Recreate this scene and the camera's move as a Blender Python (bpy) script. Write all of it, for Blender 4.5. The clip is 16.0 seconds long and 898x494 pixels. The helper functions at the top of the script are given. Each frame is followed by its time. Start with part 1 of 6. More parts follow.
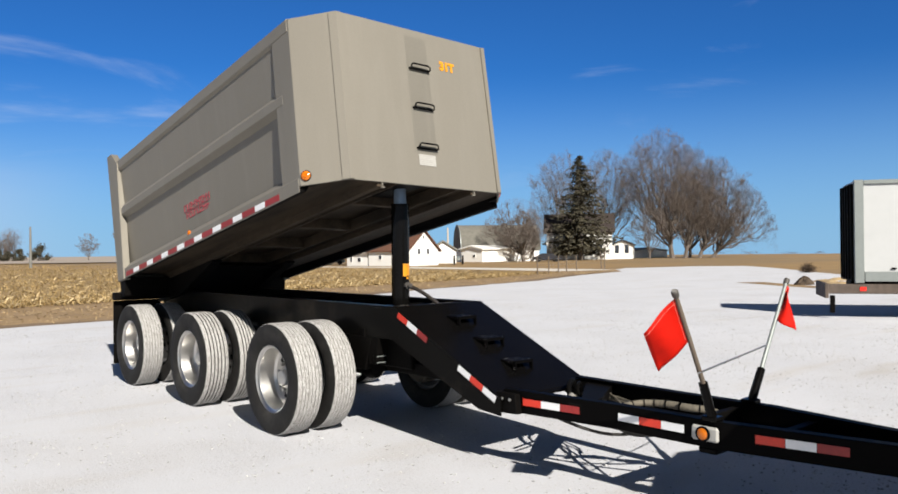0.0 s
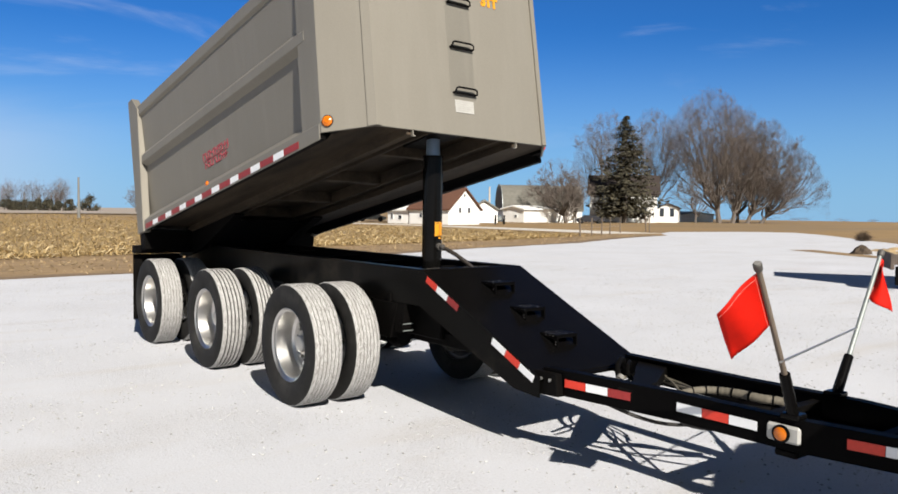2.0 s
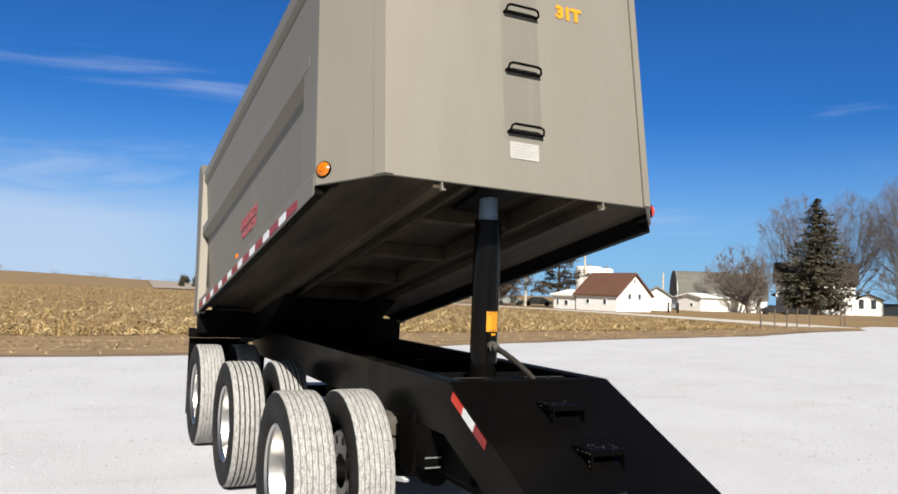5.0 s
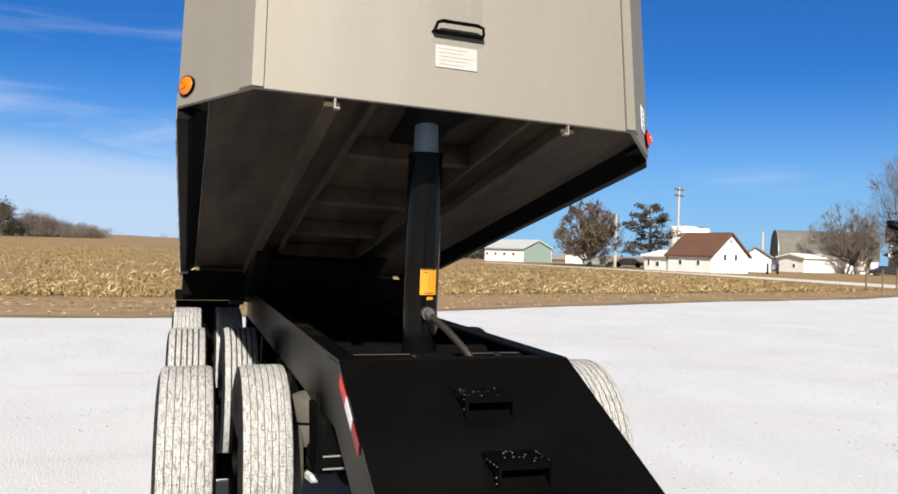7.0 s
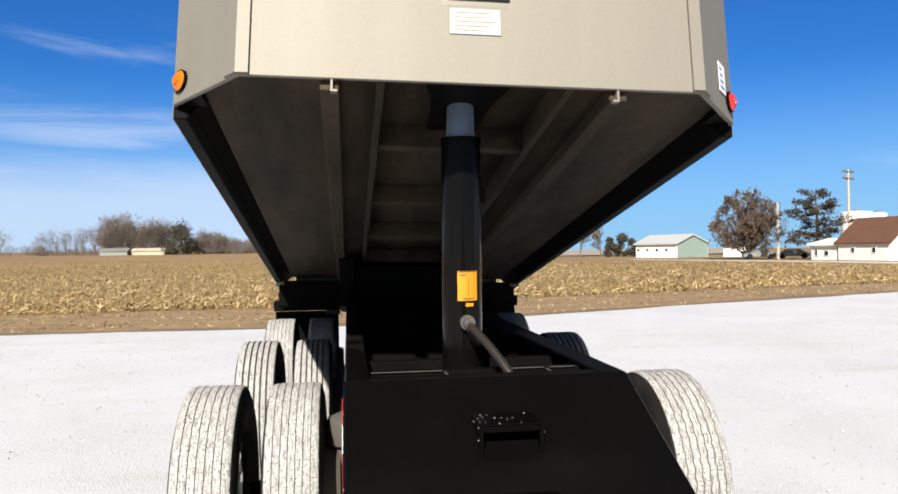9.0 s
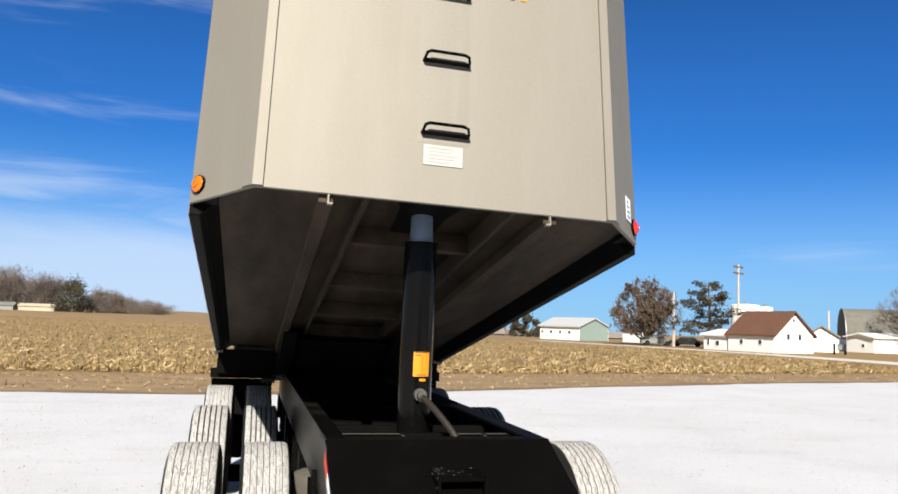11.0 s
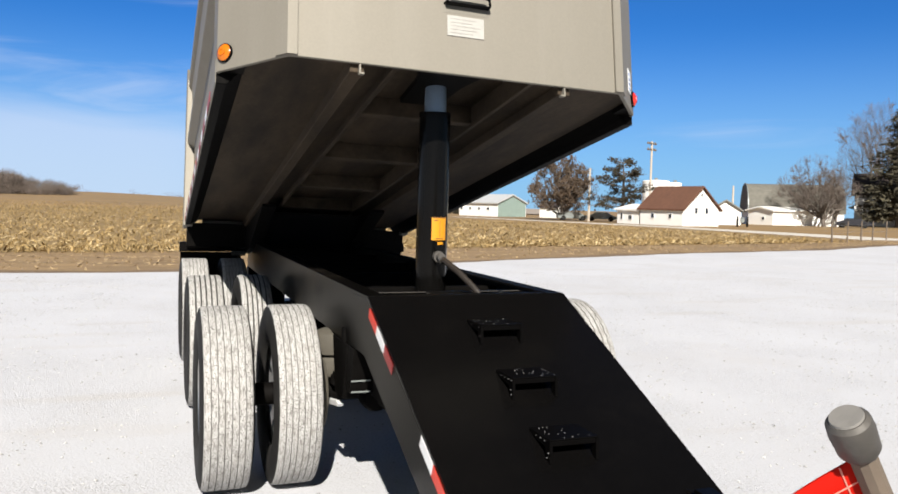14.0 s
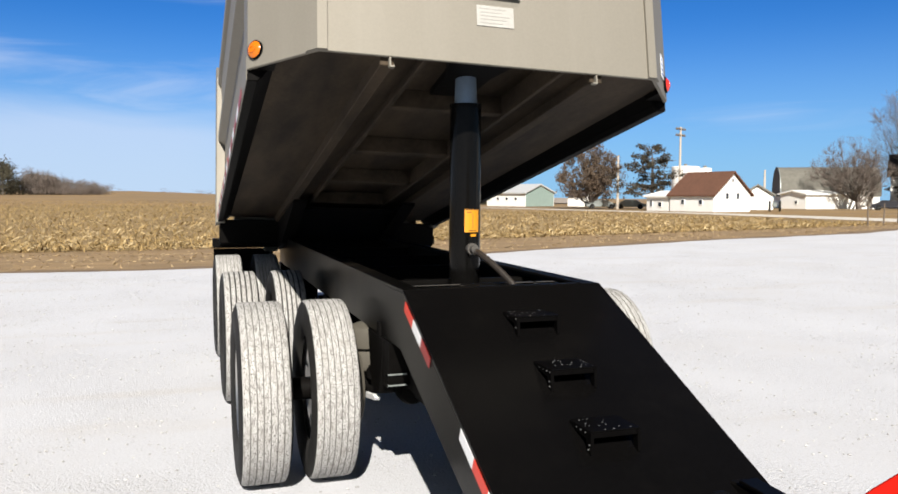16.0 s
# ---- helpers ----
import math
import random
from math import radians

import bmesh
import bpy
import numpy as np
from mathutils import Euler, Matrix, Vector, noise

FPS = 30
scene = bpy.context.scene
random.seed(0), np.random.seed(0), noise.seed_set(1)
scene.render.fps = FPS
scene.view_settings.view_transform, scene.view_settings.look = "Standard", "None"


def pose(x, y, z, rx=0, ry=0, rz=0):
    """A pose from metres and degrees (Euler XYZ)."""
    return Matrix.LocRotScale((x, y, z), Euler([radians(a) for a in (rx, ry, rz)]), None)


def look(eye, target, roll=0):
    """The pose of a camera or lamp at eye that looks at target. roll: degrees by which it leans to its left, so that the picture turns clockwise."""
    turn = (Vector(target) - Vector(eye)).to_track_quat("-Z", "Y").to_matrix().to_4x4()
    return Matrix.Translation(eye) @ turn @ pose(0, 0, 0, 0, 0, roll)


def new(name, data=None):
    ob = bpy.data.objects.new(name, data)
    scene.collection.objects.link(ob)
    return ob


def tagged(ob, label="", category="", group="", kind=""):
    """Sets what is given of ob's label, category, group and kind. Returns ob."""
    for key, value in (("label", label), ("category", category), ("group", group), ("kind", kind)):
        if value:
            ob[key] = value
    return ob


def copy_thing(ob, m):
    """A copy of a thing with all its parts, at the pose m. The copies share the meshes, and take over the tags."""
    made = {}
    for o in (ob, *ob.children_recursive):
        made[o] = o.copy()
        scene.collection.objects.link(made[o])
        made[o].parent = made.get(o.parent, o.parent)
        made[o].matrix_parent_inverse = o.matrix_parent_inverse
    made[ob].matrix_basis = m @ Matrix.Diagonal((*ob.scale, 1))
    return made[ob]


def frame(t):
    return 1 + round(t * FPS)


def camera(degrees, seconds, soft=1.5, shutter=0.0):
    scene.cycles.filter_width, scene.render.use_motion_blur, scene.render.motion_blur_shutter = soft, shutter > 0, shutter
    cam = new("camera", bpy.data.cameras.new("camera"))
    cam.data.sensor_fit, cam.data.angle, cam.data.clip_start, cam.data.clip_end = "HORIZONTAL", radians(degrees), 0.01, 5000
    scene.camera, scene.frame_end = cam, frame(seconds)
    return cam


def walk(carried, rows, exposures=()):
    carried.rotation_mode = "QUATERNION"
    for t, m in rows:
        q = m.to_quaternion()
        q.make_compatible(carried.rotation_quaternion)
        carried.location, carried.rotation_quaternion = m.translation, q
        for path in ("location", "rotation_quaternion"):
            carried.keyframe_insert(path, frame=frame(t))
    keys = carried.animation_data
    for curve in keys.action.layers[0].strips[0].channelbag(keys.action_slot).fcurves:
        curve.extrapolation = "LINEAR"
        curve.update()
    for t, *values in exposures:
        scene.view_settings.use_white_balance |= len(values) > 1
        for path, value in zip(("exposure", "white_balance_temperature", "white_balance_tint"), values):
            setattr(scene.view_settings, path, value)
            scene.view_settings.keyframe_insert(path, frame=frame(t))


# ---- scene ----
cam = camera(59.4, 16.0, soft=1.7)
PATH = [
    (0, (-4.085, -5.482, 1.628), (-2.781, -3.966, 1.638), -0.6),
    (0.5, (-3.997, -5.474, 1.621), (-2.693, -3.958, 1.625), 1.6),
    (1, (-3.905, -5.444, 1.618), (-2.629, -3.904, 1.581), 0.3),
    (1.5, (-3.777, -5.251, 1.584), (-2.528, -3.691, 1.5), 1.6),
    (2, (-3.576, -4.95, 1.617), (-2.354, -3.369, 1.523), 0.7),
    (2.5, (-3.29, -4.75, 1.596), (-2.096, -3.148, 1.502), 0.6),
    (3, (-2.938, -4.526, 1.619), (-1.823, -2.869, 1.523), 0.8),
    (3.5, (-2.658, -4.259, 1.613), (-1.586, -2.571, 1.567), 2.9),
    (4, (-2.401, -4.074, 1.639), (-1.33, -2.385, 1.689), 1.0),
    (4.2, (-2.302, -4.062, 1.649), (-1.293, -2.337, 1.738), 0.6),
    (6.3, (-0.973, -3.391, 1.614), (-0.238, -1.534, 1.714), 1.36),
    (6.5, (-0.867, -3.380, 1.630), (-0.184, -1.503, 1.727), 0.41),
    (7, (-0.596, -3.173, 1.616), (0.032, -1.274, 1.621), 1.72),
    (7.5, (-0.357, -2.984, 1.634), (0.314, -1.101, 1.576), 1.05),
    (8, (-0.111, -2.881, 1.625), (0.270, -0.917, 1.615), 1.89),
    (8.5, (0.012, -2.776, 1.591), (0.293, -0.796, 1.592), -0.82),
    (9, (0.017, -2.787, 1.604), (0.273, -0.803, 1.612), -0.92),
    (9.5, (-0.008, -2.852, 1.627), (0.254, -0.870, 1.698), -0.75),
    (9.7, (-0.058, -2.894, 1.677), (0.236, -0.923, 1.851), 0.27),
    (11.8, (-0.642, -3.701, 1.650), (-0.030, -1.805, 1.822), -0.65),
    (12, (-0.746, -3.616, 1.651), (-0.097, -1.729, 1.790), -0.84),
    (12.5, (-0.889, -3.576, 1.591), (-0.201, -1.698, 1.595), 2.16),
    (13, (-0.892, -3.549, 1.577), (-0.194, -1.677, 1.496), 1.61),
    (13.5, (-0.907, -3.549, 1.583), (-0.197, -1.684, 1.460), 1.34),
    (14, (-0.918, -3.549, 1.584), (-0.225, -1.676, 1.477), 1.41),
    (14.5, (-0.930, -3.556, 1.588), (-0.253, -1.677, 1.493), 1.18),
    (15, (-0.946, -3.549, 1.587), (-0.297, -1.660, 1.481), 0.74),
    (15.5, (-0.944, -3.532, 1.584), (-0.303, -1.642, 1.458), 0.14),
    (16, (-0.938, -3.522, 1.587), (-0.313, -1.627, 1.457), 0.11),
]
walk(cam, [(t, look(eye, target, roll)) for t, eye, target, roll in PATH],
     exposures=((0.0, 0.73), (4.0, 0.75), (6.5, 0.82), (7.0, 0.86), (8.5, 0.90), (9.0, 0.95), (9.7, 1.01), (11.8, 0.90), (16.0, 0.87)))

# ---- world, sun, exposure ----
SUN = Vector((-0.41, -1.36, 1.05)).normalized()
world = bpy.data.worlds.new("sky")
scene.world = world
world.use_nodes = True
wn, wl = world.node_tree.nodes, world.node_tree.links
wn.clear()
w_out = wn.new("ShaderNodeOutputWorld")
w_bg = wn.new("ShaderNodeBackground")
sky = wn.new("ShaderNodeTexSky")
sky.sky_type = "NISHITA"
sky.sun_disc = False
sky.sun_elevation = math.asin(SUN.z)
sky.sun_rotation = math.atan2(SUN.x, SUN.y)
sky.altitude = 300
sky.air_density, sky.dust_density, sky.ozone_density = 1.0, 0.0, 2.5
w_tc, w_xyz = wn.new("ShaderNodeTexCoord"), wn.new("ShaderNodeSeparateXYZ")
wl.new(w_tc.outputs["Generated"], w_xyz.inputs["Vector"])


def w_range(socket, lo, hi, a, b, smooth=True):
    node = wn.new("ShaderNodeMapRange")
    node.interpolation_type = "SMOOTHSTEP" if smooth else "LINEAR"
    for key, value in (("From Min", lo), ("From Max", hi), ("To Min", a), ("To Max", b)):
        node.inputs[key].default_value = value
    wl.new(socket, node.inputs["Value"])
    return node.outputs["Result"]


def w_math(op, a, b):
    node = wn.new("ShaderNodeMath")
    node.operation = op
    for k, v in enumerate((a, b)):
        if isinstance(v, (int, float)):
            node.inputs[k].default_value = v
        else:
            wl.new(v, node.inputs[k])
    return node.outputs[0]


def w_blend(mode, fac, a, b):
    node = wn.new("ShaderNodeMixRGB")
    node.blend_type = mode
    for key, v in (("Fac", fac), ("Color1", a), ("Color2", b)):
        if isinstance(v, tuple):
            node.inputs[key].default_value = (*v, 1)
        elif isinstance(v, (int, float)):
            node.inputs[key].default_value = v
        else:
            wl.new(v, node.inputs[key])
    return node.outputs["Color"]


# deep blue away from the sun, paler and more neutral towards it
w_dot = wn.new("ShaderNodeVectorMath")
w_dot.operation = "DOT_PRODUCT"
w_dot.inputs[1].default_value = SUN
wl.new(w_tc.outputs["Generated"], w_dot.inputs[0])
sunward = w_range(w_dot.outputs["Value"], -0.25, 0.5, 0.0, 1.0)
colour = w_blend("MULTIPLY", 1.0, sky.outputs["Color"], w_blend("MIX", sunward, (0.25, 0.86, 1.72), (0.50, 0.46, 0.42)))
colour = w_blend("MULTIPLY", w_range(w_xyz.outputs["Z"], 0.30, 0.85, 0.0, 1.0, False), colour, (0.55, 0.52, 0.50))
# paler towards the horizon, the same all round
low = w_range(w_xyz.outputs["Z"], -0.02, 0.23, 0.80, 0.0)
colour = w_blend("MIX", low, colour, (5.7, 10.0, 15.2))
# thin cloud: wisps and a low bank in the west
west = w_range(w_xyz.outputs["X"], 0.12, 0.46, 1.0, 0.0)
w_map = wn.new("ShaderNodeMapping")
w_map.inputs["Scale"].default_value = (1.2, 2.2, 9.0)
w_map.inputs["Rotation"].default_value = (0.12, 0.1, 0.5)
w_noise = wn.new("ShaderNodeTexNoise")
w_noise.inputs["Scale"].default_value = 1.6
w_noise.inputs["Detail"].default_value = 7
w_noise.inputs["Roughness"].default_value = 0.55
w_noise.inputs["Distortion"].default_value = 0.6
wl.new(w_tc.outputs["Generated"], w_map.inputs["Vector"])
wl.new(w_map.outputs["Vector"], w_noise.inputs["Vector"])
wisp = w_range(w_math("ADD", w_noise.outputs["Fac"], w_math("MULTIPLY", west, 0.12)), 0.585, 0.83, 0.0, 0.45)
ragged = w_math("ADD", w_xyz.outputs["Z"], w_math("MULTIPLY", w_math("SUBTRACT", w_noise.outputs["Fac"], 0.5), 0.10))
bank = w_math("MULTIPLY", w_range(ragged, 0.060, 0.135, 0.58, 0.0), w_range(w_xyz.outputs["X"], -0.02, 0.34, 1.0, 0.0))
colour = w_blend("MIX", w_math("MAXIMUM", wisp, bank), colour, (12.2, 13.6, 16.6))
wl.new(colour, w_bg.inputs["Color"])
w_bg.inputs["Strength"].default_value = 0.0318
wl.new(w_bg.outputs["Background"], w_out.inputs["Surface"])

sun_data = bpy.data.lights.new("sun", "SUN")
sun_data.energy, sun_data.angle, sun_data.color = 5.0, radians(0.53), (1.0, 0.95, 0.87)
sun = new("sun", sun_data)
sun.matrix_world = look(SUN * 60, (0, 0, 0))


# ---- materials ----
def surface(name, rgb, rough=0.6, metal=0.0, spread=0.12, grain=40.0, patch=1.5, bump=0.15, bump_scale=120.0,
            tint=None, stain=0.0, stain_rgb=(0.3, 0.28, 0.25), stain_scale=4.0, streak=None, stain_lo=0.5, stain_hi=0.72, spec=0.5, coat=0.0, per_object=0.0, per_island=0.0):
    """A node material: base colour varied at two scales, optional stains, rough relief."""
    m = bpy.data.materials.new(name)
    m.use_nodes = True
    n, l = m.node_tree.nodes, m.node_tree.links
    b = n["Principled BSDF"]
    b.inputs["Roughness"].default_value = rough
    b.inputs["Metallic"].default_value = metal
    b.inputs["Coat Weight"].default_value = coat
    b.inputs["Specular IOR Level"].default_value = spec
    tc = n.new("ShaderNodeTexCoord")
    fine, wide = n.new("ShaderNodeTexNoise"), n.new("ShaderNodeTexNoise")
    fine.inputs["Scale"].default_value, fine.inputs["Detail"].default_value = grain, 6
    wide.inputs["Scale"].default_value, wide.inputs["Detail"].default_value = patch, 4
    for k in (fine, wide):
        l.new(tc.outputs["Object"], k.inputs["Vector"])
    lo = [c * (1 - spread) for c in rgb]
    hi = [min(1, c * (1 + spread)) for c in (tint or rgb)]
    ramp = n.new("ShaderNodeValToRGB")
    ramp.color_ramp.elements[0].position, ramp.color_ramp.elements[0].color = 0.3, (*lo, 1)
    ramp.color_ramp.elements[1].position, ramp.color_ramp.elements[1].color = 0.7, (*hi, 1)
    add = n.new("ShaderNodeMath")
    add.operation = "ADD"
    half = n.new("ShaderNodeMath")
    half.operation = "MULTIPLY"
    half.inputs[1].default_value = 0.5
    l.new(fine.outputs["Fac"], add.inputs[0])
    l.new(wide.outputs["Fac"], add.inputs[1])
    l.new(add.outputs[0], half.inputs[0])
    l.new(half.outputs[0], ramp.inputs["Fac"])
    col = ramp.outputs["Color"]
    if stain:
        sn, sr, sm = n.new("ShaderNodeTexNoise"), n.new("ShaderNodeValToRGB"), n.new("ShaderNodeMixRGB")
        sn.inputs["Scale"].default_value, sn.inputs["Detail"].default_value = stain_scale, 8
        sn.inputs["Roughness"].default_value = 0.65
        sr.color_ramp.elements[0].position, sr.color_ramp.elements[1].position = stain_lo, stain_hi
        sr.color_ramp.elements[1].color = (stain, stain, stain, 1)
        sm.inputs["Color2"].default_value = (*stain_rgb, 1)
        if streak:
            mp = n.new("ShaderNodeMapping")
            mp.inputs["Scale"].default_value = streak
            l.new(tc.outputs["Object"], mp.inputs["Vector"])
            l.new(mp.outputs["Vector"], sn.inputs["Vector"])
        else:
            l.new(tc.outputs["Object"], sn.inputs["Vector"])
        l.new(sn.outputs["Fac"], sr.inputs["Fac"])
        l.new(sr.outputs["Color"], sm.inputs["Fac"])
        l.new(col, sm.inputs["Color1"])
        col = sm.outputs["Color"]
    if per_object or per_island:
        if per_object:
            src, amount = n.new("ShaderNodeObjectInfo").outputs["Random"], per_object
        else:
            src, amount = n.new("ShaderNodeNewGeometry").outputs["Random Per Island"], per_island
        mr, hs = n.new("ShaderNodeMapRange"), n.new("ShaderNodeHueSaturation")
        mr.inputs["To Min"].default_value, mr.inputs["To Max"].default_value = 1 - amount, 1 + amount
        l.new(src, mr.inputs["Value"])
        l.new(mr.outputs["Result"], hs.inputs["Value"])
        l.new(col, hs.inputs["Color"])
        col = hs.outputs["Color"]
    l.new(col, b.inputs["Base Color"])
    if bump:
        bn, bp = n.new("ShaderNodeTexNoise"), n.new("ShaderNodeBump")
        bn.inputs["Scale"].default_value, bn.inputs["Detail"].default_value = bump_scale, 5
        bp.inputs["Strength"].default_value, bp.inputs["Distance"].default_value = bump, 0.01
        l.new(tc.outputs["Object"], bn.inputs["Vector"])
        l.new(bn.outputs["Fac"], bp.inputs["Height"])
        l.new(bp.outputs["Normal"], b.inputs["Normal"])
    return m


def gravel_surface():
    """Crushed limestone: pale fines with patches of coarser grey stones and faint drag marks."""
    m = surface("limestone_gravel", (0.495, 0.499, 0.523), 0.95, spread=0.07, grain=60, patch=0.35, bump=0, stain=0.35,
                stain_rgb=(0.42, 0.40, 0.385), stain_scale=0.45)
    n, l = m.node_tree.nodes, m.node_tree.links
    b = n["Principled BSDF"]
    tc = n.new("ShaderNodeTexCoord")
    v, grit = n.new("ShaderNodeTexVoronoi"), n.new("ShaderNodeTexNoise")
    v.inputs["Scale"].default_value = 75
    grit.inputs["Scale"].default_value, grit.inputs["Detail"].default_value = 34, 7
    grit.inputs["Roughness"].default_value = 0.7
    patch = n.new("ShaderNodeTexNoise")
    patch.inputs["Scale"].default_value, patch.inputs["Detail"].default_value = 0.8, 5
    where = n.new("ShaderNodeMapRange")
    for key, value in (("From Min", 0.42), ("From Max", 0.62), ("To Min", 0.30), ("To Max", 1.0)):
        where.inputs[key].default_value = value
    add, mul, bp = n.new("ShaderNodeMath"), n.new("ShaderNodeMath"), n.new("ShaderNodeBump")
    add.operation, mul.operation = "SUBTRACT", "MULTIPLY"
    for k in (v, grit, patch):
        l.new(tc.outputs["Object"], k.inputs["Vector"])
    l.new(patch.outputs["Fac"], where.inputs["Value"])
    l.new(grit.outputs["Fac"], add.inputs[0])
    l.new(v.outputs["Distance"], add.inputs[1])
    l.new(add.outputs[0], mul.inputs[0])
    l.new(where.outputs["Result"], mul.inputs[1])
    l.new(mul.outputs[0], bp.inputs["Height"])
    bp.inputs["Strength"].default_value, bp.inputs["Distance"].default_value = 0.55, 0.010
    l.new(bp.outputs["Normal"], b.inputs["Normal"])
    # grey stones in the coarse patches, brownish drag marks and soil smears
    col = b.inputs["Base Color"].links[0].from_socket
    for scale, stretch, lo, hi, amount, rgb, coarse in ((52, (1, 1, 1), 0.56, 0.68, 0.75, (0.27, 0.26, 0.25), True), (130, (1, 1, 1), 0.58, 0.70, 0.6, (0.30, 0.29, 0.28), True),
                                                        (0.7, (0.30, 1.8, 1), 0.58, 0.80, 0.50, (0.41, 0.365, 0.31), False), (0.35, (0.5, 1.6, 1), 0.66, 0.74, 0.40, (0.33, 0.275, 0.21), False)):
        mp, nz, rp, mx = n.new("ShaderNodeMapping"), n.new("ShaderNodeTexNoise"), n.new("ShaderNodeMapRange"), n.new("ShaderNodeMixRGB")
        mp.inputs["Scale"].default_value = stretch
        mp.inputs["Rotation"].default_value = (0, 0, 0.35)
        nz.inputs["Scale"].default_value, nz.inputs["Detail"].default_value = scale, 6
        for key, value in (("From Min", lo), ("From Max", hi), ("To Min", 0.0), ("To Max", amount)):
            rp.inputs[key].default_value = value
        mx.inputs["Color2"].default_value = (*rgb, 1)
        l.new(tc.outputs["Object"], mp.inputs["Vector"])
        l.new(mp.outputs["Vector"], nz.inputs["Vector"])
        l.new(nz.outputs["Fac"], rp.inputs["Value"])
        fac = rp.outputs["Result"]
        if coarse:
            mk = n.new("ShaderNodeMath")
            mk.operation = "MULTIPLY"
            l.new(fac, mk.inputs[0])
            l.new(where.outputs["Result"], mk.inputs[1])
            fac = mk.outputs[0]
        l.new(fac, mx.inputs["Fac"])
        l.new(col, mx.inputs["Color1"])
        col = mx.outputs["Color"]
    l.new(col, b.inputs["Base Color"])
    return m


def tread_surface():
    """Dusty tyre tread: chips and scuffs drawn out along the rolling direction (round the local x axis)."""
    m = surface("dusty_tyre_tread", (0.41, 0.402, 0.388), 0.92, spread=0.15, grain=120, patch=14, bump=0.5, bump_scale=110)
    n, l = m.node_tree.nodes, m.node_tree.links
    b = n["Principled BSDF"]
    tc, sep, turn, join = n.new("ShaderNodeTexCoord"), n.new("ShaderNodeSeparateXYZ"), n.new("ShaderNodeMath"), n.new("ShaderNodeCombineXYZ")
    turn.operation = "ARCTAN2"
    l.new(tc.outputs["Object"], sep.inputs["Vector"])
    l.new(sep.outputs["Y"], turn.inputs[0])
    l.new(sep.outputs["Z"], turn.inputs[1])
    l.new(sep.outputs["X"], join.inputs["X"])
    l.new(turn.outputs[0], join.inputs["Y"])
    col = b.inputs["Base Color"].links[0].from_socket
    for stretch, lo, hi, amount, rgb in (((120, 9, 1), 0.50, 0.60, 0.75, (0.13, 0.122, 0.112)), ((170, 48, 1), 0.54, 0.60, 0.95, (0.045, 0.042, 0.038)), ((22, 3.5, 1), 0.45, 0.68, 0.5, (0.24, 0.225, 0.205))):
        mp, nz, rp, mx = n.new("ShaderNodeMapping"), n.new("ShaderNodeTexNoise"), n.new("ShaderNodeMapRange"), n.new("ShaderNodeMixRGB")
        mp.inputs["Scale"].default_value = stretch
        nz.inputs["Scale"].default_value, nz.inputs["Detail"].default_value = 1.0, 5
        nz.inputs["Roughness"].default_value = 0.65
        for key, value in (("From Min", lo), ("From Max", hi), ("To Min", 0.0), ("To Max", amount)):
            rp.inputs[key].default_value = value
        mx.inputs["Color2"].default_value = (*rgb, 1)
        l.new(join.outputs["Vector"], mp.inputs["Vector"])
        l.new(mp.outputs["Vector"], nz.inputs["Vector"])
        l.new(nz.outputs["Fac"], rp.inputs["Value"])
        l.new(rp.outputs["Result"], mx.inputs["Fac"])
        l.new(col, mx.inputs["Color1"])
        col = mx.outputs["Color"]
    l.new(col, b.inputs["Base Color"])
    return m


M = {}
M["gravel"] = gravel_surface()
M["pebble"] = surface("limestone_pebble", (0.37, 0.365, 0.36), 0.95, spread=0.15, per_island=0.28, bump=0)
M["field"] = surface("corn_stubble_soil", (0.205, 0.135, 0.050), 0.95, spread=0.45, grain=9, patch=0.35, bump=0.6, bump_scale=14,
                     stain=0.5, stain_rgb=(0.26, 0.178, 0.06), stain_scale=2.2)
M["soil"] = surface("dark_bare_soil", (0.15, 0.10, 0.055), 0.95, spread=0.25, grain=9, patch=0.5, bump=0.5, bump_scale=30)
M["dark_earth"] = surface("dark_heaped_earth", (0.062, 0.043, 0.028), 0.95, spread=0.3, grain=9, patch=2, bump=0.6, bump_scale=20)
M["verge"] = surface("dry_grass_soil", (0.25, 0.165, 0.078), 0.95, spread=0.22, grain=9, patch=0.5, bump=0.5, bump_scale=30,
                     stain=0.75, stain_rgb=(0.155, 0.102, 0.050), stain_scale=1.1, streak=(0.35, 1.7, 1), stain_lo=0.45, stain_hi=0.62)
M["straw"] = surface("bleached_straw", (0.31, 0.225, 0.122), 0.9, spread=0.2, per_island=0.4, bump=0)
M["far_land"] = surface("far_dry_land", (0.235, 0.148, 0.056), 0.95, spread=0.25, grain=0.6, patch=0.05, bump=0,
                        stain=0.8, stain_rgb=(0.175, 0.122, 0.066), stain_scale=0.06, streak=(0.25, 1.0, 1.0), stain_lo=0.44, stain_hi=0.60)
M["pale_field"] = surface("pale_ploughed_soil", (0.30, 0.25, 0.20), 0.95, spread=0.15, grain=0.5, patch=0.03, bump=0)
M["pale_husk"] = surface("bleached_husk", (0.43, 0.33, 0.18), 0.9, spread=0.15, per_island=0.4, bump=0)
M["husk"] = surface("corn_husk", (0.27, 0.185, 0.076), 0.9, spread=0.2, per_island=0.5, bump=0)
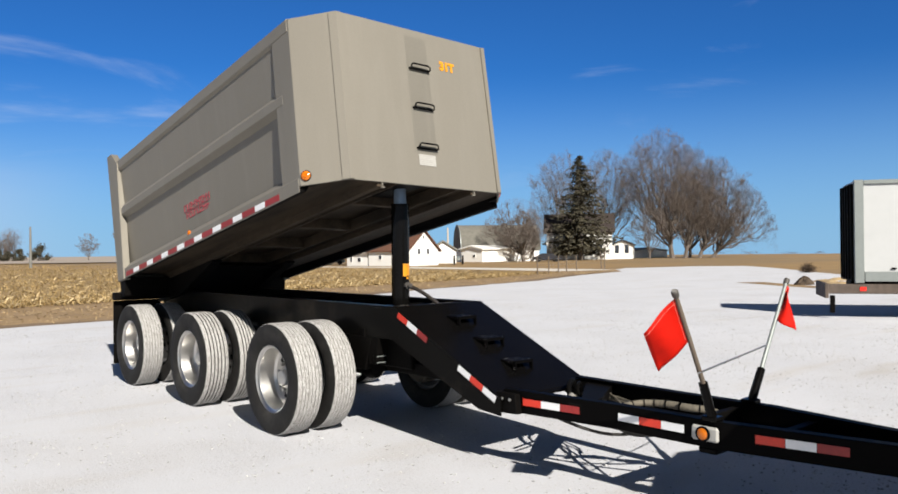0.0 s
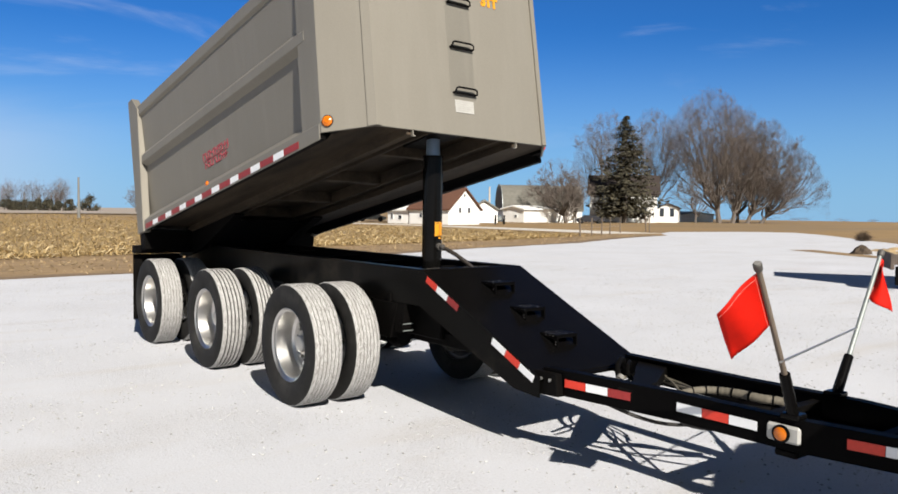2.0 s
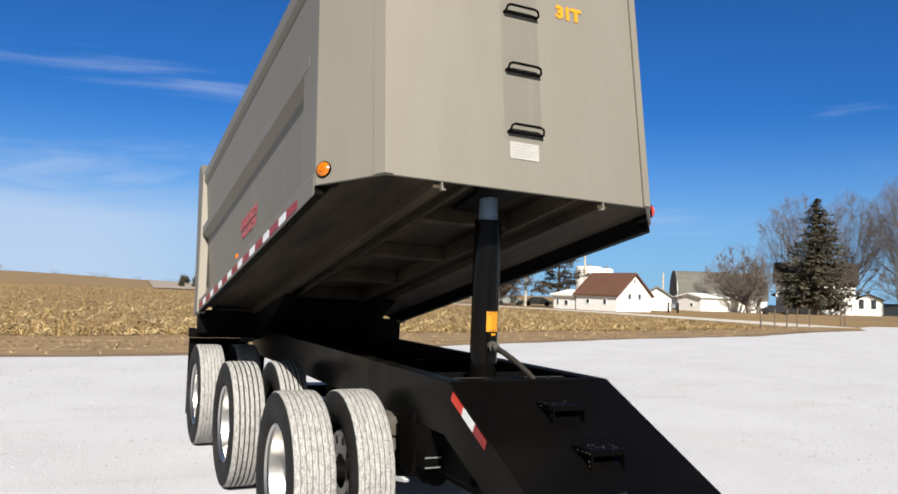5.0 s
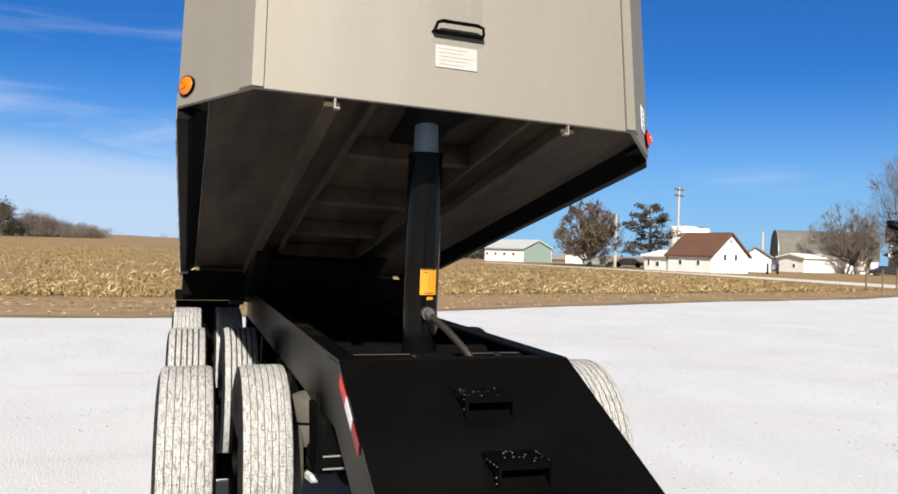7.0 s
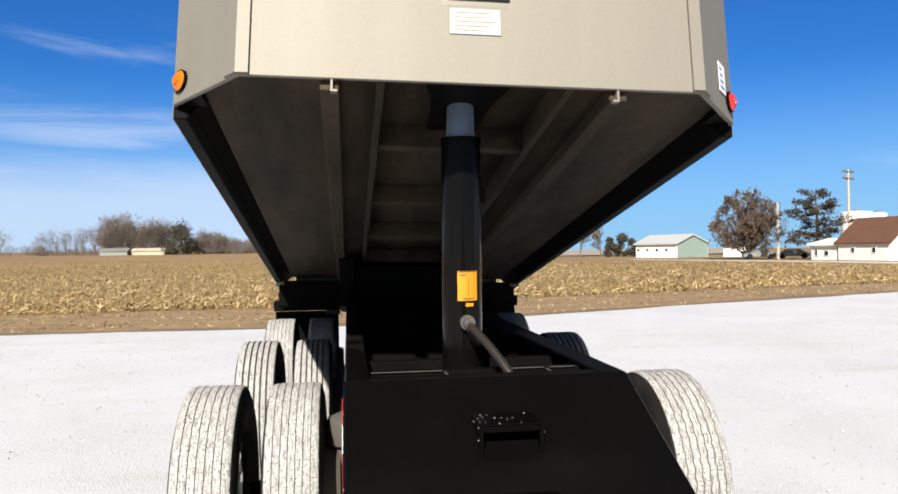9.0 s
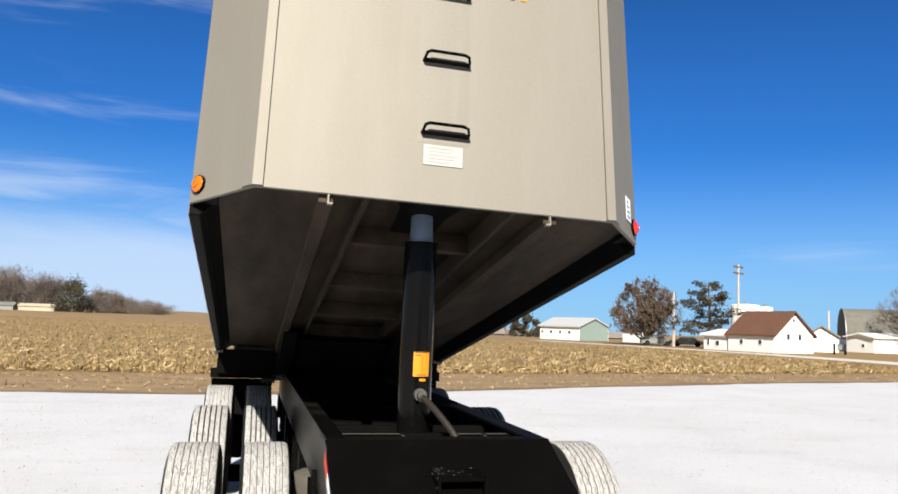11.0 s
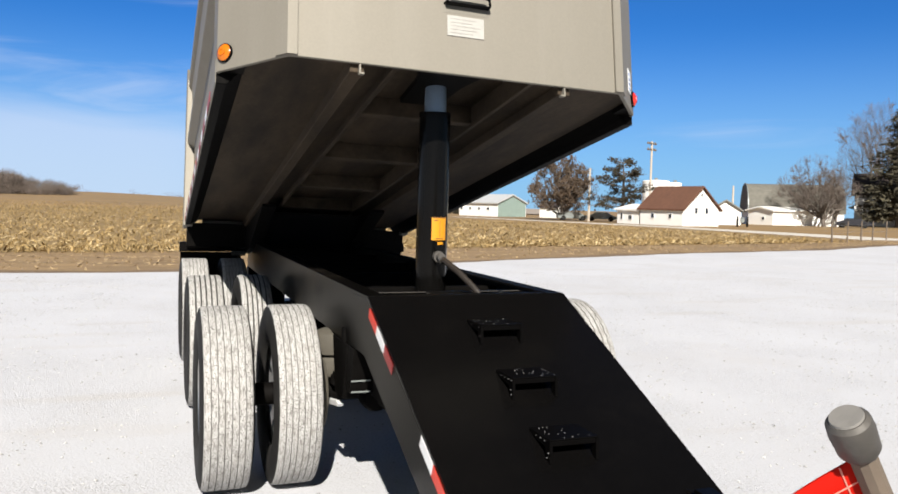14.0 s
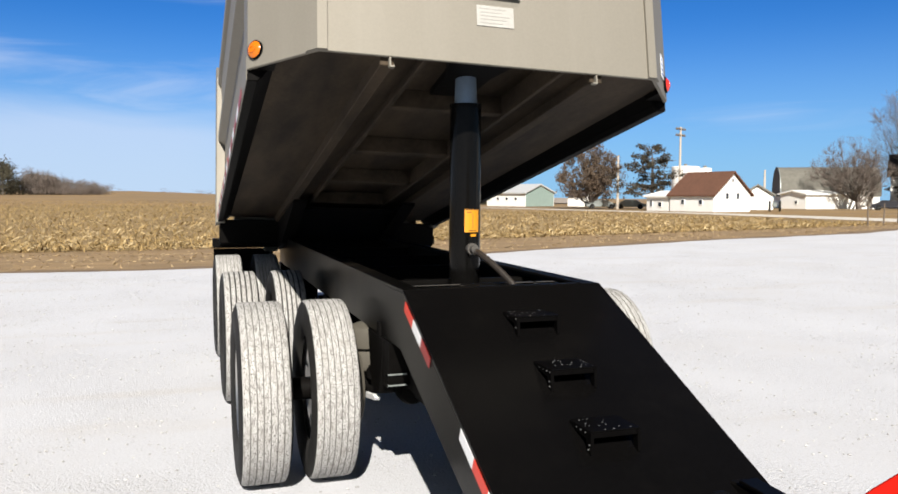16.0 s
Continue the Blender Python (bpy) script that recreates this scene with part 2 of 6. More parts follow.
M["road"] = surface("pale_gravel_road", (0.52, 0.48, 0.42), 0.95, spread=0.12, grain=4, patch=0.3, bump=0)
M["taupe"] = surface("pewter_paint", (0.213, 0.196, 0.164), 0.60, 0.36, spec=0.25, spread=0.06, grain=90, patch=0.8, bump=0.03, bump_scale=300,
                     stain=0.45, stain_rgb=(0.246, 0.229, 0.196), stain_scale=1.6, streak=(2.6, 2.6, 0.35))
# Grimy pewter paint, its base darkened to carry the shade under the body.
M["taupe_under"] = surface("shade_darkened_grimy_paint", (0.058, 0.043, 0.029), 0.75, 0.0, spec=0.12, spread=0.3, grain=30, patch=1.2, bump=0.12,
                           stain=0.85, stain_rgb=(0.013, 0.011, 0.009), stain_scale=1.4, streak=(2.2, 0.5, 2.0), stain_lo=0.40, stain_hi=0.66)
M["black"] = surface("black_enamel", (0.0028, 0.0026, 0.0026), 0.22, 0.0, spec=0.075, spread=0.2, grain=60, patch=2, bump=0.012, bump_scale=60,
                     stain=0.18, stain_rgb=(0.009, 0.008, 0.007), stain_scale=3)
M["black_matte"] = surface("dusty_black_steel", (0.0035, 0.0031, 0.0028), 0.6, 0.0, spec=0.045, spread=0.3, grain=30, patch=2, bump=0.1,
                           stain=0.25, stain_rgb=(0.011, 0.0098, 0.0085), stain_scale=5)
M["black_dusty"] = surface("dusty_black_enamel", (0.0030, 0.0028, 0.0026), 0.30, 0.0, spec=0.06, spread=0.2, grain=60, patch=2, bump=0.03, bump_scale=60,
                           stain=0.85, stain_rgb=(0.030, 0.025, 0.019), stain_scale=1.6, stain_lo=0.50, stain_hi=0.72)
M["step_black"] = surface("black_step_steel", (0.0022, 0.0020, 0.0020), 0.5, 0.0, spec=0.03, spread=0.2, bump=0.05)
M["cylinder_black"] = surface("gloss_black_cylinder", (0.0035, 0.0033, 0.0031), 0.13, 0.0, spec=0.11, spread=0.2, grain=30, patch=2, bump=0.01)
# Pale metal on black steps: sun glints put into the teeth's colour.
M["grip"] = surface("bright_glint_teeth", (0.40, 0.39, 0.38), 0.42, 1.0, spec=0.5, spread=0.2, bump=0)
M["rubber"] = surface("tyre_rubber", (0.013, 0.0122, 0.0115), 0.8, spec=0.25, spread=0.3, grain=30, patch=3, bump=0.1, stain=0.18,
                      stain_rgb=(0.10, 0.095, 0.085), stain_scale=5)
M["tread"] = tread_surface()
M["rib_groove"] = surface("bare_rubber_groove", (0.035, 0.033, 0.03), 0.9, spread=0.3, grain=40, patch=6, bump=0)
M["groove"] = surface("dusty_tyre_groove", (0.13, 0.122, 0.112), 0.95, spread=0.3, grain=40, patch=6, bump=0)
M["alloy"] = surface("polished_aluminium", (0.62, 0.605, 0.58), 0.36, 1.0, spread=0.05, grain=50, patch=6, bump=0.04, bump_scale=40)
M["steel"] = surface("bare_steel", (0.45, 0.44, 0.42), 0.4, 0.9, spread=0.15, grain=60, bump=0.05)
M["cap_metal"] = surface("dull_grey_cap", (0.085, 0.078, 0.07), 0.6, 0.3, spread=0.2, grain=60, bump=0.1)
M["rod"] = surface("blue_grey_cylinder_stage", (0.20, 0.27, 0.36), 0.30, 0.5, spread=0.08, grain=30, bump=0.02)
M["tape_dull"] = surface("dull_red_reflective_tape", (0.26, 0.018, 0.016), 0.5, spread=0.2, grain=50, bump=0.02)
M["tape_red"] = surface("red_reflective_tape", (0.60, 0.034, 0.014), 0.45, spread=0.15, grain=50, bump=0.02)
M["tape_white"] = surface("white_reflective_tape", (0.78, 0.78, 0.78), 0.4, spread=0.06, grain=50, bump=0.02)
M["amber"] = surface("amber_lens", (0.50, 0.125, 0.005), 0.2, spread=0.08, bump=0)
M["red_lens"] = surface("red_lens", (0.6, 0.03, 0.02), 0.2, spread=0.08, bump=0)
M["hem_thread"] = surface("faded_hem", (0.62, 0.22, 0.17), 0.7, spread=0.2, bump=0)
M["steel_dull"] = surface("dull_pale_disc", (0.21, 0.20, 0.185), 0.6, 0.2, spread=0.12, grain=60, bump=0.1)
M["flag"] = surface("red_vinyl", (0.46, 0.008, 0.0025), 0.7, spec=0.12, spread=0.12, grain=30, patch=5, bump=0.05)
M["yellow"] = surface("yellow_decal", (0.60, 0.245, 0.004), 0.5, spread=0.06, bump=0)
M["ink"] = surface("dark_print", (0.02, 0.02, 0.02), 0.6, bump=0)
M["blue_ink"] = surface("blue_print", (0.05, 0.15, 0.40), 0.6, bump=0)
M["red_ink"] = surface("faded_red_print", (0.34, 0.040, 0.055), 0.6, bump=0)
M["plate"] = surface("dull_silver_plate", (0.36, 0.35, 0.325), 0.45, 0.0, spread=0.1, grain=40, bump=0.02, stain=0.3,
                     stain_rgb=(0.45, 0.44, 0.40), stain_scale=14)
M["white_wall"] = surface("white_siding", (0.74, 0.73, 0.70), 0.8, spread=0.05, grain=3, patch=0.3, bump=0.05, bump_scale=6)
M["brown_roof"] = surface("rust_brown_shingles", (0.105, 0.046, 0.026), 0.9, spread=0.2, grain=3, patch=0.5, bump=0.2, bump_scale=4)
M["dark_roof"] = surface("dark_shingles", (0.030, 0.021, 0.018), 0.9, spread=0.2, grain=3, bump=0.2, bump_scale=4)
M["grey_metal"] = surface("weathered_grey_metal", (0.17, 0.17, 0.155), 0.75, 0.0, spread=0.15, grain=2, patch=0.4, bump=0.05, bump_scale=4)
M["barn_roof"] = surface("weathered_barn_roof", (0.135, 0.128, 0.108), 0.9, spread=0.25, grain=2, patch=0.4, bump=0.05, bump_scale=4)
M["green_wall"] = surface("pale_green_metal", (0.21, 0.275, 0.25), 0.6, spread=0.08, grain=2, bump=0)
M["pane"] = surface("dark_window_pane", (0.03, 0.035, 0.045), 0.15, bump=0)
M["bark"] = surface("grey_brown_bark", (0.125, 0.104, 0.088), 0.95, spread=0.25, grain=6, patch=0.8, bump=0.3, bump_scale=10)
M["twig"] = surface("brown_twigs", (0.130, 0.104, 0.088), 0.95, spread=0.2, grain=2, bump=0, per_island=0.35)
M["needle"] = surface("dark_conifer_needles", (0.050, 0.044, 0.026), 0.9, spread=0.25, grain=2, bump=0, per_island=0.5)
M["pine_needle"] = surface("brownish_pine_needles", (0.042, 0.034, 0.020), 0.9, spread=0.25, grain=2, bump=0, per_island=0.5)
M["dead_leaf"] = surface("dry_brown_leaves", (0.10, 0.066, 0.040), 0.9, spread=0.25, grain=2, bump=0, per_island=0.4)
M["wood_pole"] = surface("weathered_pole_wood", (0.46, 0.40, 0.33), 0.9, spread=0.15, grain=8, bump=0.1)
M["post_wood"] = surface("dark_post_wood", (0.13, 0.10, 0.075), 0.9, spread=0.2, grain=8, bump=0.1)
M["trailer_white"] = surface("white_trailer_panel", (0.43, 0.435, 0.43), 0.45, spread=0.04, grain=5, patch=0.8, bump=0.02)
M["trailer_grey"] = surface("grey_aluminium_post", (0.23, 0.25, 0.24), 0.5, 0.4, spread=0.08, grain=20, bump=0.03)
M["tan_steel"] = surface("dusty_tan_steel", (0.075, 0.067, 0.052), 0.8, spread=0.2, grain=15, bump=0.1)
M["hose"] = surface("dusty_air_hose", (0.030, 0.027, 0.023), 0.7, spread=0.3, grain=30, bump=0.1, per_object=0.6)
M["hose_sleeve"] = surface("ribbed_hose_sleeve", (0.018, 0.013, 0.009), 0.5, spread=0.3, grain=90, bump=0.3)
M["pale_tan"] = surface("weathered_tan_board", (0.42, 0.37, 0.28), 0.9, spread=0.2, grain=2, bump=0)
M["duct"] = surface("dusty_ribbed_duct", (0.110, 0.096, 0.072), 0.8, spread=0.35, grain=30, patch=8, bump=0.2)
M["faint_print"] = surface("faded_grey_print", (0.31, 0.30, 0.275), 0.6, bump=0)
M["rusty_steel"] = surface("rusty_brown_steel", (0.085, 0.064, 0.05), 0.85, spread=0.35, grain=8, patch=2, bump=0.1)
M["taupe_worn"] = surface("worn_pewter_paint", (0.203, 0.188, 0.158), 0.48, 0.36, spec=0.3, spread=0.08, grain=60, patch=1.5, bump=0.03, bump_scale=300,
                          stain=0.5, stain_rgb=(0.240, 0.222, 0.186), stain_scale=1.8, streak=(3.5, 3.5, 0.4))
M["car_paint"] = surface("dark_car_paint", (0.02, 0.02, 0.025), 0.3, spread=0.1, bump=0)


# ---- builders ----
WORLD_OF = {}


def thing(name, m, label, category, group="", kind=""):
    """A top-level empty at m that carries parts."""
    ob = new(name)
    ob.empty_display_size = 0.2
    ob.matrix_basis = m
    WORLD_OF[ob] = m.copy()
    return tagged(ob, label, category, group, kind)


def mesh_of(bm, mats, smooth=False, name="m"):
    me = bpy.data.meshes.new(name)
    if isinstance(bm, tuple):
        me.from_pydata(*bm)
    else:
        bmesh.ops.recalc_face_normals(bm, faces=bm.faces)
        bm.to_mesh(me)
        bm.free()
    for k in mats if isinstance(mats, (list, tuple)) else [mats]:
        me.materials.append(M[k])
    if smooth:
        me.polygons.foreach_set("use_smooth", [True] * len(me.polygons))
        me.set_sharp_from_angle(angle=radians(35))
    me.update()
    return me


def part(name, bm, mats, parent, label="", at=None, smooth=False):
    """Links a bmesh, (verts, edges, faces) or mesh as one object under parent; at is its world pose."""
    me = bm if isinstance(bm, bpy.types.Mesh) else mesh_of(bm, mats, smooth, name)
    ob = new(name, me)
    at = at if at is not None else (WORLD_OF[parent] if parent else Matrix())
    if parent:
        ob.parent = parent
        ob.matrix_basis = WORLD_OF[parent].inverted() @ at
    else:
        ob.matrix_basis = at
    WORLD_OF[ob] = at.copy()
    return tagged(ob, label)


ID = Matrix()


def box(x0, x1, y0, y1, z0, z1, bevel=0.004, bm=None):
    bm = bm or bmesh.new()
    made = bmesh.ops.create_cube(bm, size=1, matrix=Matrix.LocRotScale(((x0 + x1) / 2, (y0 + y1) / 2, (z0 + z1) / 2), None,
                                                                        (abs(x1 - x0), abs(y1 - y0), abs(z1 - z0))))
    if bevel:
        edges = list({e for v in made["verts"] for e in v.link_edges})
        bmesh.ops.bevel(bm, geom=edges, offset=bevel, segments=1, affect="EDGES")
    return bm


def prism(poly, axis, a, b, bm=None, bevel=0.0):
    """Extrudes a polygon of (p, q) along axis from a to b. axis x: (y, z); y: (x, z); z: (x, y)."""
    bm = bm or bmesh.new()

    def at(p, q, s):
        return {"x": (s, p, q), "y": (p, s, q), "z": (p, q, s)}[axis]
    lo = [bm.verts.new(at(p, q, a)) for p, q in poly]
    hi = [bm.verts.new(at(p, q, b)) for p, q in poly]
    k = len(poly)
    faces = [bm.faces.new(lo), bm.faces.new(hi[::-1])]
    faces += [bm.faces.new((lo[i], hi[i], hi[(i + 1) % k], lo[(i + 1) % k])) for i in range(k)]
    if bevel:
        bmesh.ops.bevel(bm, geom=list({e for f in faces for e in f.edges}), offset=bevel, segments=1, affect="EDGES")
    return bm


def lathe(profile, axis="x", seg=48, bm=None, mat_of=None, closed=False):
    """Turns (along, radius) points about an axis through the origin."""
    bm = bm or bmesh.new()
    rings = []
    for i in range(seg):
        a = 2 * math.pi * i / seg
        c, s = math.cos(a), math.sin(a)
        ring = []
        for d, r in profile:
            ring.append(bm.verts.new({"x": (d, r * c, r * s), "y": (r * s, d, r * c), "z": (r * c, r * s, d)}[axis]))
        rings.append(ring)
    for i in range(seg):
        a, b = rings[i], rings[(i + 1) % seg]
        for j in range(len(profile) - 1 + (1 if closed else 0)):
            k = (j + 1) % len(profile)
            if profile[j][1] < 1e-6 and profile[k][1] < 1e-6:
                continue
            f = bm.faces.new((a[j], a[k], b[k], b[j]))
            if mat_of:
                f.material_index = mat_of(j)
    bmesh.ops.remove_doubles(bm, verts=[v for r in rings for v in r if abs(v.co.length) < 50], dist=1e-6)
    return bm


def tube(points, radius, seg=8, bm=None, caps=True):
    """A tube through points; radius a number or one for each point."""
    bm = bm or bmesh.new()
    pts = [Vector(p) for p in points]
    rad = radius if isinstance(radius, (list, tuple)) else [radius] * len(pts)
    rings = []
    up = Vector((0, 0, 1))
    for i, p in enumerate(pts):
        d = (pts[min(i + 1, len(pts) - 1)] - pts[max(i - 1, 0)]).normalized()
        s = d.cross(up if abs(d.z) < 0.95 else Vector((1, 0, 0))).normalized()
        u = s.cross(d)
        rings.append([bm.verts.new(p + rad[i] * (math.cos(2 * math.pi * k / seg) * s + math.sin(2 * math.pi * k / seg) * u)) for k in range(seg)])
    for a, b in zip(rings, rings[1:]):
        for k in range(seg):
            bm.faces.new((a[k], a[(k + 1) % seg], b[(k + 1) % seg], b[k]))
    if caps:
        bm.faces.new(rings[0][::-1])
        bm.faces.new(rings[-1])
    return bm


def bend(points, steps=6):
    """A smooth line through points (Catmull-Rom)."""
    p = [Vector(q) for q in points]
    p = [2 * p[0] - p[1]] + p + [2 * p[-1] - p[-2]]
    out = []
    for i in range(1, len(p) - 2):
        for k in range(steps):
            t = k / steps
            out.append(0.5 * ((2 * p[i]) + (p[i + 1] - p[i - 1]) * t + (2 * p[i - 1] - 5 * p[i] + 4 * p[i + 1] - p[i + 2]) * t * t
                              + (3 * p[i] - p[i - 1] - 3 * p[i + 1] + p[i + 2]) * t ** 3))
    return out + [p[-2]]


# ---- ground ----
def sheet(name, poly, z, mat, label, category, wobble=0.0, step=1.0, kind="structure"):
    """A flat polygon, its outline made uneven."""
    pts = []
    for i, (x, y) in enumerate(poly):
        x2, y2 = poly[(i + 1) % len(poly)]
        d = math.hypot(x2 - x, y2 - y)
        k = max(1, int(d / step)) if wobble else 1
        nx, ny = -(y2 - y) / d, (x2 - x) / d
        for j in range(k):
            t = j / k
            o = wobble * (noise.noise((0.35 * (x + (x2 - x) * t), 0.35 * (y + (y2 - y) * t), 3.1)) +
                          0.5 * noise.noise((1.3 * (x + (x2 - x) * t), 1.3 * (y + (y2 - y) * t), 7.7))) if wobble and j else 0
            pts.append((x + (x2 - x) * t + nx * o, y + (y2 - y) * t + ny * o))
    bm = bmesh.new()
    f = bm.faces.new([bm.verts.new((x, y, z)) for x, y in pts])
    bmesh.ops.triangulate(bm, faces=[f])
    ob = part(name, bm, mat, None, label)
    return tagged(ob, "", category, kind=kind)


def land(x, y):
    """Height of the farmland: a slow rise past the far end of the corn field."""
    r, a = math.hypot(x, y - 40), math.degrees(math.atan2(y - 40, x))
    w = float(np.interp(a, [-180, 83, 93, 140, 180], [0, 0, 1, 1, 0]))
    fall = float(np.interp(a, [-90, -50, 30, 55, 82, 92], [0, 1, 1, 0.3, 0.25, 0])) * float(np.interp(r, [180, 400, 1000, 2500, 4200], [0, 1.5, 7, 24, 44]))
    return -0.02 - fall + w * float(np.interp(r, [100, 150, 205, 260, 400, 1000, 2500, 4200], [0, 0.7, 1.5, 2.2, 3.0, 6.5, 14.0, 18.0]))


def big_ground():
    rings = [0, 60, 100, 150, 205, 260, 400, 650, 1000, 1600, 2500, 4200]
    verts, faces = [(0, 40, -0.02)], []
    seg = 96
    for r in rings[1:]:
        for i in range(seg):
            x, y = r * math.cos(2 * math.pi * i / seg), 40 + r * math.sin(2 * math.pi * i / seg)
            verts.append((x, y, land(x, y)))
    for i in range(seg):
        faces.append((0, 1 + i, 1 + (i + 1) % seg))
    for k in range(len(rings) - 2):
        a = 1 + k * seg
        for i in range(seg):
            j = (i + 1) % seg
            faces.append((a + i, a + seg + i, a + seg + j, a + j))
    ob = part("ground", (verts, [], faces), "far_land", None, "flat dry brown farmland reaching the horizon")
    tagged(ob, "", "ground", kind="structure")


big_ground()
EDGE = [(-90, 13.6), (-30, 14.0), (-6.8, 14.35), (-1.8, 14.2), (2.2, 14.6), (4.15, 15.6), (9.5, 17.8), (17.2, 20.6), (26, 22.9), (34.8, 27.0), (42.6, 29.6)]
sheet("gravel_lot", EDGE + [(47, 33.5), (51.5, 36), (60, 34), (62.4, 31), (57, 25.5), (43, 14.2), (41.5, 12.5), (60, -10), (60, -60), (-90, -60)],
      0.0, "gravel", "white crushed limestone gravel lot with faint wheel marks", "gravel lot", 0.25, 0.7)
sheet("verge", EDGE[::-1] + [(-90, 20.0), (-9, 20.2), (-2.6, 20.8), (6.2, 23.2), (13.5, 25.6), (23.6, 27.6), (33, 31.5), (41, 36), (44, 33)],
      -0.006, "verge", "bare tan soil strip with dry grass beside the gravel", "verge", 0.3, 0.8)
sheet("corn_field", [(-300, 18), (-9, 19.6), (-2.6, 20.2), (6.2, 22.6), (13.5, 25.0), (23.6, 27.0), (33, 31.0), (40, 35.5), (40.5, 42), (41, 52), (36, 66),
                     (20, 96), (-10, 130), (-300, 60)], -0.012, "field", "harvested golden corn field with stubble and husks", "corn field")


def soil_rim():
    rng = np.random.default_rng(2)
    verts, faces = [], []
    xs = np.linspace(-60, 42, 260)
    for i, x in enumerate(xs):
        y = float(np.interp(x, [e[0] for e in EDGE], [e[1] for e in EDGE]))
        w = 0.55 + 0.012 * abs(x) + 0.55 * noise.noise((0.6 * x, 1.3, 0)) + rng.uniform(-0.05, 0.05)
        verts += [(x, y - 0.3, -0.004), (x, y + max(0.06, w), -0.004)]
        if i:
            faces.append((2 * i - 2, 2 * i, 2 * i + 1, 2 * i - 1))
    tagged(part("soil_rim", (verts, [], faces), "soil", None, "dark bare soil rim along the gravel"), "", "soil", kind="structure")


soil_rim()


def far_field():
    """A pale ploughed field beyond the corn, following the land."""
    verts, faces = [], []
    ranges, angles = (155, 200, 290, 480, 1000), range(4, 29, 2)
    for r in ranges:
        for a in angles:
            x, y = r * math.sin(radians(a)), r * math.cos(radians(a))
            verts.append((x, y, land(x, y) + 0.0012 * r))
    w = len(angles)
    for i in range(len(ranges) - 1):
        for k in range(w - 1):
            faces.append((i * w + k, i * w + k + 1, (i + 1) * w + k + 1, (i + 1) * w + k))
    tagged(part("far_field", (verts, [], faces), "pale_field", None, "pale greyish ploughed field past the corn"), "", "field", kind="structure")


far_field()
sheet("farm_road", [(41.5, 34.5), (47, 33), (47.5, 40), (47.2, 50), (46.5, 58), (44, 72), (38, 96), (35.5, 96), (41, 70), (42.5, 58), (42.2, 48)],
      -0.004, "road", "pale gravel farm road beside the field", "road", 0.15, 2.0)


def field_husks():
    """Stalk stubs in rows and fallen husk leaves over the near field."""
    rng = np.random.default_rng(4)
    verts, faces = [], []

    def quad(p, d, s):
        i = len(verts)
        verts.extend([tuple(p - s), tuple(p + s), tuple(p + d + 0.4 * s), tuple(p + d - 0.4 * s)])
        faces.append((i, i + 1, i + 2, i + 3))
    count = 92000
    far = rng.random(count) ** 2.0
    for k in range(count):
        y = 20 + 150 * far[k]
        x = rng.uniform(-16 - 0.55 * (y - 20), min(38, 14 + 0.75 * y) if y < 66 else (36 - 0.53 * (y - 66) if y < 96 else 30))
        z0 = land(x, y) + 0.02
        low = 20.4 + max(0, (x + 2) * 0.26)
        if y < low:
            y = low + rng.random() * 3
        if rng.random() < 0.16:
            x = round(x / 0.76) * 0.76 + rng.normal(0, 0.04)
            h = rng.uniform(0.08, 0.26)
            lean = rng.normal(0, 0.22, 2)
            a = rng.uniform(0, math.pi)
            s = np.array((math.cos(a), math.sin(a), 0)) * rng.uniform(0.006, 0.010) * (1 + 0.012 * y)
            quad(np.array((x, y, z0 - 0.02)), np.array((lean[0] * h, lean[1] * h, h)), s)
        else:
            a = rng.uniform(0, 2 * math.pi)
            big = rng.random() < 0.07
            ln = rng.uniform(0.12, 0.28) if big else rng.uniform(0.05, 0.17)
            d = np.array((math.cos(a) * ln, math.sin(a) * ln, rng.uniform(-0.02, 0.16)))
            s = np.array((-math.sin(a), math.cos(a), rng.uniform(-0.8, 0.8))) * (rng.uniform(0.018, 0.034) if big else rng.uniform(0.006, 0.014)) * (1 + 0.007 * y)
            quad(np.array((x, y, z0 + rng.uniform(0.0, 0.06))), d, s)
    ob = part("corn_stubble", (verts, [], faces), "husk", None, "pale dry corn stalks and husks over the field")
    tagged(ob, "", "stubble", kind="stuff")
    # long bleached leaves that curl over the near rows
    verts, faces = [], []
    for k in range(4300):
        y = 20.6 + 42 * rng.random() ** 2.2
        x = rng.uniform(-14 - 0.55 * (y - 20), min(37, 14 + 0.75 * y))
        y += max(0, (x + 2) * 0.26)
        a, turn = rng.uniform(0, 2 * math.pi), rng.normal(0, 0.55)
        ln, w = rng.uniform(0.08, 0.15), rng.uniform(0.008, 0.021)
        p, rise = np.array((x, y, 0.01 + rng.uniform(0, 0.05))), rng.uniform(0.02, 0.11)
        i = len(verts)
        for q in range(4):
            s = np.array((-math.sin(a), math.cos(a), 0.5)) * w * (1, 1.2, 0.9, 0.25)[q]
            verts.extend([tuple(p - s), tuple(p + s)])
            p = p + np.array((math.cos(a) * ln, math.sin(a) * ln, rise))
            a, rise = a + turn, rise - 0.045
        faces.extend((i + 2 * q, i + 2 * q + 1, i + 2 * q + 3, i + 2 * q + 2) for q in range(3))
    ob = part("corn_husks", (verts, [], faces), "pale_husk", None, "bleached curling corn leaves fallen over the stubble")
    tagged(ob, "", "corn husks", kind="stuff")


field_husks()


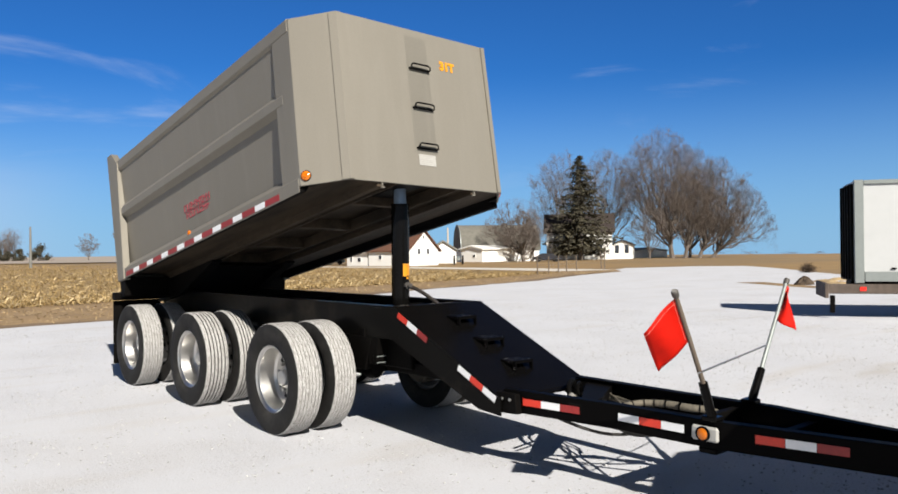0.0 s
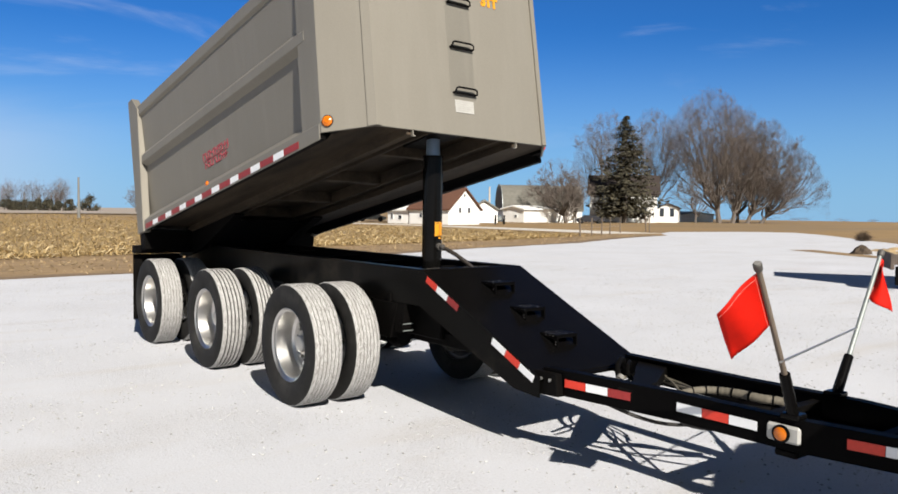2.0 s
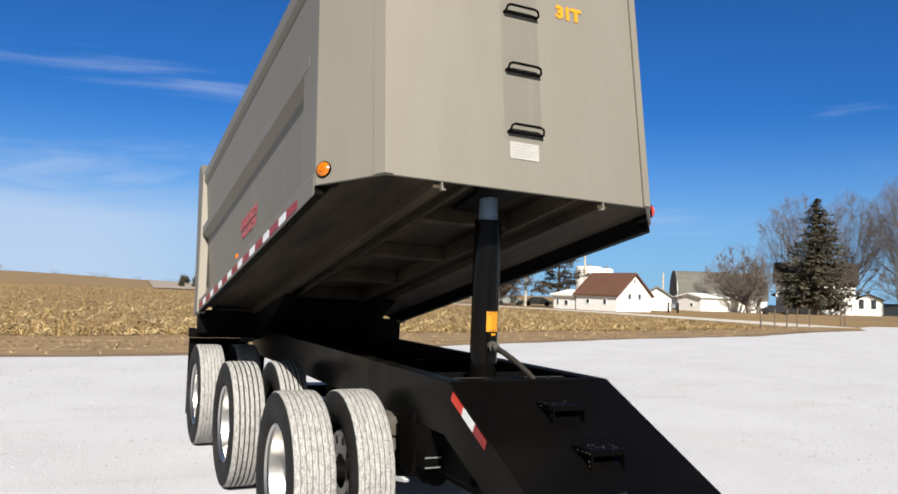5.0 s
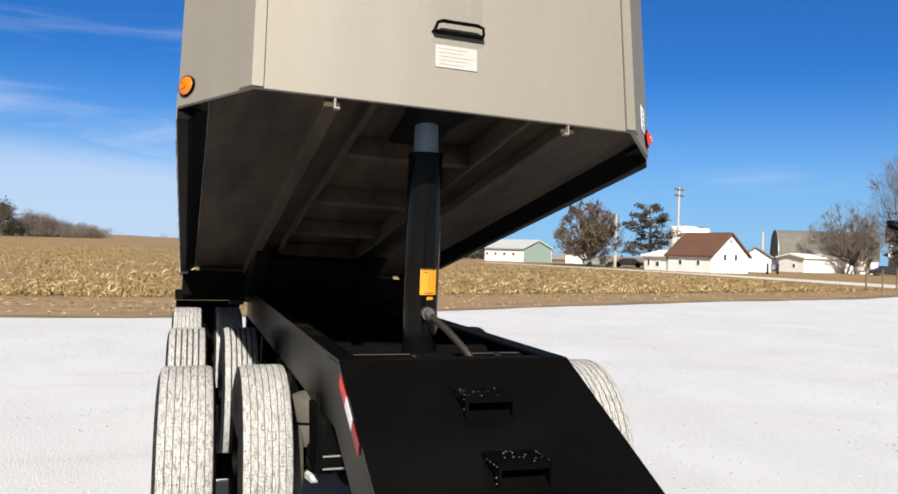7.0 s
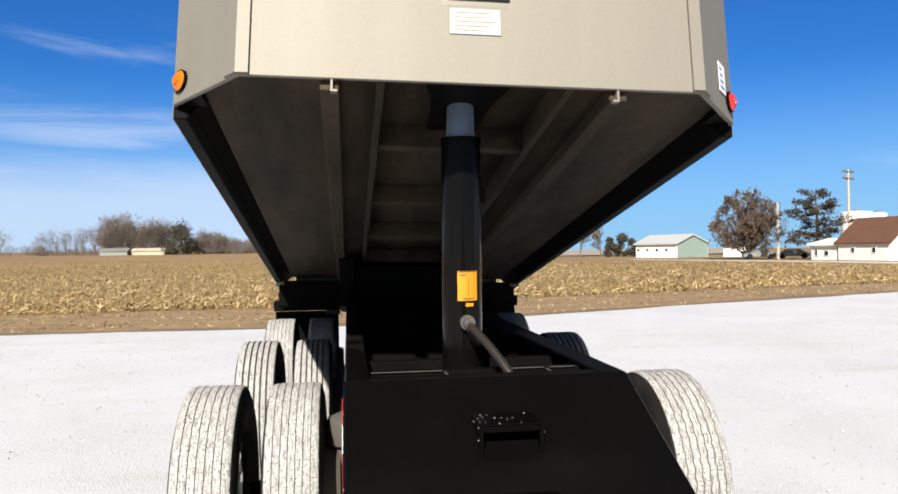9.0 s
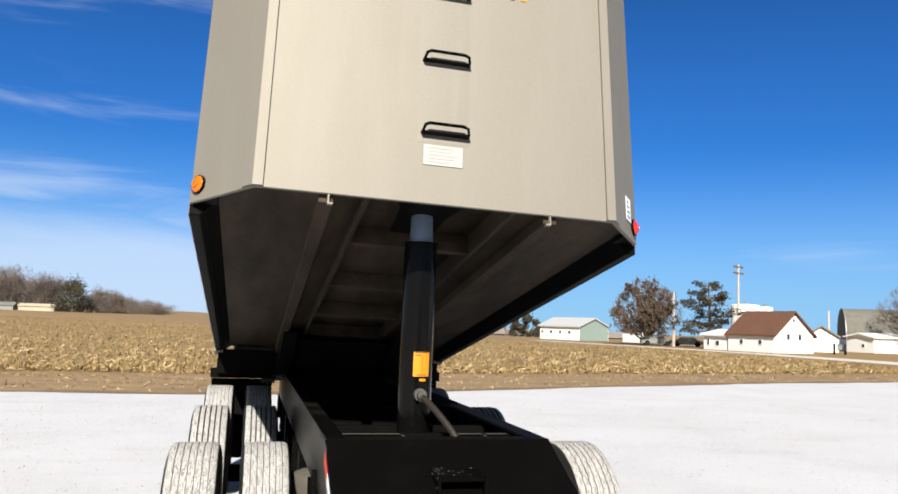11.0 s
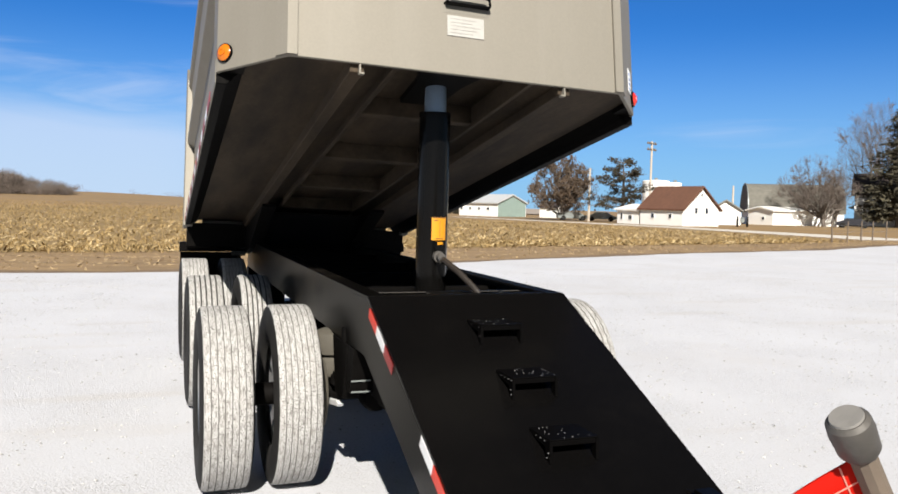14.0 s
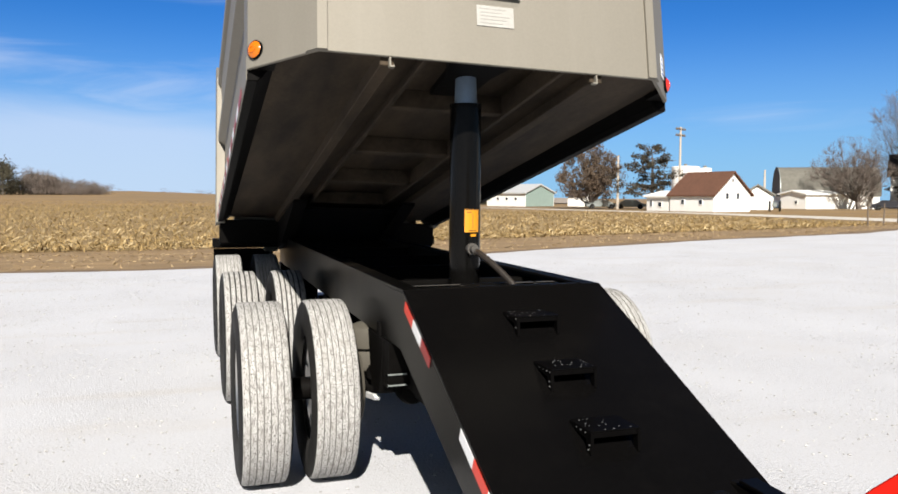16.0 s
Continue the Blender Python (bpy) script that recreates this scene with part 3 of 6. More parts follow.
def pebbles():
    rng = np.random.default_rng(7)
    verts, faces = [], []
    oct_f = [(0, 2, 4), (2, 1, 4), (1, 3, 4), (3, 0, 4), (2, 0, 5), (1, 2, 5), (3, 1, 5), (0, 3, 5)]
    for k in range(64000):
        x, y = rng.uniform(-7, 14), -3.5 + 17 * rng.random() ** 1.3
        if 0.5 + 0.9 * noise.noise((0.8 * x, 0.8 * y, 5.0)) + 0.5 * noise.noise((2.6 * x, 2.6 * y, 9.0)) < rng.random():
            continue
        r = 0.004 + 0.011 * rng.random() ** 3
        i = len(verts)
        a = rng.uniform(0, math.pi)
        c, s = math.cos(a) * r, math.sin(a) * r
        j = rng.uniform(0.6, 1.3, 6)
        verts.extend([(x + c * j[0], y + s * j[0], 0.3 * r), (x - c * j[1], y - s * j[1], 0.3 * r), (x - s * j[2], y + c * j[2], 0.3 * r),
                      (x + s * j[3], y - c * j[3], 0.3 * r), (x, y, 0.9 * r * j[4]), (x, y, -0.3 * r)])
        faces.extend([tuple(i + q for q in f) for f in oct_f])
    ob = part("loose_gravel", (verts, [], faces), "pebble", None, "loose pale limestone pebbles on the lot")
    tagged(ob, "", "pebbles", kind="stuff")


pebbles()


def verge_grass():
    """Short dry tufts and flat bleached straw on the bare strip."""
    rng = np.random.default_rng(11)
    verts, faces = [], []
    for k in range(9000):
        x = rng.uniform(-22, 42)
        base = np.interp(x, [e[0] for e in EDGE], [e[1] for e in EDGE])
        y = base + 0.5 + 5.2 * rng.random() ** 0.8
        if noise.noise((0.25 * x, 1.2 * y, 2.0)) < rng.uniform(-0.5, 0.35):
            continue
        flat = rng.random() < 0.75
        h = rng.uniform(0.004, 0.02) if flat else rng.uniform(0.03, 0.08)
        a = rng.uniform(0, math.pi)
        w = rng.uniform(0.02, 0.09) if flat else rng.uniform(0.01, 0.03)
        i = len(verts)
        verts.extend([(x - w * math.cos(a), y - w * math.sin(a), -0.003), (x + w * math.cos(a), y + w * math.sin(a), -0.003),
                      (x + rng.normal(0, 0.05), y + rng.normal(0, 0.05), h)])
        faces.append((i, i + 1, i + 2))
    ob = part("dry_grass", (verts, [], faces), "straw", None, "sparse short dry grass on bare soil")
    tagged(ob, "", "grass", kind="stuff")


verge_grass()

# ---- dump trailer ----
CX, HALF = 0.51, 0.51
trailer = thing("dump_trailer", pose(CX, 2.6, 0), "black three-axle dump trailer with pewter body tipped up on gravel", "trailer")


def tpart(name, bm, mats, label="", parent=None, smooth=False):
    return part(name, bm, mats, parent or trailer, label, ID, smooth)


RAIL_TOP, RAIL_LOW = 1.15, 0.86
for sx in (0.0, 2 * CX):
    d = 0.09 if sx == 0 else -0.09
    w = d * 0.12
    bm = prism([(sx, RAIL_LOW), (sx + d, RAIL_LOW), (sx + d, RAIL_LOW + 0.014), (sx + w, RAIL_LOW + 0.014), (sx + w, RAIL_TOP - 0.014),
                (sx + d, RAIL_TOP - 0.014), (sx + d, RAIL_TOP), (sx, RAIL_TOP)], "y", 0.0, 5.25, bevel=0.003)
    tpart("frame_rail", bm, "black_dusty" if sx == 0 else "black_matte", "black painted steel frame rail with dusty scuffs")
# crossmembers of the frame
for y, z0, z1 in [(0.03, 0.92, 1.146), (0.30, 0.98, 1.128), (0.80, 0.95, 1.10), (1.70, 0.92, 1.10), (2.6, 0.92, 1.10), (3.6, 0.92, 1.10), (4.6, 0.92, 1.10), (5.2, 0.90, 1.146)]:
    tpart("crossmember", box(0.012, 2 * CX - 0.012, y, y + 0.07, z0, z1, 0.004), "black_matte")
for x in (0.385, 0.795):
    tpart("gusset", prism([(0.12, 1.03), (0.298, 1.03), (0.298, 1.122), (0.20, 1.122)], "x", x, x + 0.012, bevel=0.001), "black", "black divider plate in the hoist well")
    # Thin pale strip draws the lit top edge of the divider.
    tpart("gusset_edge", box(x + 0.001, x + 0.011, 0.20, 0.296, 1.1225, 1.1255, 0), "cap_metal", "pale strip drawing a lit edge")
tpart("well_tray", box(0.10, 2 * CX - 0.10, 0.12, 0.295, 1.015, 1.027, 0.003), "black", "glossy black tray in the front of the frame")
tpart("well_back", box(0.095, 2 * CX - 0.095, 0.286, 0.2985, 1.030, 1.110, 0.002), "black", "glossy black back plate of the hoist well")
# Pale strips draw the highlight along the well's rear edge.
for x0, x1 in ((0.10, 0.38), (0.64, 0.79), (0.812, 0.915)):
    tpart("worn_edge", box(x0, x1, 0.2900, 0.2990, 1.1285, 1.1315, 0.0008), "cap_metal", "pale strip drawing a lit edge")
for x in (0.16, 0.50, 0.74, 0.88):
    tpart("well_bolt", lathe([(0, 0), (0, 0.012), (0.012, 0.012), (0.014, 0.006), (0.014, 0)], "z", 8), "steel", "small bright bolt", smooth=False)
    scene.collection.objects[-1].matrix_basis = WORLD_OF[trailer].inverted() @ pose(x, 0.20 + 0.05 * math.sin(9 * x), 1.027)
tpart("hoist_cradle", box(0.30, 0.72, 0.46, 0.80, 0.96, 1.05, 0.01), "black_matte")
tpart("hoist_floor", box(0.012, 2 * CX - 0.012, 0.10, 1.70, 0.90, 0.918, 0.002), "black_matte")
# Added black box that stands for the deep shade under the deck.
tpart("belly_pan", box(0.14, 2 * CX - 0.14, -0.85, 0.32, 0.55, 0.66, 0.01), "black_matte", "added black mass for the shade under the sloped deck")
tpart("front_crossmember", prism([(0.25, 0.700), (0.31, 0.700), (0.31, 0.635), (0.25, 0.635), (0.25, 0.645), (0.30, 0.645), (0.30, 0.690), (0.25, 0.690)], "x", -0.016, 2 * CX + 0.016, bevel=0.001), "black_matte", "black channel crossmember under the hoist well")
for z in (0.6395, 0.6945):
    tpart("worn_edge", box(-0.014, 0.085, 0.2475, 0.2495, z - 0.004, z + 0.004, 0.0005), "trailer_grey", "pale lip edge")
# Added hangers, placed to block sun and close a gap in the shadow.
for x in (-0.015, 2 * CX - 0.065):
    tpart("hanger_bracket", prism([(0.33, 0.858), (0.70, 0.858), (0.62, 0.56), (0.44, 0.56)], "x", x, x + 0.08, bevel=0.004), "black_matte", "black hanger added under the frame rail to block sun")
tpart("hoist_well", box(0.10, 2 * CX - 0.10, -0.10, 1.75, 0.60, 0.898, 0.01), "black_matte", "black hoist well under the frame")

# sloped front deck with steps
RS = 0.472
RY, RZ = -1.30, RAIL_TOP - 0.472 * 1.30
tpart("ramp_plate", prism([(0.0, RAIL_TOP), (RY, RZ), (RY, RZ - 0.02), (0.0, RAIL_TOP - 0.02)], "x", -0.004, 2 * CX + 0.004, bevel=0.003), "black",
      "sloped glossy black front deck plate")
for x in (-0.003, 2 * CX - 0.009):
    tpart("ramp_side", prism([(0.0, RAIL_TOP - 0.021), (RY, RZ - 0.021), (RY, RZ - 0.135), (-1.06, 0.42), (-0.766, 0.535), (0.10, 0.887), (0.30, 0.95), (0.30, 1.13), (0.015, 1.134)], "x", x, x + 0.012), "black_dusty",
          "black ramp side plate with dusty scuffs")
tpart("ramp_foot", prism([(RY, RZ - 0.002), (RY - 0.03, RZ - 0.012), (RY - 0.03, RZ - 0.03), (RY, RZ - 0.034)], "x", 0.02, 2 * CX - 0.02, bevel=0.004), "step_black")
rng_t = random.Random(8)
for k, y in enumerate((-0.378, -0.720, -1.050)):
    zr = RAIL_TOP + RS * y
    z, yb = zr + 0.088, y + 0.172
    x0, x1 = 0.414, 0.618
    st = tpart("step", box(x0, x1, y, yb, z - 0.006, z, 0.002), "step_black", "black steel deck step with a punched grip tread")
    tpart("front_lip", box(x0 + 0.013, x1 - 0.013, y + 0.001, y + 0.008, z - 0.026, z - 0.007, 0.002), "step_black", parent=st)
    for x in (x0, x1 - 0.012):
        tpart("bracket", prism([(yb, z - 0.0065), (y, z - 0.0065), (y - 0.004, zr + 0.002), (y + 0.026, zr + 0.014), (y + 0.036, z - 0.034), (yb - 0.03, z - 0.02)], "x", x, x + 0.012), "step_black", parent=st)
    bm = bmesh.new()

    def tooth(p, r):
        bmesh.ops.create_uvsphere(bm, u_segments=7, v_segments=4, radius=r, matrix=Matrix.Translation(p))
    for i in range(11):
        for j in range(6):
            if rng_t.random() < 0.80:
                continue
            tooth((x0 + 0.012 + i * 0.018 + rng_t.uniform(-0.004, 0.004), y + 0.014 + 0.027 * j + rng_t.uniform(-0.005, 0.005), z + 0.0005), rng_t.uniform(0.0018, 0.0034))
    for x in (x0 - 0.001, x1 + 0.001):
        for i in range(4):
            if rng_t.random() < 0.5:
                tooth((x, y + 0.006 + rng_t.uniform(0, 0.012), z - 0.012 - 0.019 * i), rng_t.uniform(0.0025, 0.004))
        for i in range(3):
            if rng_t.random() < 0.6:
                tooth((x, y + 0.04 + 0.035 * i, z - 0.012), rng_t.uniform(0.002, 0.0035))
    tagged(tpart("grip", bm, "grip", "raised grip teeth coloured bright as glints", parent=st, smooth=True), "raised grip teeth coloured bright as glints", kind="stuff")


def slab_on(parent, origin, along, across, length, width, mat, name, label="", lift=0.003, thick=0.003):
    """A thin slab whose corner is at origin, along and across being unit vectors."""
    o, a, c = Vector(origin), Vector(along).normalized(), Vector(across).normalized()
    n = a.cross(c).normalized()
    bm = bmesh.new()
    vs = []
    for h in (lift, lift + thick):
        vs.append([bm.verts.new(o + n * h + a * (length * i) + c * (width * j)) for i, j in ((0, 0), (1, 0), (1, 1), (0, 1))])
    bm.faces.new(vs[0][::-1])
    bm.faces.new(vs[1])
    for i in range(4):
        bm.faces.new((vs[0][i], vs[0][(i + 1) % 4], vs[1][(i + 1) % 4], vs[1][i]))
    return part(name, bm, mat, parent, label, WORLD_OF[parent] if parent is not trailer else ID)


def tape_run(parent, start, along, across, colours, length, width, side):
    o, a = Vector(start), Vector(along).normalized()
    for k, c in enumerate(colours):
        red = "tape_dull" if k == 2 else "tape_red"
        slab_on(parent, o, a, across, length - 0.003, width, red if c == "r" else "tape_white", "reflector_tape", "red reflective tape" if c == "r" else "white reflective tape",
                lift=side * 0.004, thick=side * 0.002)
        o = o + a * length


down = Vector((0, -1, -RS)).normalized()
for x, s in ((-0.003, 1), (2 * CX + 0.003, -1)):
    perp = Vector((0, -RS, 1)).normalized()
    nrm = down.cross(perp)
    sg = 1 if nrm.x * (-1 if x < 0.5 else 1) > 0 else -1
    tape_run(trailer, (x, -0.045, RAIL_TOP - 0.045 * RS - 0.070), down, perp, "rwr", 0.146, 0.05, sg)
    tape_run(trailer, (x, -0.825, RAIL_TOP - 0.825 * RS - 0.070), down, perp, "wrw", 0.155, 0.05, sg)

# tongue: two beams with cross pieces
for x in (0.155, 0.80):
    prof = [(0, 0.433), (0.075, 0.433), (0.075, 0.447), (0.012, 0.447), (0.012, 0.583), (0.075, 0.583), (0.075, 0.597), (0, 0.597)]
    if x > 0.5:
        prof = [(0.075 - p, q) for p, q in prof]
    bm = prism([(x + p, q) for p, q in prof], "y", -4.4, RY + 0.02, bevel=0.003)
    for cut in (-2.25, -2.95):
        bmesh.ops.bisect_plane(bm, geom=bm.verts[:] + bm.edges[:] + bm.faces[:], plane_co=(0, cut, 0), plane_no=(0, 1, 0))
    for v in bm.verts:  # the beams spread a little towards the deck and close in towards the hitch
        spread, close = max(0.0, (v.co.y + 2.25) / 0.95), max(0.0, -2.95 - v.co.y)
        v.co.x += 0.025 + 0.045 * spread - 0.20 * close if x > 0.5 else 0.17 * close - 0.10 * spread
    tpart("tongue_beam", bm, "step_black", "black steel tongue beam")
for y, x0, x1 in ((-2.75, 0.168, 0.82), (-3.3, 0.25, 0.75), (-4.35, 0.42, 0.56)):
    tpart("tongue_crossmember", box(x0, x1, y, y + 0.06, 0.46, 0.56, 0.004), "black_matte")
tpart("hitch_plate", prism([(0.39, -4.4), (0.62, -4.4), (0.57, -4.93), (0.44, -4.93)], "z", 0.45, 0.58, bevel=0.01), "black_matte")
tape_run(trailer, (0.0705, -1.465, 0.495), Vector((0.1053, -1, 0)).normalized(), (0, 0, 1), "rwr", 0.164, 0.05, 1 if Vector((0, -1, 0)).cross((0, 0, 1)).x < 0 else -1)
for run, start, along in (("wrw", (0.155, -2.255, 0.495), (0, -1, 0)), ("rwr", (0.196, -3.19, 0.503), (0.17, -1, 0))):
    tape_run(trailer, start, Vector(along).normalized(), (0, 0, 1), run, 0.166, 0.05, 1 if Vector((0, -1, 0)).cross((0, 0, 1)).x < 0 else -1)
# corner pieces where the tongue meets the slope
for x in (0.02, 0.875):
    tpart("corner_plate", prism([(-1.22, 0.575), (-1.43, 0.575), (-1.45, 0.43), (-1.22, 0.42)], "x", x, x + 0.07, bevel=0.006), "black_matte")
tpart("corner_gusset", prism([(0.70, -1.52), (0.93, -1.36), (0.92, -1.62), (0.52, -1.85), (0.42, -1.91), (0.13, -2.0), (0.11, -1.86), (0.28, -1.84)], "z", 0.50, 0.565, bevel=0.004),
      "black_matte", "black diagonal gusset between the tongue beams")
for (x, y) in ((0.018, -1.30), (0.018, -1.38), (0.872, -1.40)):
    tpart("bolt", lathe([(0, 0.0), (0, 0.011), (0.012, 0.011), (0.012, 0.0)], "x", 6), "steel")
    bpy.data.objects[scene.collection.objects[-1].name].matrix_basis = WORLD_OF[trailer].inverted() @ pose(x - 0.008, y, 0.53)

# hoses in the tongue: a black loop at the deck's foot, thin tan lines and a taped bundle
for r, pts in ((0.020, [(0.80, -1.33, 0.53), (0.74, -1.37, 0.585), (0.66, -1.41, 0.595), (0.57, -1.47, 0.56), (0.53, -1.53, 0.49), (0.56, -1.60, 0.44)]),
               (0.013, [(0.84, -1.36, 0.54), (0.76, -1.42, 0.575), (0.68, -1.47, 0.575), (0.62, -1.52, 0.53), (0.60, -1.60, 0.47)])):
    tpart("air_hose", tube(bend(pts, 7), r, 9), "black_matte", "black air hose looping at the foot of the sloped deck", smooth=True)
for r, pts in ((0.011, [(0.33, -1.53, 0.48), (0.45, -1.53, 0.50), (0.58, -1.51, 0.50), (0.76, -1.49, 0.505), (0.84, -1.55, 0.49), (0.80, -1.72, 0.50), (0.735, -1.89, 0.50), (0.62, -2.05, 0.515)]),
               (0.009, [(0.30, -1.58, 0.47), (0.47, -1.58, 0.485), (0.70, -1.53, 0.50), (0.80, -1.58, 0.50), (0.74, -1.76, 0.49), (0.67, -1.95, 0.50), (0.57, -2.08, 0.52)]),
               (0.008, [(0.83, -1.50, 0.55), (0.81, -1.64, 0.53), (0.70, -1.82, 0.51), (0.55, -1.98, 0.51), (0.44, -2.10, 0.52)])):
    tpart("air_line", tube(bend(pts, 7), r, 8), "duct", "thin dusty tan air line between the tongue beams", smooth=True)
tpart("hose_clamp", tube([(0.515, -1.53, 0.50), (0.545, -1.525, 0.515)], 0.026, 12), "steel_dull", "bright hose clamp", smooth=True)
for k, (xa, xb) in enumerate(((0.2, 0.75), (0.78, 0.22), (0.3, 0.6))):
    pts = [(xa, -1.45 - 0.1 * k, 0.45), (0.5 * (xa + xb), -1.95 - 0.1 * k, 0.30 + 0.03 * k), (xb, -2.5 - 0.1 * k, 0.45)]
    tpart("hanging_hose", tube(bend(pts, 8), 0.012, 7), "hose", "black hose sagging under the tongue", smooth=True)
for a, b in (((0.2, -1.5, 0.45), (0.80, -2.45, 0.45)), ((0.80, -1.5, 0.45), (0.2, -2.45, 0.45)), ((0.2, -2.5, 0.45), (0.8, -3.3, 0.45))):
    tpart("diagonal_brace", tube([a, b], 0.018, 6), "black_matte")

line = bend([(0.395, -2.07, 0.520), (0.45, -2.11, 0.538), (0.53, -2.15, 0.545), (0.60, -2.22, 0.545), (0.635, -2.33, 0.545), (0.66, -2.47, 0.538), (0.715, -2.57, 0.53), (0.745, -2.69, 0.50)], 12)
ribs = [0.017 + 0.009 * min(1, i / 50) + (0.0022 if i % 3 == 0 else 0.0) for i in range(len(line))]
duct = tpart("ribbed_duct", tube(line, ribs, 14), "duct", "dusty tan ribbed hose bundle lying in the tongue", smooth=True)
for i in (16, 27, 36, 45, 54, 66):
    tpart("wrap", tube(line[i:i + 2], ribs[i] + 0.004, 14), "black_matte", "black tape wrap", duct, True)

# marker lamp and its bracket on the tongue
mk = tpart("marker_lamp", box(0.128, 0.154, -2.99, -2.81, 0.475, 0.565, 0.012), "plate", "amber round side marker in a bright bracket")
part("lens", lathe([(0.0, 0.036), (-0.014, 0.034), (-0.022, 0.022), (-0.024, 0.0)], "x", 20), "amber", mk, "amber lens", pose(0.128, -2.895, 0.52), True)
part("bezel", lathe([(0.0, 0.046), (-0.012, 0.046), (-0.014, 0.037), (0.0, 0.036)], "x", 20), "black", mk, "black rubber ring", pose(0.128, -2.895, 0.52), True)
tpart("jack_bracket", box(0.16, 0.30, -2.96, -2.84, 0.395, 0.432, 0.008), "black_matte")
tpart("tongue_floor", prism([(0.172, -2.96), (0.855, -2.96), (0.59, -4.34), (0.42, -4.34)], "z", 0.449, 0.458), "black_matte", "black plate closing the front of the tongue")


def flag_post(x, low, mid, top, post_mat, folded, label):
    p = tpart("flag_post", tube([low, mid], [0.030, 0.027], 12), "black", label, smooth=True)
    tpart("shaft", tube([mid, top], [0.015, 0.013], 10), post_mat, "", p, True)
    d = (Vector(top) - Vector(mid)).normalized()
    t = Vector(top)
    cap = tpart("cap", tube([t - d * 0.030, t - d * 0.024, t - d * 0.002, t + d * 0.010, t + d * 0.014], [0.0165, 0.0200, 0.0215, 0.0205, 0.0170], 24), "cap_metal", "dull grey rubber cap", p, True)
    tpart("cap_disc", tube([t + d * 0.0142, t + d * 0.0165], [0.0160, 0.0152], 24), "steel_dull", "pale flat disc", cap, True)
    tpart("foot", box(x - 0.045, x + 0.045, low[1] - 0.05, low[1] + 0.05, 0.598, 0.625, 0.006), "black", "", p)
    bm = bmesh.new()
    nu, nv = 10, 12
    grid = []
    for i in range(nu + 1):
        row = []
        for j in range(nv + 1):
            u, v = i / nu, j / nv
            along = Vector(top) - d * (0.034 + 0.31 * v)
            if folded:
                out = Vector((0.03 * math.sin(5 * u + 3 * v) - 0.05 * u, -0.13 * u * (0.4 + 0.8 * v), -0.07 * u))
            else:
                wave = 0.030 * math.sin(6.0 * u + 2.5 * v) * u
                out = Vector((-0.135 * u + 0.9 * wave, 0.125 * u * (1 - 0.1 * v) + 0.9 * wave, -0.15 * u - 0.05 * u * u * (1 - v) - 0.03 * v * u))
            row.append(bm.verts.new(along + out))
        grid.append(row)
    for i in range(nu):
        for j in range(nv):
            bm.faces.new((grid[i][j], grid[i + 1][j], grid[i + 1][j + 1], grid[i][j + 1]))
    hems = [[grid[i][1].co.copy() for i in range(nu + 1)], [grid[1][j].co.copy() for j in range(nv + 1)]]
    f = tpart("flag", bm, "flag", "bright red vinyl safety flag", p, True)
    for hem in hems:
        tpart("hem", tube(hem, 0.0011, 5), "hem_thread", "pale stitched hem", f, True)
    sol = f.modifiers.new("thickness", "SOLIDIFY")
    sol.thickness = 0.003
    return p


flag_post(0.175, (0.175, -2.93, 0.60), (0.068, -2.935, 0.835), (-0.310, -3.0, 1.384), "post_wood", False, "black flag post holding a red safety flag on the tongue")
flag_post(0.845, (0.855, -2.81, 0.60), (1.03, -2.79, 0.80), (1.53, -2.73, 1.385), "trailer_grey", True, "leaning bare metal flag post with a wrapped red flag")
tpart("tie_rod", tube([(-0.012, -2.957, 0.905), (1.165, -2.774, 0.955)], 0.006, 6), "steel", "thin metal rod between the flag posts")

# ---- wheels ----
AXLES = (0.92, 2.77, 4.58)
TR, TW = 0.50, 0.275


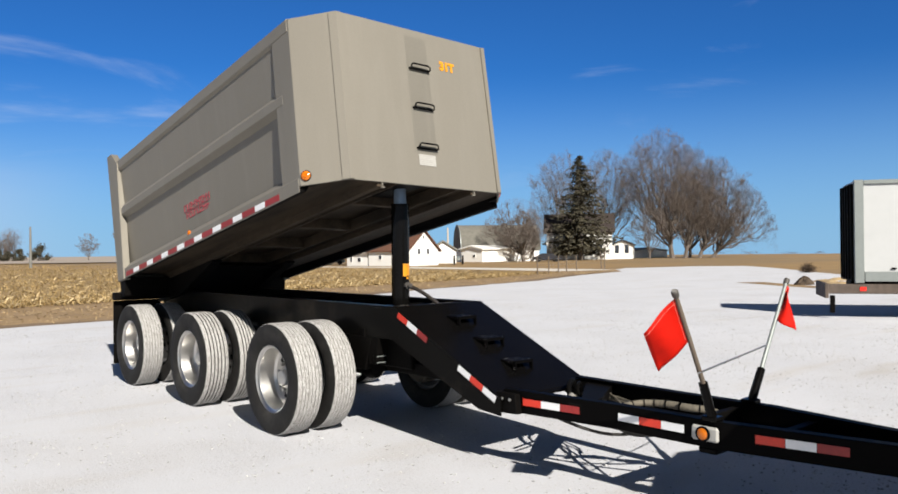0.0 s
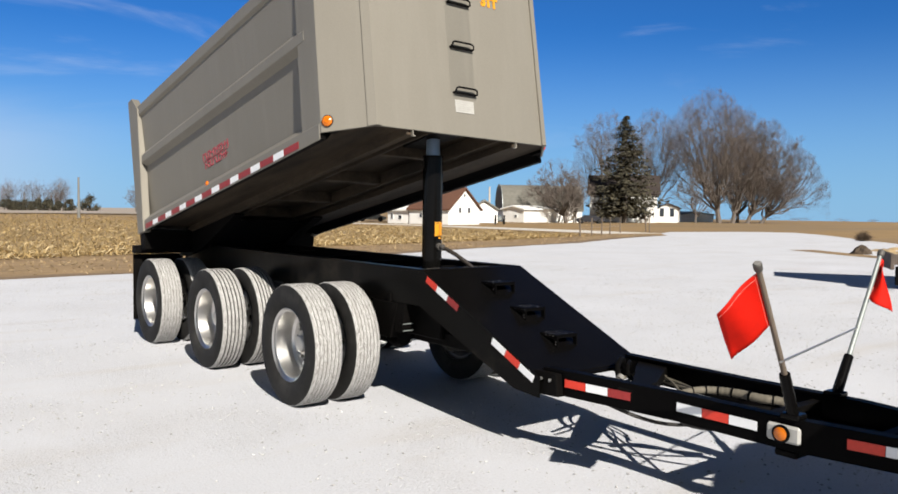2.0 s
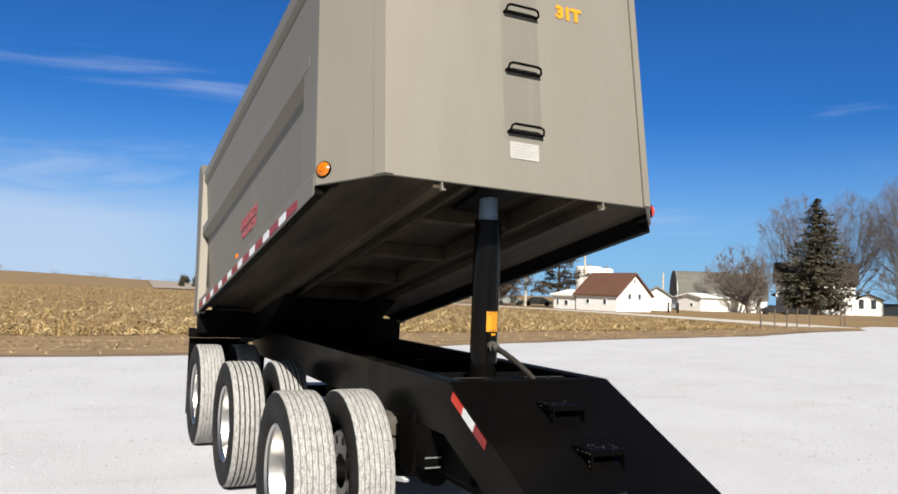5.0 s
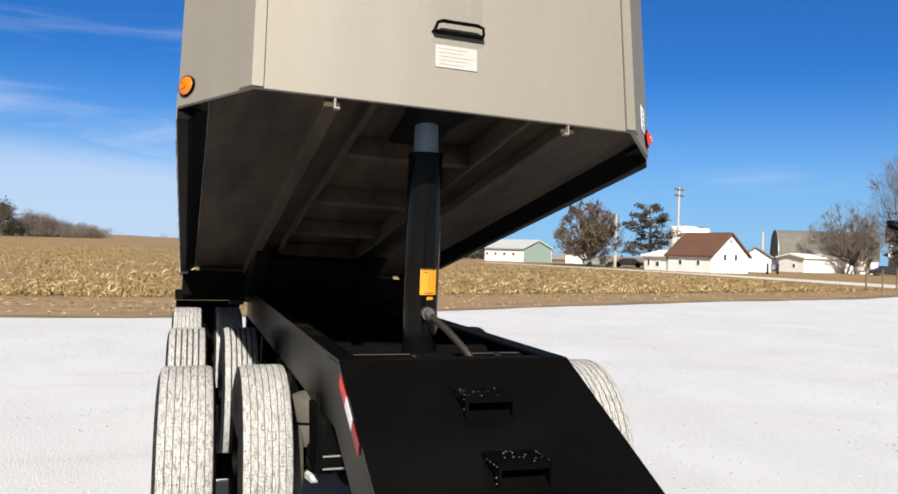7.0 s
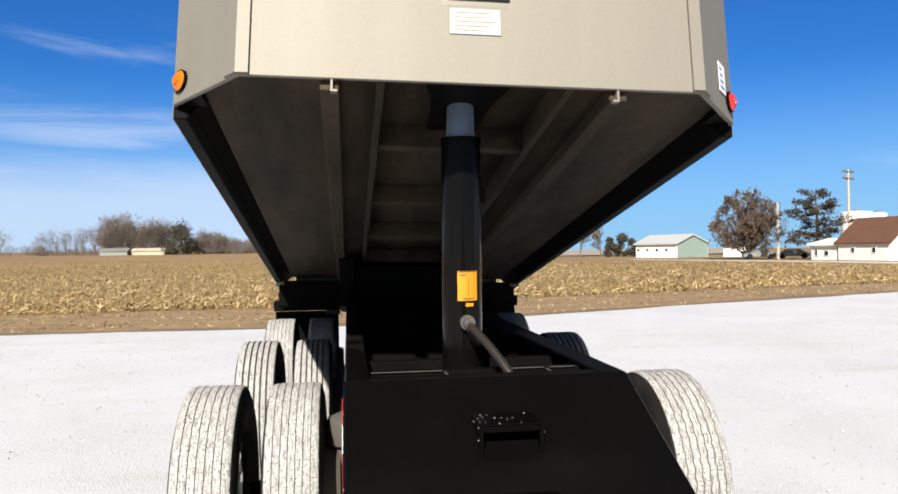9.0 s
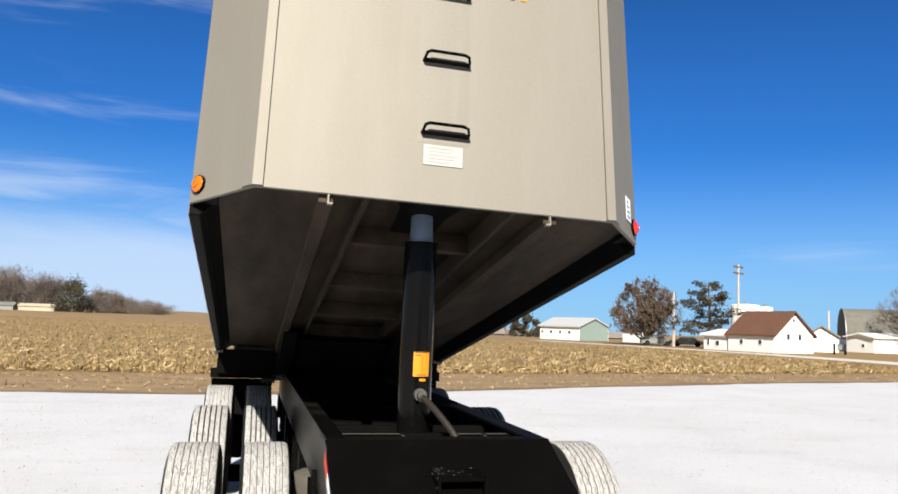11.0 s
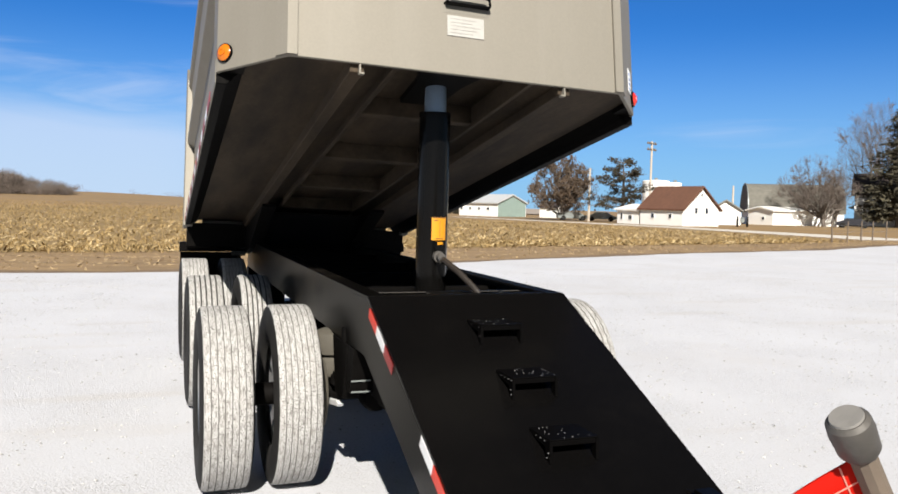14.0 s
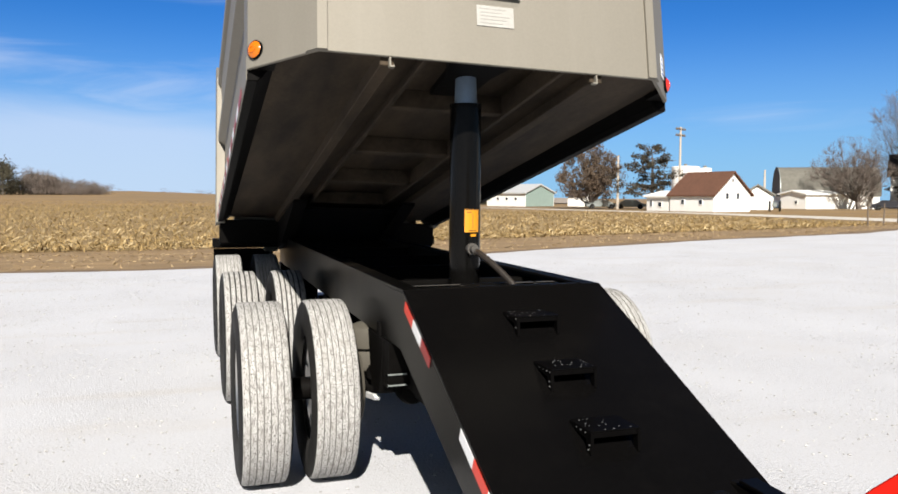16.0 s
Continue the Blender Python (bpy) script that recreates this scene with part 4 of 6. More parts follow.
def tyre_mesh(zig, wide, groove):
    seg = 96
    hw = TW / 2
    # lands and grooves across the tread
    xs, rs, kinds = [], [], []
    grooves = [-0.084, -0.050, -0.017, 0.017, 0.050, 0.084] if wide < 0.004 else [-0.075, -0.037, 0.0, 0.037, 0.075]
    edge = 0.112
    deep = 0.007 if wide < 0.004 else 0.012
    x = -edge
    pts = [(-edge, TR - 0.004, False)]
    for g in grooves:
        w = wide
        pts += [(g - w, TR, True), (g - w + 0.001, TR - deep, True), (g + w - 0.001, TR - deep, True), (g + w, TR, True)]
    pts += [(edge, TR - 0.004, False)]
    left = [(-0.095, 0.292), (-0.118, 0.31), (-hw + 0.004, 0.36), (-hw, 0.40), (-hw + 0.004, 0.445), (-hw + 0.014, 0.478), (-0.119, 0.490)]
    right = [(-a, r) for a, r in left[::-1]]
    prof = [(a, r, False) for a, r in left] + pts + [(a, r, False) for a, r in right]
    nL, nT = len(left), len(pts)
    bm = bmesh.new()
    rings = []
    for i in range(seg):
        a = 2 * math.pi * i / seg
        o = zig * (1 if i % 2 else -1)
        rings.append([bm.verts.new((d + (o if zz else 0), r * math.sin(a), r * math.cos(a))) for d, r, zz in prof])
    for i in range(seg):
        p, q = rings[i], rings[(i + 1) % seg]
        for j in range(len(prof) - 1):
            f = bm.faces.new((p[j], p[j + 1], q[j + 1], q[j]))
            low = min(prof[j][1], prof[j + 1][1])
            if nL - 1 <= j <= nL + nT - 1:
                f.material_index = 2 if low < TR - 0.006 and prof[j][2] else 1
            f.smooth = True
    me = bpy.data.meshes.new("tyre")
    bmesh.ops.recalc_face_normals(bm, faces=bm.faces)
    bm.to_mesh(me)
    bm.free()
    for k in ("rubber", "tread", groove):
        me.materials.append(M[k])
    me.set_sharp_from_angle(angle=radians(40))
    return me


def rim_mesh():
    """Dished disc wheel, open side towards -x, with hand holes."""
    seg = 60
    prof = [(-0.098, 0.288), (-0.112, 0.300), (-0.108, 0.306), (-0.090, 0.290), (-0.085, 0.276), (-0.03, 0.268), (0.055, 0.262), (0.075, 0.245), (0.080, 0.222),
            (0.076, 0.168), (0.070, 0.155), (0.070, 0.105)]
    bm = bmesh.new()
    rings = [[bm.verts.new((d, r * math.sin(2 * math.pi * i / seg), r * math.cos(2 * math.pi * i / seg))) for d, r in prof] for i in range(seg)]
    for i in range(seg):
        p, q = rings[i], rings[(i + 1) % seg]
        for j in range(len(prof) - 1):
            if j == 8 and i % 6 in (0, 1):
                continue
            bm.faces.new((p[j], p[j + 1], q[j + 1], q[j])).smooth = True
    return mesh_of(bm, "alloy", True, "rim")


def hub_mesh():
    bm = lathe([(0.085, 0.112), (0.045, 0.108), (0.035, 0.095), (0.028, 0.074), (-0.004, 0.070), (-0.012, 0.060), (-0.014, 0.0)], "x", 28)
    for i in range(10):
        a = 2 * math.pi * i / 10
        bmesh.ops.create_cone(bm, cap_ends=True, segments=6, radius1=0.018, radius2=0.014, depth=0.042,
                              matrix=Matrix.Translation((0.058, 0.142 * math.sin(a), 0.142 * math.cos(a))) @ Euler((0, -math.pi / 2, 0)).to_matrix().to_4x4())
    return mesh_of(bm, "steel", True, "hub")


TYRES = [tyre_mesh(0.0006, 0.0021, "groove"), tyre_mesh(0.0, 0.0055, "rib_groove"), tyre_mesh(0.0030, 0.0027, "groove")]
RIM, HUB = rim_mesh(), hub_mesh()
DRUM = mesh_of(lathe([(0.0, 0.0), (0.0, 0.21), (0.02, 0.225), (0.16, 0.225), (0.17, 0.20), (0.17, 0.0)], "x", 32), "tan_steel", True, "drum")
for ai, y in enumerate(AXLES):
    for side in (-1, 1):
        for inner in (False, True):
            off = (1.095 if not inner else 0.735) - (0.07 if side > 0 else 0.0)
            turn = 180 if side > 0 else 0
            at = pose(CX + side * off, y, TR - 0.004, 37 * ai + 13 * inner + 5 * side, 0, 0) @ pose(0, 0, 0, 0, 0, turn)
            if inner:
                at = at @ pose(0, 0, 0, 0, 0, 180) @ Matrix.Diagonal((0.93 if side < 0 else 1, 1, 1, 1))
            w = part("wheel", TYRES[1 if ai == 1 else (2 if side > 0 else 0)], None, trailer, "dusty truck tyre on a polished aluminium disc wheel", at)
            part("rim", RIM, None, w, "polished aluminium rim", at)
            if not inner:
                part("hub", HUB, None, w, "bright wheel hub with lug nuts", at)
            else:
                part("brake_drum", DRUM, None, w, "dusty tan brake drum", at @ pose(-0.21, 0, 0))
    tpart("axle", tube([(CX - 0.95, y, 0.496), (CX + 0.95, y, 0.496)], 0.063, 14), "black_matte", "black axle tube", smooth=True)
    for side in (-1, 1):
        x = CX + side * 0.46
        tpart("spring_seat", box(x - 0.05, x + 0.05, y - 0.14, y + 0.14, 0.55, 0.62, 0.01), "black_matte")
        tpart("leaf_spring", prism([(y - 0.55, 0.70), (y - 0.25, 0.63), (y + 0.25, 0.63), (y + 0.55, 0.70), (y + 0.55, 0.67), (y + 0.2, 0.595), (y - 0.2, 0.595), (y - 0.55, 0.67)], "x", x - 0.04, x + 0.04), "black_matte")
        for dy in (-0.60, 0.60):
            tpart("spring_hanger", prism([(y + dy - 0.09, RAIL_LOW), (y + dy + 0.09, RAIL_LOW), (y + dy + 0.05, 0.62), (y + dy - 0.05, 0.62)], "x", x - 0.06, x + 0.06), "black_matte")
        tpart("brake_chamber", lathe([(0, 0), (0, 0.07), (0.05, 0.085), (0.12, 0.085), (0.17, 0.07), (0.17, 0)], "y", 18), "black_matte", "", smooth=True)
        scene.collection.objects[-1].matrix_basis = WORLD_OF[trailer].inverted() @ pose(CX + side * 0.30, y - 0.36, 0.52)
for x in (0.24, 0.62):
    tpart("air_tank", lathe([(0, 0), (0.01, 0.07), (0.04, 0.115), (0.08, 0.12), (0.50, 0.12), (0.54, 0.115), (0.57, 0.07), (0.58, 0)], "y", 20), "black_matte", "black air tank under the sloped deck", smooth=True)
    scene.collection.objects[-1].matrix_basis = WORLD_OF[trailer].inverted() @ pose(x + 0.08, -0.55, 0.72)
for side in (-1, 1):
    tpart("air_spring", lathe([(0, 0), (0, 0.075), (0.02, 0.085), (0.10, 0.080), (0.12, 0.074), (0.13, 0.105), (0.20, 0.118), (0.245, 0.105), (0.265, 0.06), (0.27, 0)], "z", 20), "tan_steel", "dusty brown air spring", smooth=True)
    scene.collection.objects[-1].matrix_basis = WORLD_OF[trailer].inverted() @ pose(CX + side * 0.49, 0.885, 0.595)
    tpart("hanger_post", box(CX + side * 0.51 - 0.012, CX + side * 0.51 + 0.012, 0.44, 0.50, 0.63, 0.93, 0.004), "black_matte")
    xm = CX + side * 0.90
    tpart("mud_flap", prism([(xm - 0.31, 0.20), (xm + 0.31, 0.20), (xm + 0.31, 1.02), (xm - 0.31, 1.02)], "y", 5.20, 5.212), "black_matte", "black rubber mud flap behind the rear wheels")
    tpart("tail_bar", box(min(CX, CX + side * 1.22), max(CX, CX + side * 1.22), 5.10, 5.22, 1.03, 1.13, 0.006), "black_matte")
    tpart("hinge_block", box(CX + side * 0.40 - 0.06, CX + side * 0.40 + 0.06, 4.92, 5.10, 1.10, 1.30, 0.02), "black_matte")

# White colour stands for sunlight on the arm's bare metal.
tpart("slack_arm", prism([(0.98, 0.418), (0.66, 0.474), (0.55, 0.492), (0.53, 0.512), (0.60, 0.514), (0.70, 0.492), (0.98, 0.445)], "x", -0.016, 0.016, bevel=0.002), "tape_white", "brake slack arm coloured white as sunlit metal")
tpart("tail_bracket", box(-0.695, -0.58, 5.214, 5.25, 1.045, 1.072, 0.004), "plate", "bright bracket on the tail bar")
tpart("air_fitting", box(-0.20, -0.06, 4.90, 4.96, 1.00, 1.045, 0.006), "tan_steel", "dusty tan air fitting on the tail bar")
tpart("fitting_pipe", tube([(-0.125, 4.93, 1.0), (-0.125, 4.93, 0.72)], 0.018, 8), "tan_steel", smooth=True)

# hydraulic hoist
cyl = tpart("hoist_cylinder", tube([(CX - 0.01, 0.57, 1.04), (CX - 0.002, 0.575, 2.075)], 0.086, 28), "cylinder_black", "glossy black telescopic hoist cylinder", smooth=True)
tpart("collar", tube([(CX - 0.002, 0.575, 2.06), (CX - 0.002, 0.575, 2.085)], 0.0875, 28), "black", "", cyl, True)
tpart("piston_rod", tube([(CX - 0.002, 0.575, 2.08), (CX - 0.001, 0.578, 2.20), (CX, 0.582, 2.33)], [0.062, 0.058, 0.052], 24), "rod", "blue-grey inner cylinder stage", cyl, True)
tpart("base_ring", tube([(CX - 0.01, 0.57, 1.045), (CX - 0.01, 0.57, 1.075)], 0.125, 28), "black", "", cyl, True)
tpart("pivot_pin", tube([(0.33, 0.57, 1.06), (0.69, 0.57, 1.06)], 0.035, 12), "black_matte", "", cyl, True)


def wrap_label(name, a0, a1, z0, z1, r, mat, parent, label="", grow=0.0):
    bm = bmesh.new()
    k = 10
    lo, hi = [], []
    for i in range(k + 1):
        a = a0 + (a1 - a0) * i / k
        for z, row in ((z0, lo), (z1, hi)):
            f = (z - 1.04) / 1.035
            row.append(bm.verts.new((CX - 0.01 + 0.008 * f + (r + grow) * math.sin(a), 0.57 + 0.005 * f - (r + grow) * math.cos(a), z)))
    for i in range(k):
        bm.faces.new((lo[i], lo[i + 1], hi[i + 1], hi[i]))
    return tpart(name, bm, mat, label, parent, True)


wrap_label("small_decal", 0.05, 0.45, 1.366, 1.380, 0.086, "yellow", cyl, "small yellow strip with dark print", 0.0012)
wrap_label("decal", -0.35, 0.68, 1.39, 1.515, 0.086, "yellow", cyl, "yellow warning decal with dark print", 0.0012)
for z, a0, a1 in ((1.512, -0.30, 0.62), (1.498, -0.22, 0.1), (1.398, -0.1, 0.45)):
    wrap_label("print", a0, a1, z - 0.002, z + 0.002, 0.086, "ink", cyl, "", 0.0022)
wrap_label("print", 0.17, 0.20, 1.41, 1.495, 0.086, "red_ink", cyl, "", 0.0022)
fit1 = tpart("hose_fitting", lathe([(0, 0), (0, 0.032), (-0.03, 0.032), (-0.03, 0.022), (-0.07, 0.022), (-0.07, 0)], "y", 12), "cap_metal", "dull metal hose fitting", cyl, True)
fit1.matrix_basis = WORLD_OF[cyl].inverted() @ pose(CX + 0.0, 0.485, 1.30)
WORLD_OF[fit1] = pose(CX, 0.485, 1.30)
run = bend([(CX, 0.42, 1.29), (CX + 0.015, 0.37, 1.275), (CX + 0.06, 0.26, 1.215), (CX + 0.115, 0.14, 1.12), (CX + 0.135, 0.09, 1.02)], 9)
hose = tpart("hydraulic_hose", tube(run, [0.0165 + (0.002 if i % 2 else 0.0) for i in range(len(run))], 10), "hose_sleeve", "brown sleeved hydraulic hose", cyl, True)
tpart("hose_elbow", tube(run[:4], 0.021, 10), "cap_metal", "dull metal hose elbow", cyl, True)

# ---- tipping body ----
TIP, LEAN = 10.55, 1.7
BODY = pose(CX, 5.07, 1.297, -TIP, 0, 0) @ pose(0, 0, 0, 0, LEAN, 0)
H = 1.53
outer = [(-1.17, -4.50), (-1.17, -4.72), (-0.88, -5.05), (0.88, -5.05), (1.17, -4.72), (1.17, -4.50)]
inner = [(1.155, -4.50), (1.155, -4.714), (0.873, -5.036), (-0.873, -5.036), (-1.155, -4.714), (-1.155, -4.50)]
body = part("dump_body", prism(outer + inner, "z", 0.0, H, bevel=0.003), "taupe", trailer, "pewter grey painted dump body tipped up by the hoist", BODY)


def bpart(name, bm, mats, label="", smooth=False):
    return part(name, bm, mats, body, label, BODY, smooth)


for s in (-1, 1):
    f = lambda a, b: (min(s * a, s * b), max(s * a, s * b))
    x0, x1 = f(1.075, 1.10)
    bpart("side_panel", prism([(s * 1.150, 1.45), (s * 1.128, 1.45), (s * 1.045, 0.112), (s * 1.068, 0.112)], "y", -4.52, -0.10, bevel=0.003), "taupe", "pewter painted steel side panel")
    bpart("top_rail", prism([(s * 1.03, 1.36), (s * 1.102, 1.36), (s * 1.175, 1.42), (s * 1.175, 1.54), (s * 1.03, 1.54)], "y", -4.70, 0.16, bevel=0.006), "taupe")
    bpart("side_rib", prism([(s * 1.09, 0.98), (s * 1.172, 0.885), (s * 1.172, 0.80), (s * 1.09, 0.745)], "y", -4.53, -0.18, bevel=0.004), "taupe", "raised horizontal stiffening rib")
    rail = prism([(s * 1.09, 0.155), (s * 1.174, 0.075), (s * 1.174, -0.05), (s * 1.12, -0.05), (s * 1.09, -0.02)], "y", -4.70, 0.0, bevel=0.004)
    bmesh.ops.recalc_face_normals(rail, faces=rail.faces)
    # Inward and downward faces turn black: shade put into the rail's colour.
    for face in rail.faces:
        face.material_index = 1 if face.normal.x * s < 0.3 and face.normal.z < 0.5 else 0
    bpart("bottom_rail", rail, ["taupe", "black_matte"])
    bpart("rear_post", prism([(-0.22, -0.06), (0.0, -0.06), (0.26, 1.69), (0.10, 1.69), (-0.12, 1.50)], "x", *f(1.10, 1.19), bevel=0.006), "taupe")
    bpart("corner_post", box(*f(1.09, 1.168), -4.56, -4.40, 0.05, 1.45, 0.006), "taupe")
    bpart("front_seam", prism([(s * 0.838, -5.066), (s * 0.884, -5.066), (s * 0.932, -5.011), (s * 0.915, -5.0), (s * 0.838, -5.045)], "z", 0.004, H - 0.01), "taupe")
    # underside: its shade is put into the dark paint colours
    bpart("sill", box(*f(0.515, 0.585), -5.02, 0.0, -0.035, 0.10, 0.004), "taupe_under", "dirty long sill darkened for underside shade")
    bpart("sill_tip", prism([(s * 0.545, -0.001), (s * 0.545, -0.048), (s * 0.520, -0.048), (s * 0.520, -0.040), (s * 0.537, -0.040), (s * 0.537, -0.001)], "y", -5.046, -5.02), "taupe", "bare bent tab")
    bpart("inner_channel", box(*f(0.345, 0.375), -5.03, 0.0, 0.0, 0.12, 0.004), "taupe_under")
    bpart("floor_wing", prism([(s * 0.585, -5.03), (s * 0.87, -5.03), (s * 1.04, -4.84), (s * 1.04, 0.0), (s * 0.585, 0.0)], "z", 0.035, 0.06), "taupe_under", "dirty sloped floor plate darkened for underside shade")
    # Outer strip and corner filler are black: deep underside shade as colour.
    bpart("floor_edge", prism([(s * 1.041, 0.034), (s * 1.122, -0.044), (s * 1.122, 0.11), (s * 1.041, 0.11)], "y", -4.70, 0.0), "black_matte", "outer floor edge blackened for deep shade")
    bpart("corner_gusset", prism([(s * 1.042, -4.838), (s * 1.153, -4.712), (s * 1.153, -4.702), (s * 1.042, -4.702)], "z", 0.006, 0.11), "black_matte", "blackened filler closing the gap under the front corner")
    bpart("apron", prism([(s * 0.36, 0.045), (s * 0.514, 0.02), (s * 0.514, 0.05), (s * 0.36, 0.075)], "y", -5.034, -0.2), "taupe_under", "dirty sloped strip beside the sill, darkened for shade")
bpart("floor_plate", box(-0.60, 0.60, -5.0, 0.0, 0.125, 0.16, 0.004), "taupe_under", "dirty steel floor underside darkened for shade")
bpart("rear_skirt", prism([(-0.16, -0.02), (0.06, -0.02), (0.02, -0.26), (-0.10, -0.26)], "x", -1.15, 1.15, bevel=0.006), "black_matte", "black rear skirt under the body")
for s in (-1, 1):
    bpart("hinge_rail", prism([(-1.5, -0.036), (0.0, -0.036), (0.0, -0.30), (-0.45, -0.30), (-1.5, -0.06)], "x", s * 0.50 - 0.06, s * 0.50 + 0.06), "black_matte")
bpart("hinge_plate", prism([(-1.2, -0.05), (-0.1, -0.05), (-0.1, -0.28), (-0.45, -0.28), (-1.2, -0.07)], "x", -0.43, 0.43), "black_matte")
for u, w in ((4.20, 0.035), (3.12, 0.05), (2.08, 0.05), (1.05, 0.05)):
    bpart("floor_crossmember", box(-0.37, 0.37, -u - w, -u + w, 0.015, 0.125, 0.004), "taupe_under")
bpart("hoist_box", box(-0.15, 0.15, -4.95, -4.28, 0.16, 0.42, 0.01), "black_matte")
bpart("hoist_saddle", prism([(-0.20, -5.03), (0.20, -5.03), (0.17, -4.80), (0.12, -4.62), (0.12, -4.28), (-0.12, -4.28), (-0.12, -4.62), (-0.17, -4.80)], "z", 0.085, 0.124, bevel=0.008), "black_matte", "black hoist pocket under the floor")
bpart("tailgate", prism([(0.0, -0.05), (0.04, -0.05), (0.29, 1.62), (0.25, 1.62)], "x", -1.0, 1.0, bevel=0.004), "taupe")
for v in (0.37, 0.76, 1.145):
    pts = [(-0.115, -5.05, v - 0.012), (-0.115, -5.085, v - 0.012), (-0.105, -5.092, v + 0.016), (-0.085, -5.092, v + 0.026), (0.085, -5.092, v + 0.026), (0.108, -5.092, v + 0.016), (0.112, -5.085, v - 0.012), (0.112, -5.05, v - 0.012)]
    g = bpart("grab_handle", tube(pts, 0.008, 6), "black", "black bent-steel grab step on the front wall")
    part("tread_bar", box(-0.118, 0.115, -5.085, -5.058, v - 0.022, v - 0.012, 0.002), "black", g, "", BODY)
bpart("worn_strip", box(-0.135, 0.12, -5.0507, -5.0502, 0.312, 1.46, 0), "taupe_worn", "scuffed strip of paint behind the grab steps")
pl = bpart("data_plate", box(-0.105, 0.09, -5.055, -5.0517, 0.195, 0.300, 0.001), "plate", "scuffed silver identification plate")
for k in range(5):
    part("print", box(-0.09, 0.03 + 0.02 * (k % 3), -5.0565, -5.0555, 0.21 + 0.018 * k, 0.214 + 0.018 * k, 0), "faint_print", pl, "", BODY)


def words(text, size, mat, parent, at, name="lettering", label=""):
    c = bpy.data.curves.new("text", "FONT")
    c.body, c.size, c.extrude, c.offset = text, size, 0.002, 0.007
    c.align_x = "CENTER"
    tmp = bpy.data.objects.new("tmp", c)
    scene.collection.objects.link(tmp)
    bpy.context.view_layer.update()
    me = bpy.data.meshes.new_from_object(tmp)
    bpy.data.objects.remove(tmp)
    me.materials.clear()
    me.materials.append(M[mat])
    return part(name, me, None, parent, label, at)


words("31T", 0.115, "yellow", body, BODY @ pose(0.355, -5.054, 1.185, 90, 0, 0), label="yellow capacity lettering")
# lamps at the front corners
for s, lens in ((-1, "amber"), (1, "red_lens")):
    at = BODY @ Matrix.Translation((s * 1.132, -4.763, 0.082)) @ Matrix.Rotation(math.atan2(s * 0.33, 0.29), 4, "Z")
    lamp = part("corner_lamp", lathe([(0.0, 0.046), (-0.012, 0.046), (-0.014, 0.041), (0.0, 0.040)], "y", 24), "black", body, "round amber clearance lamp", at, True)
    part("lens", lathe([(0.0, 0.042), (-0.014, 0.041), (-0.024, 0.028), (-0.028, 0.0)], "y", 24), lens, lamp, "", at, True)
    part("bulb_ring", lathe([(-0.0262, 0.020), (-0.030, 0.019), (-0.030, 0.011), (-0.027, 0.010)], "y", 20), "amber" if s < 0 else "red_lens", lamp, "", at, True)
stick = Matrix.Translation((1.065, -4.8395, 0.155)) @ Matrix.Rotation(math.atan2(0.33, 0.29), 4, "Z")
lab = part("sticker", box(-0.045, 0.045, -0.0055, -0.0035, -0.065, 0.065, 0), "tape_white", body, "white sticker with blue print", BODY @ stick)
for k in range(4):
    part("print", box(-0.032, 0.025 - 0.01 * k, -0.0075, -0.006, -0.048 + 0.027 * k, -0.040 + 0.027 * k, 0), "blue_ink", lab, "", BODY @ stick)
# reflective tape along the bottom rails, with a marker lamp
for s in (-1, 1):
    u, k = 0.28, 0
    while u < 4.25:
        ln = 0.275 if k % 2 == 0 else 0.20
        xs = (s * 1.1765, s * 1.1785)
        bpart("reflector_tape", box(min(xs), max(xs), -u - ln + 0.004, -u, -0.034, 0.022, 0), "tape_dull" if k % 2 == 0 else "tape_white",
              "red reflective tape" if k % 2 == 0 else "white reflective tape")
        u += ln
        k += 1
    at = BODY @ pose(s * 1.15, -2.28, 0.108)
    part("side_lamp", lathe([(0, 0.026), (s * 0.012, 0.026), (s * 0.02, 0.018), (s * 0.022, 0)], "x", 16), "amber", body, "small amber side lamp", at, True)
# faded red sign: unreadable lettering as bars in two rows with a double rule between
def side_x(z):
    return -1.068 - 0.0617 * (z - 0.112) - 0.003


def on_side(name, u0, u1, z0, z1, mat, parent=None, label=""):
    poly = [(side_x(z0), z0), (side_x(z1), z1), (side_x(z1) - 0.003, z1), (side_x(z0) - 0.003, z0)]
    return part(name, prism(poly, "y", -u1, -u0), mat, parent or body, label, BODY)


sg = on_side("sign", 2.03, 2.70, 0.385, 0.391, "red_ink", None, "faded red two-line lettered sign on the body side")
rs = random.Random(3)
for z, tall, u, end in ((0.398, 0.072, 2.03, 2.70), (0.308, 0.066, 2.07, 2.68)):
    while u < end:
        w = rs.uniform(0.012, 0.018)
        on_side("print", u, u + w, z, z + tall, "red_ink", sg)
        u2 = u + rs.choice((0.03, 0.04, 0.05))
        for zz in rs.choice(((0.0,), (tall - 0.012,), (0.0, tall - 0.012), (tall / 2,))):
            on_side("print", u + w + 0.001, min(u2 + w, end), z + zz, z + zz + 0.011, "red_ink", sg)
        u = u2 + rs.choice((0.022, 0.03))


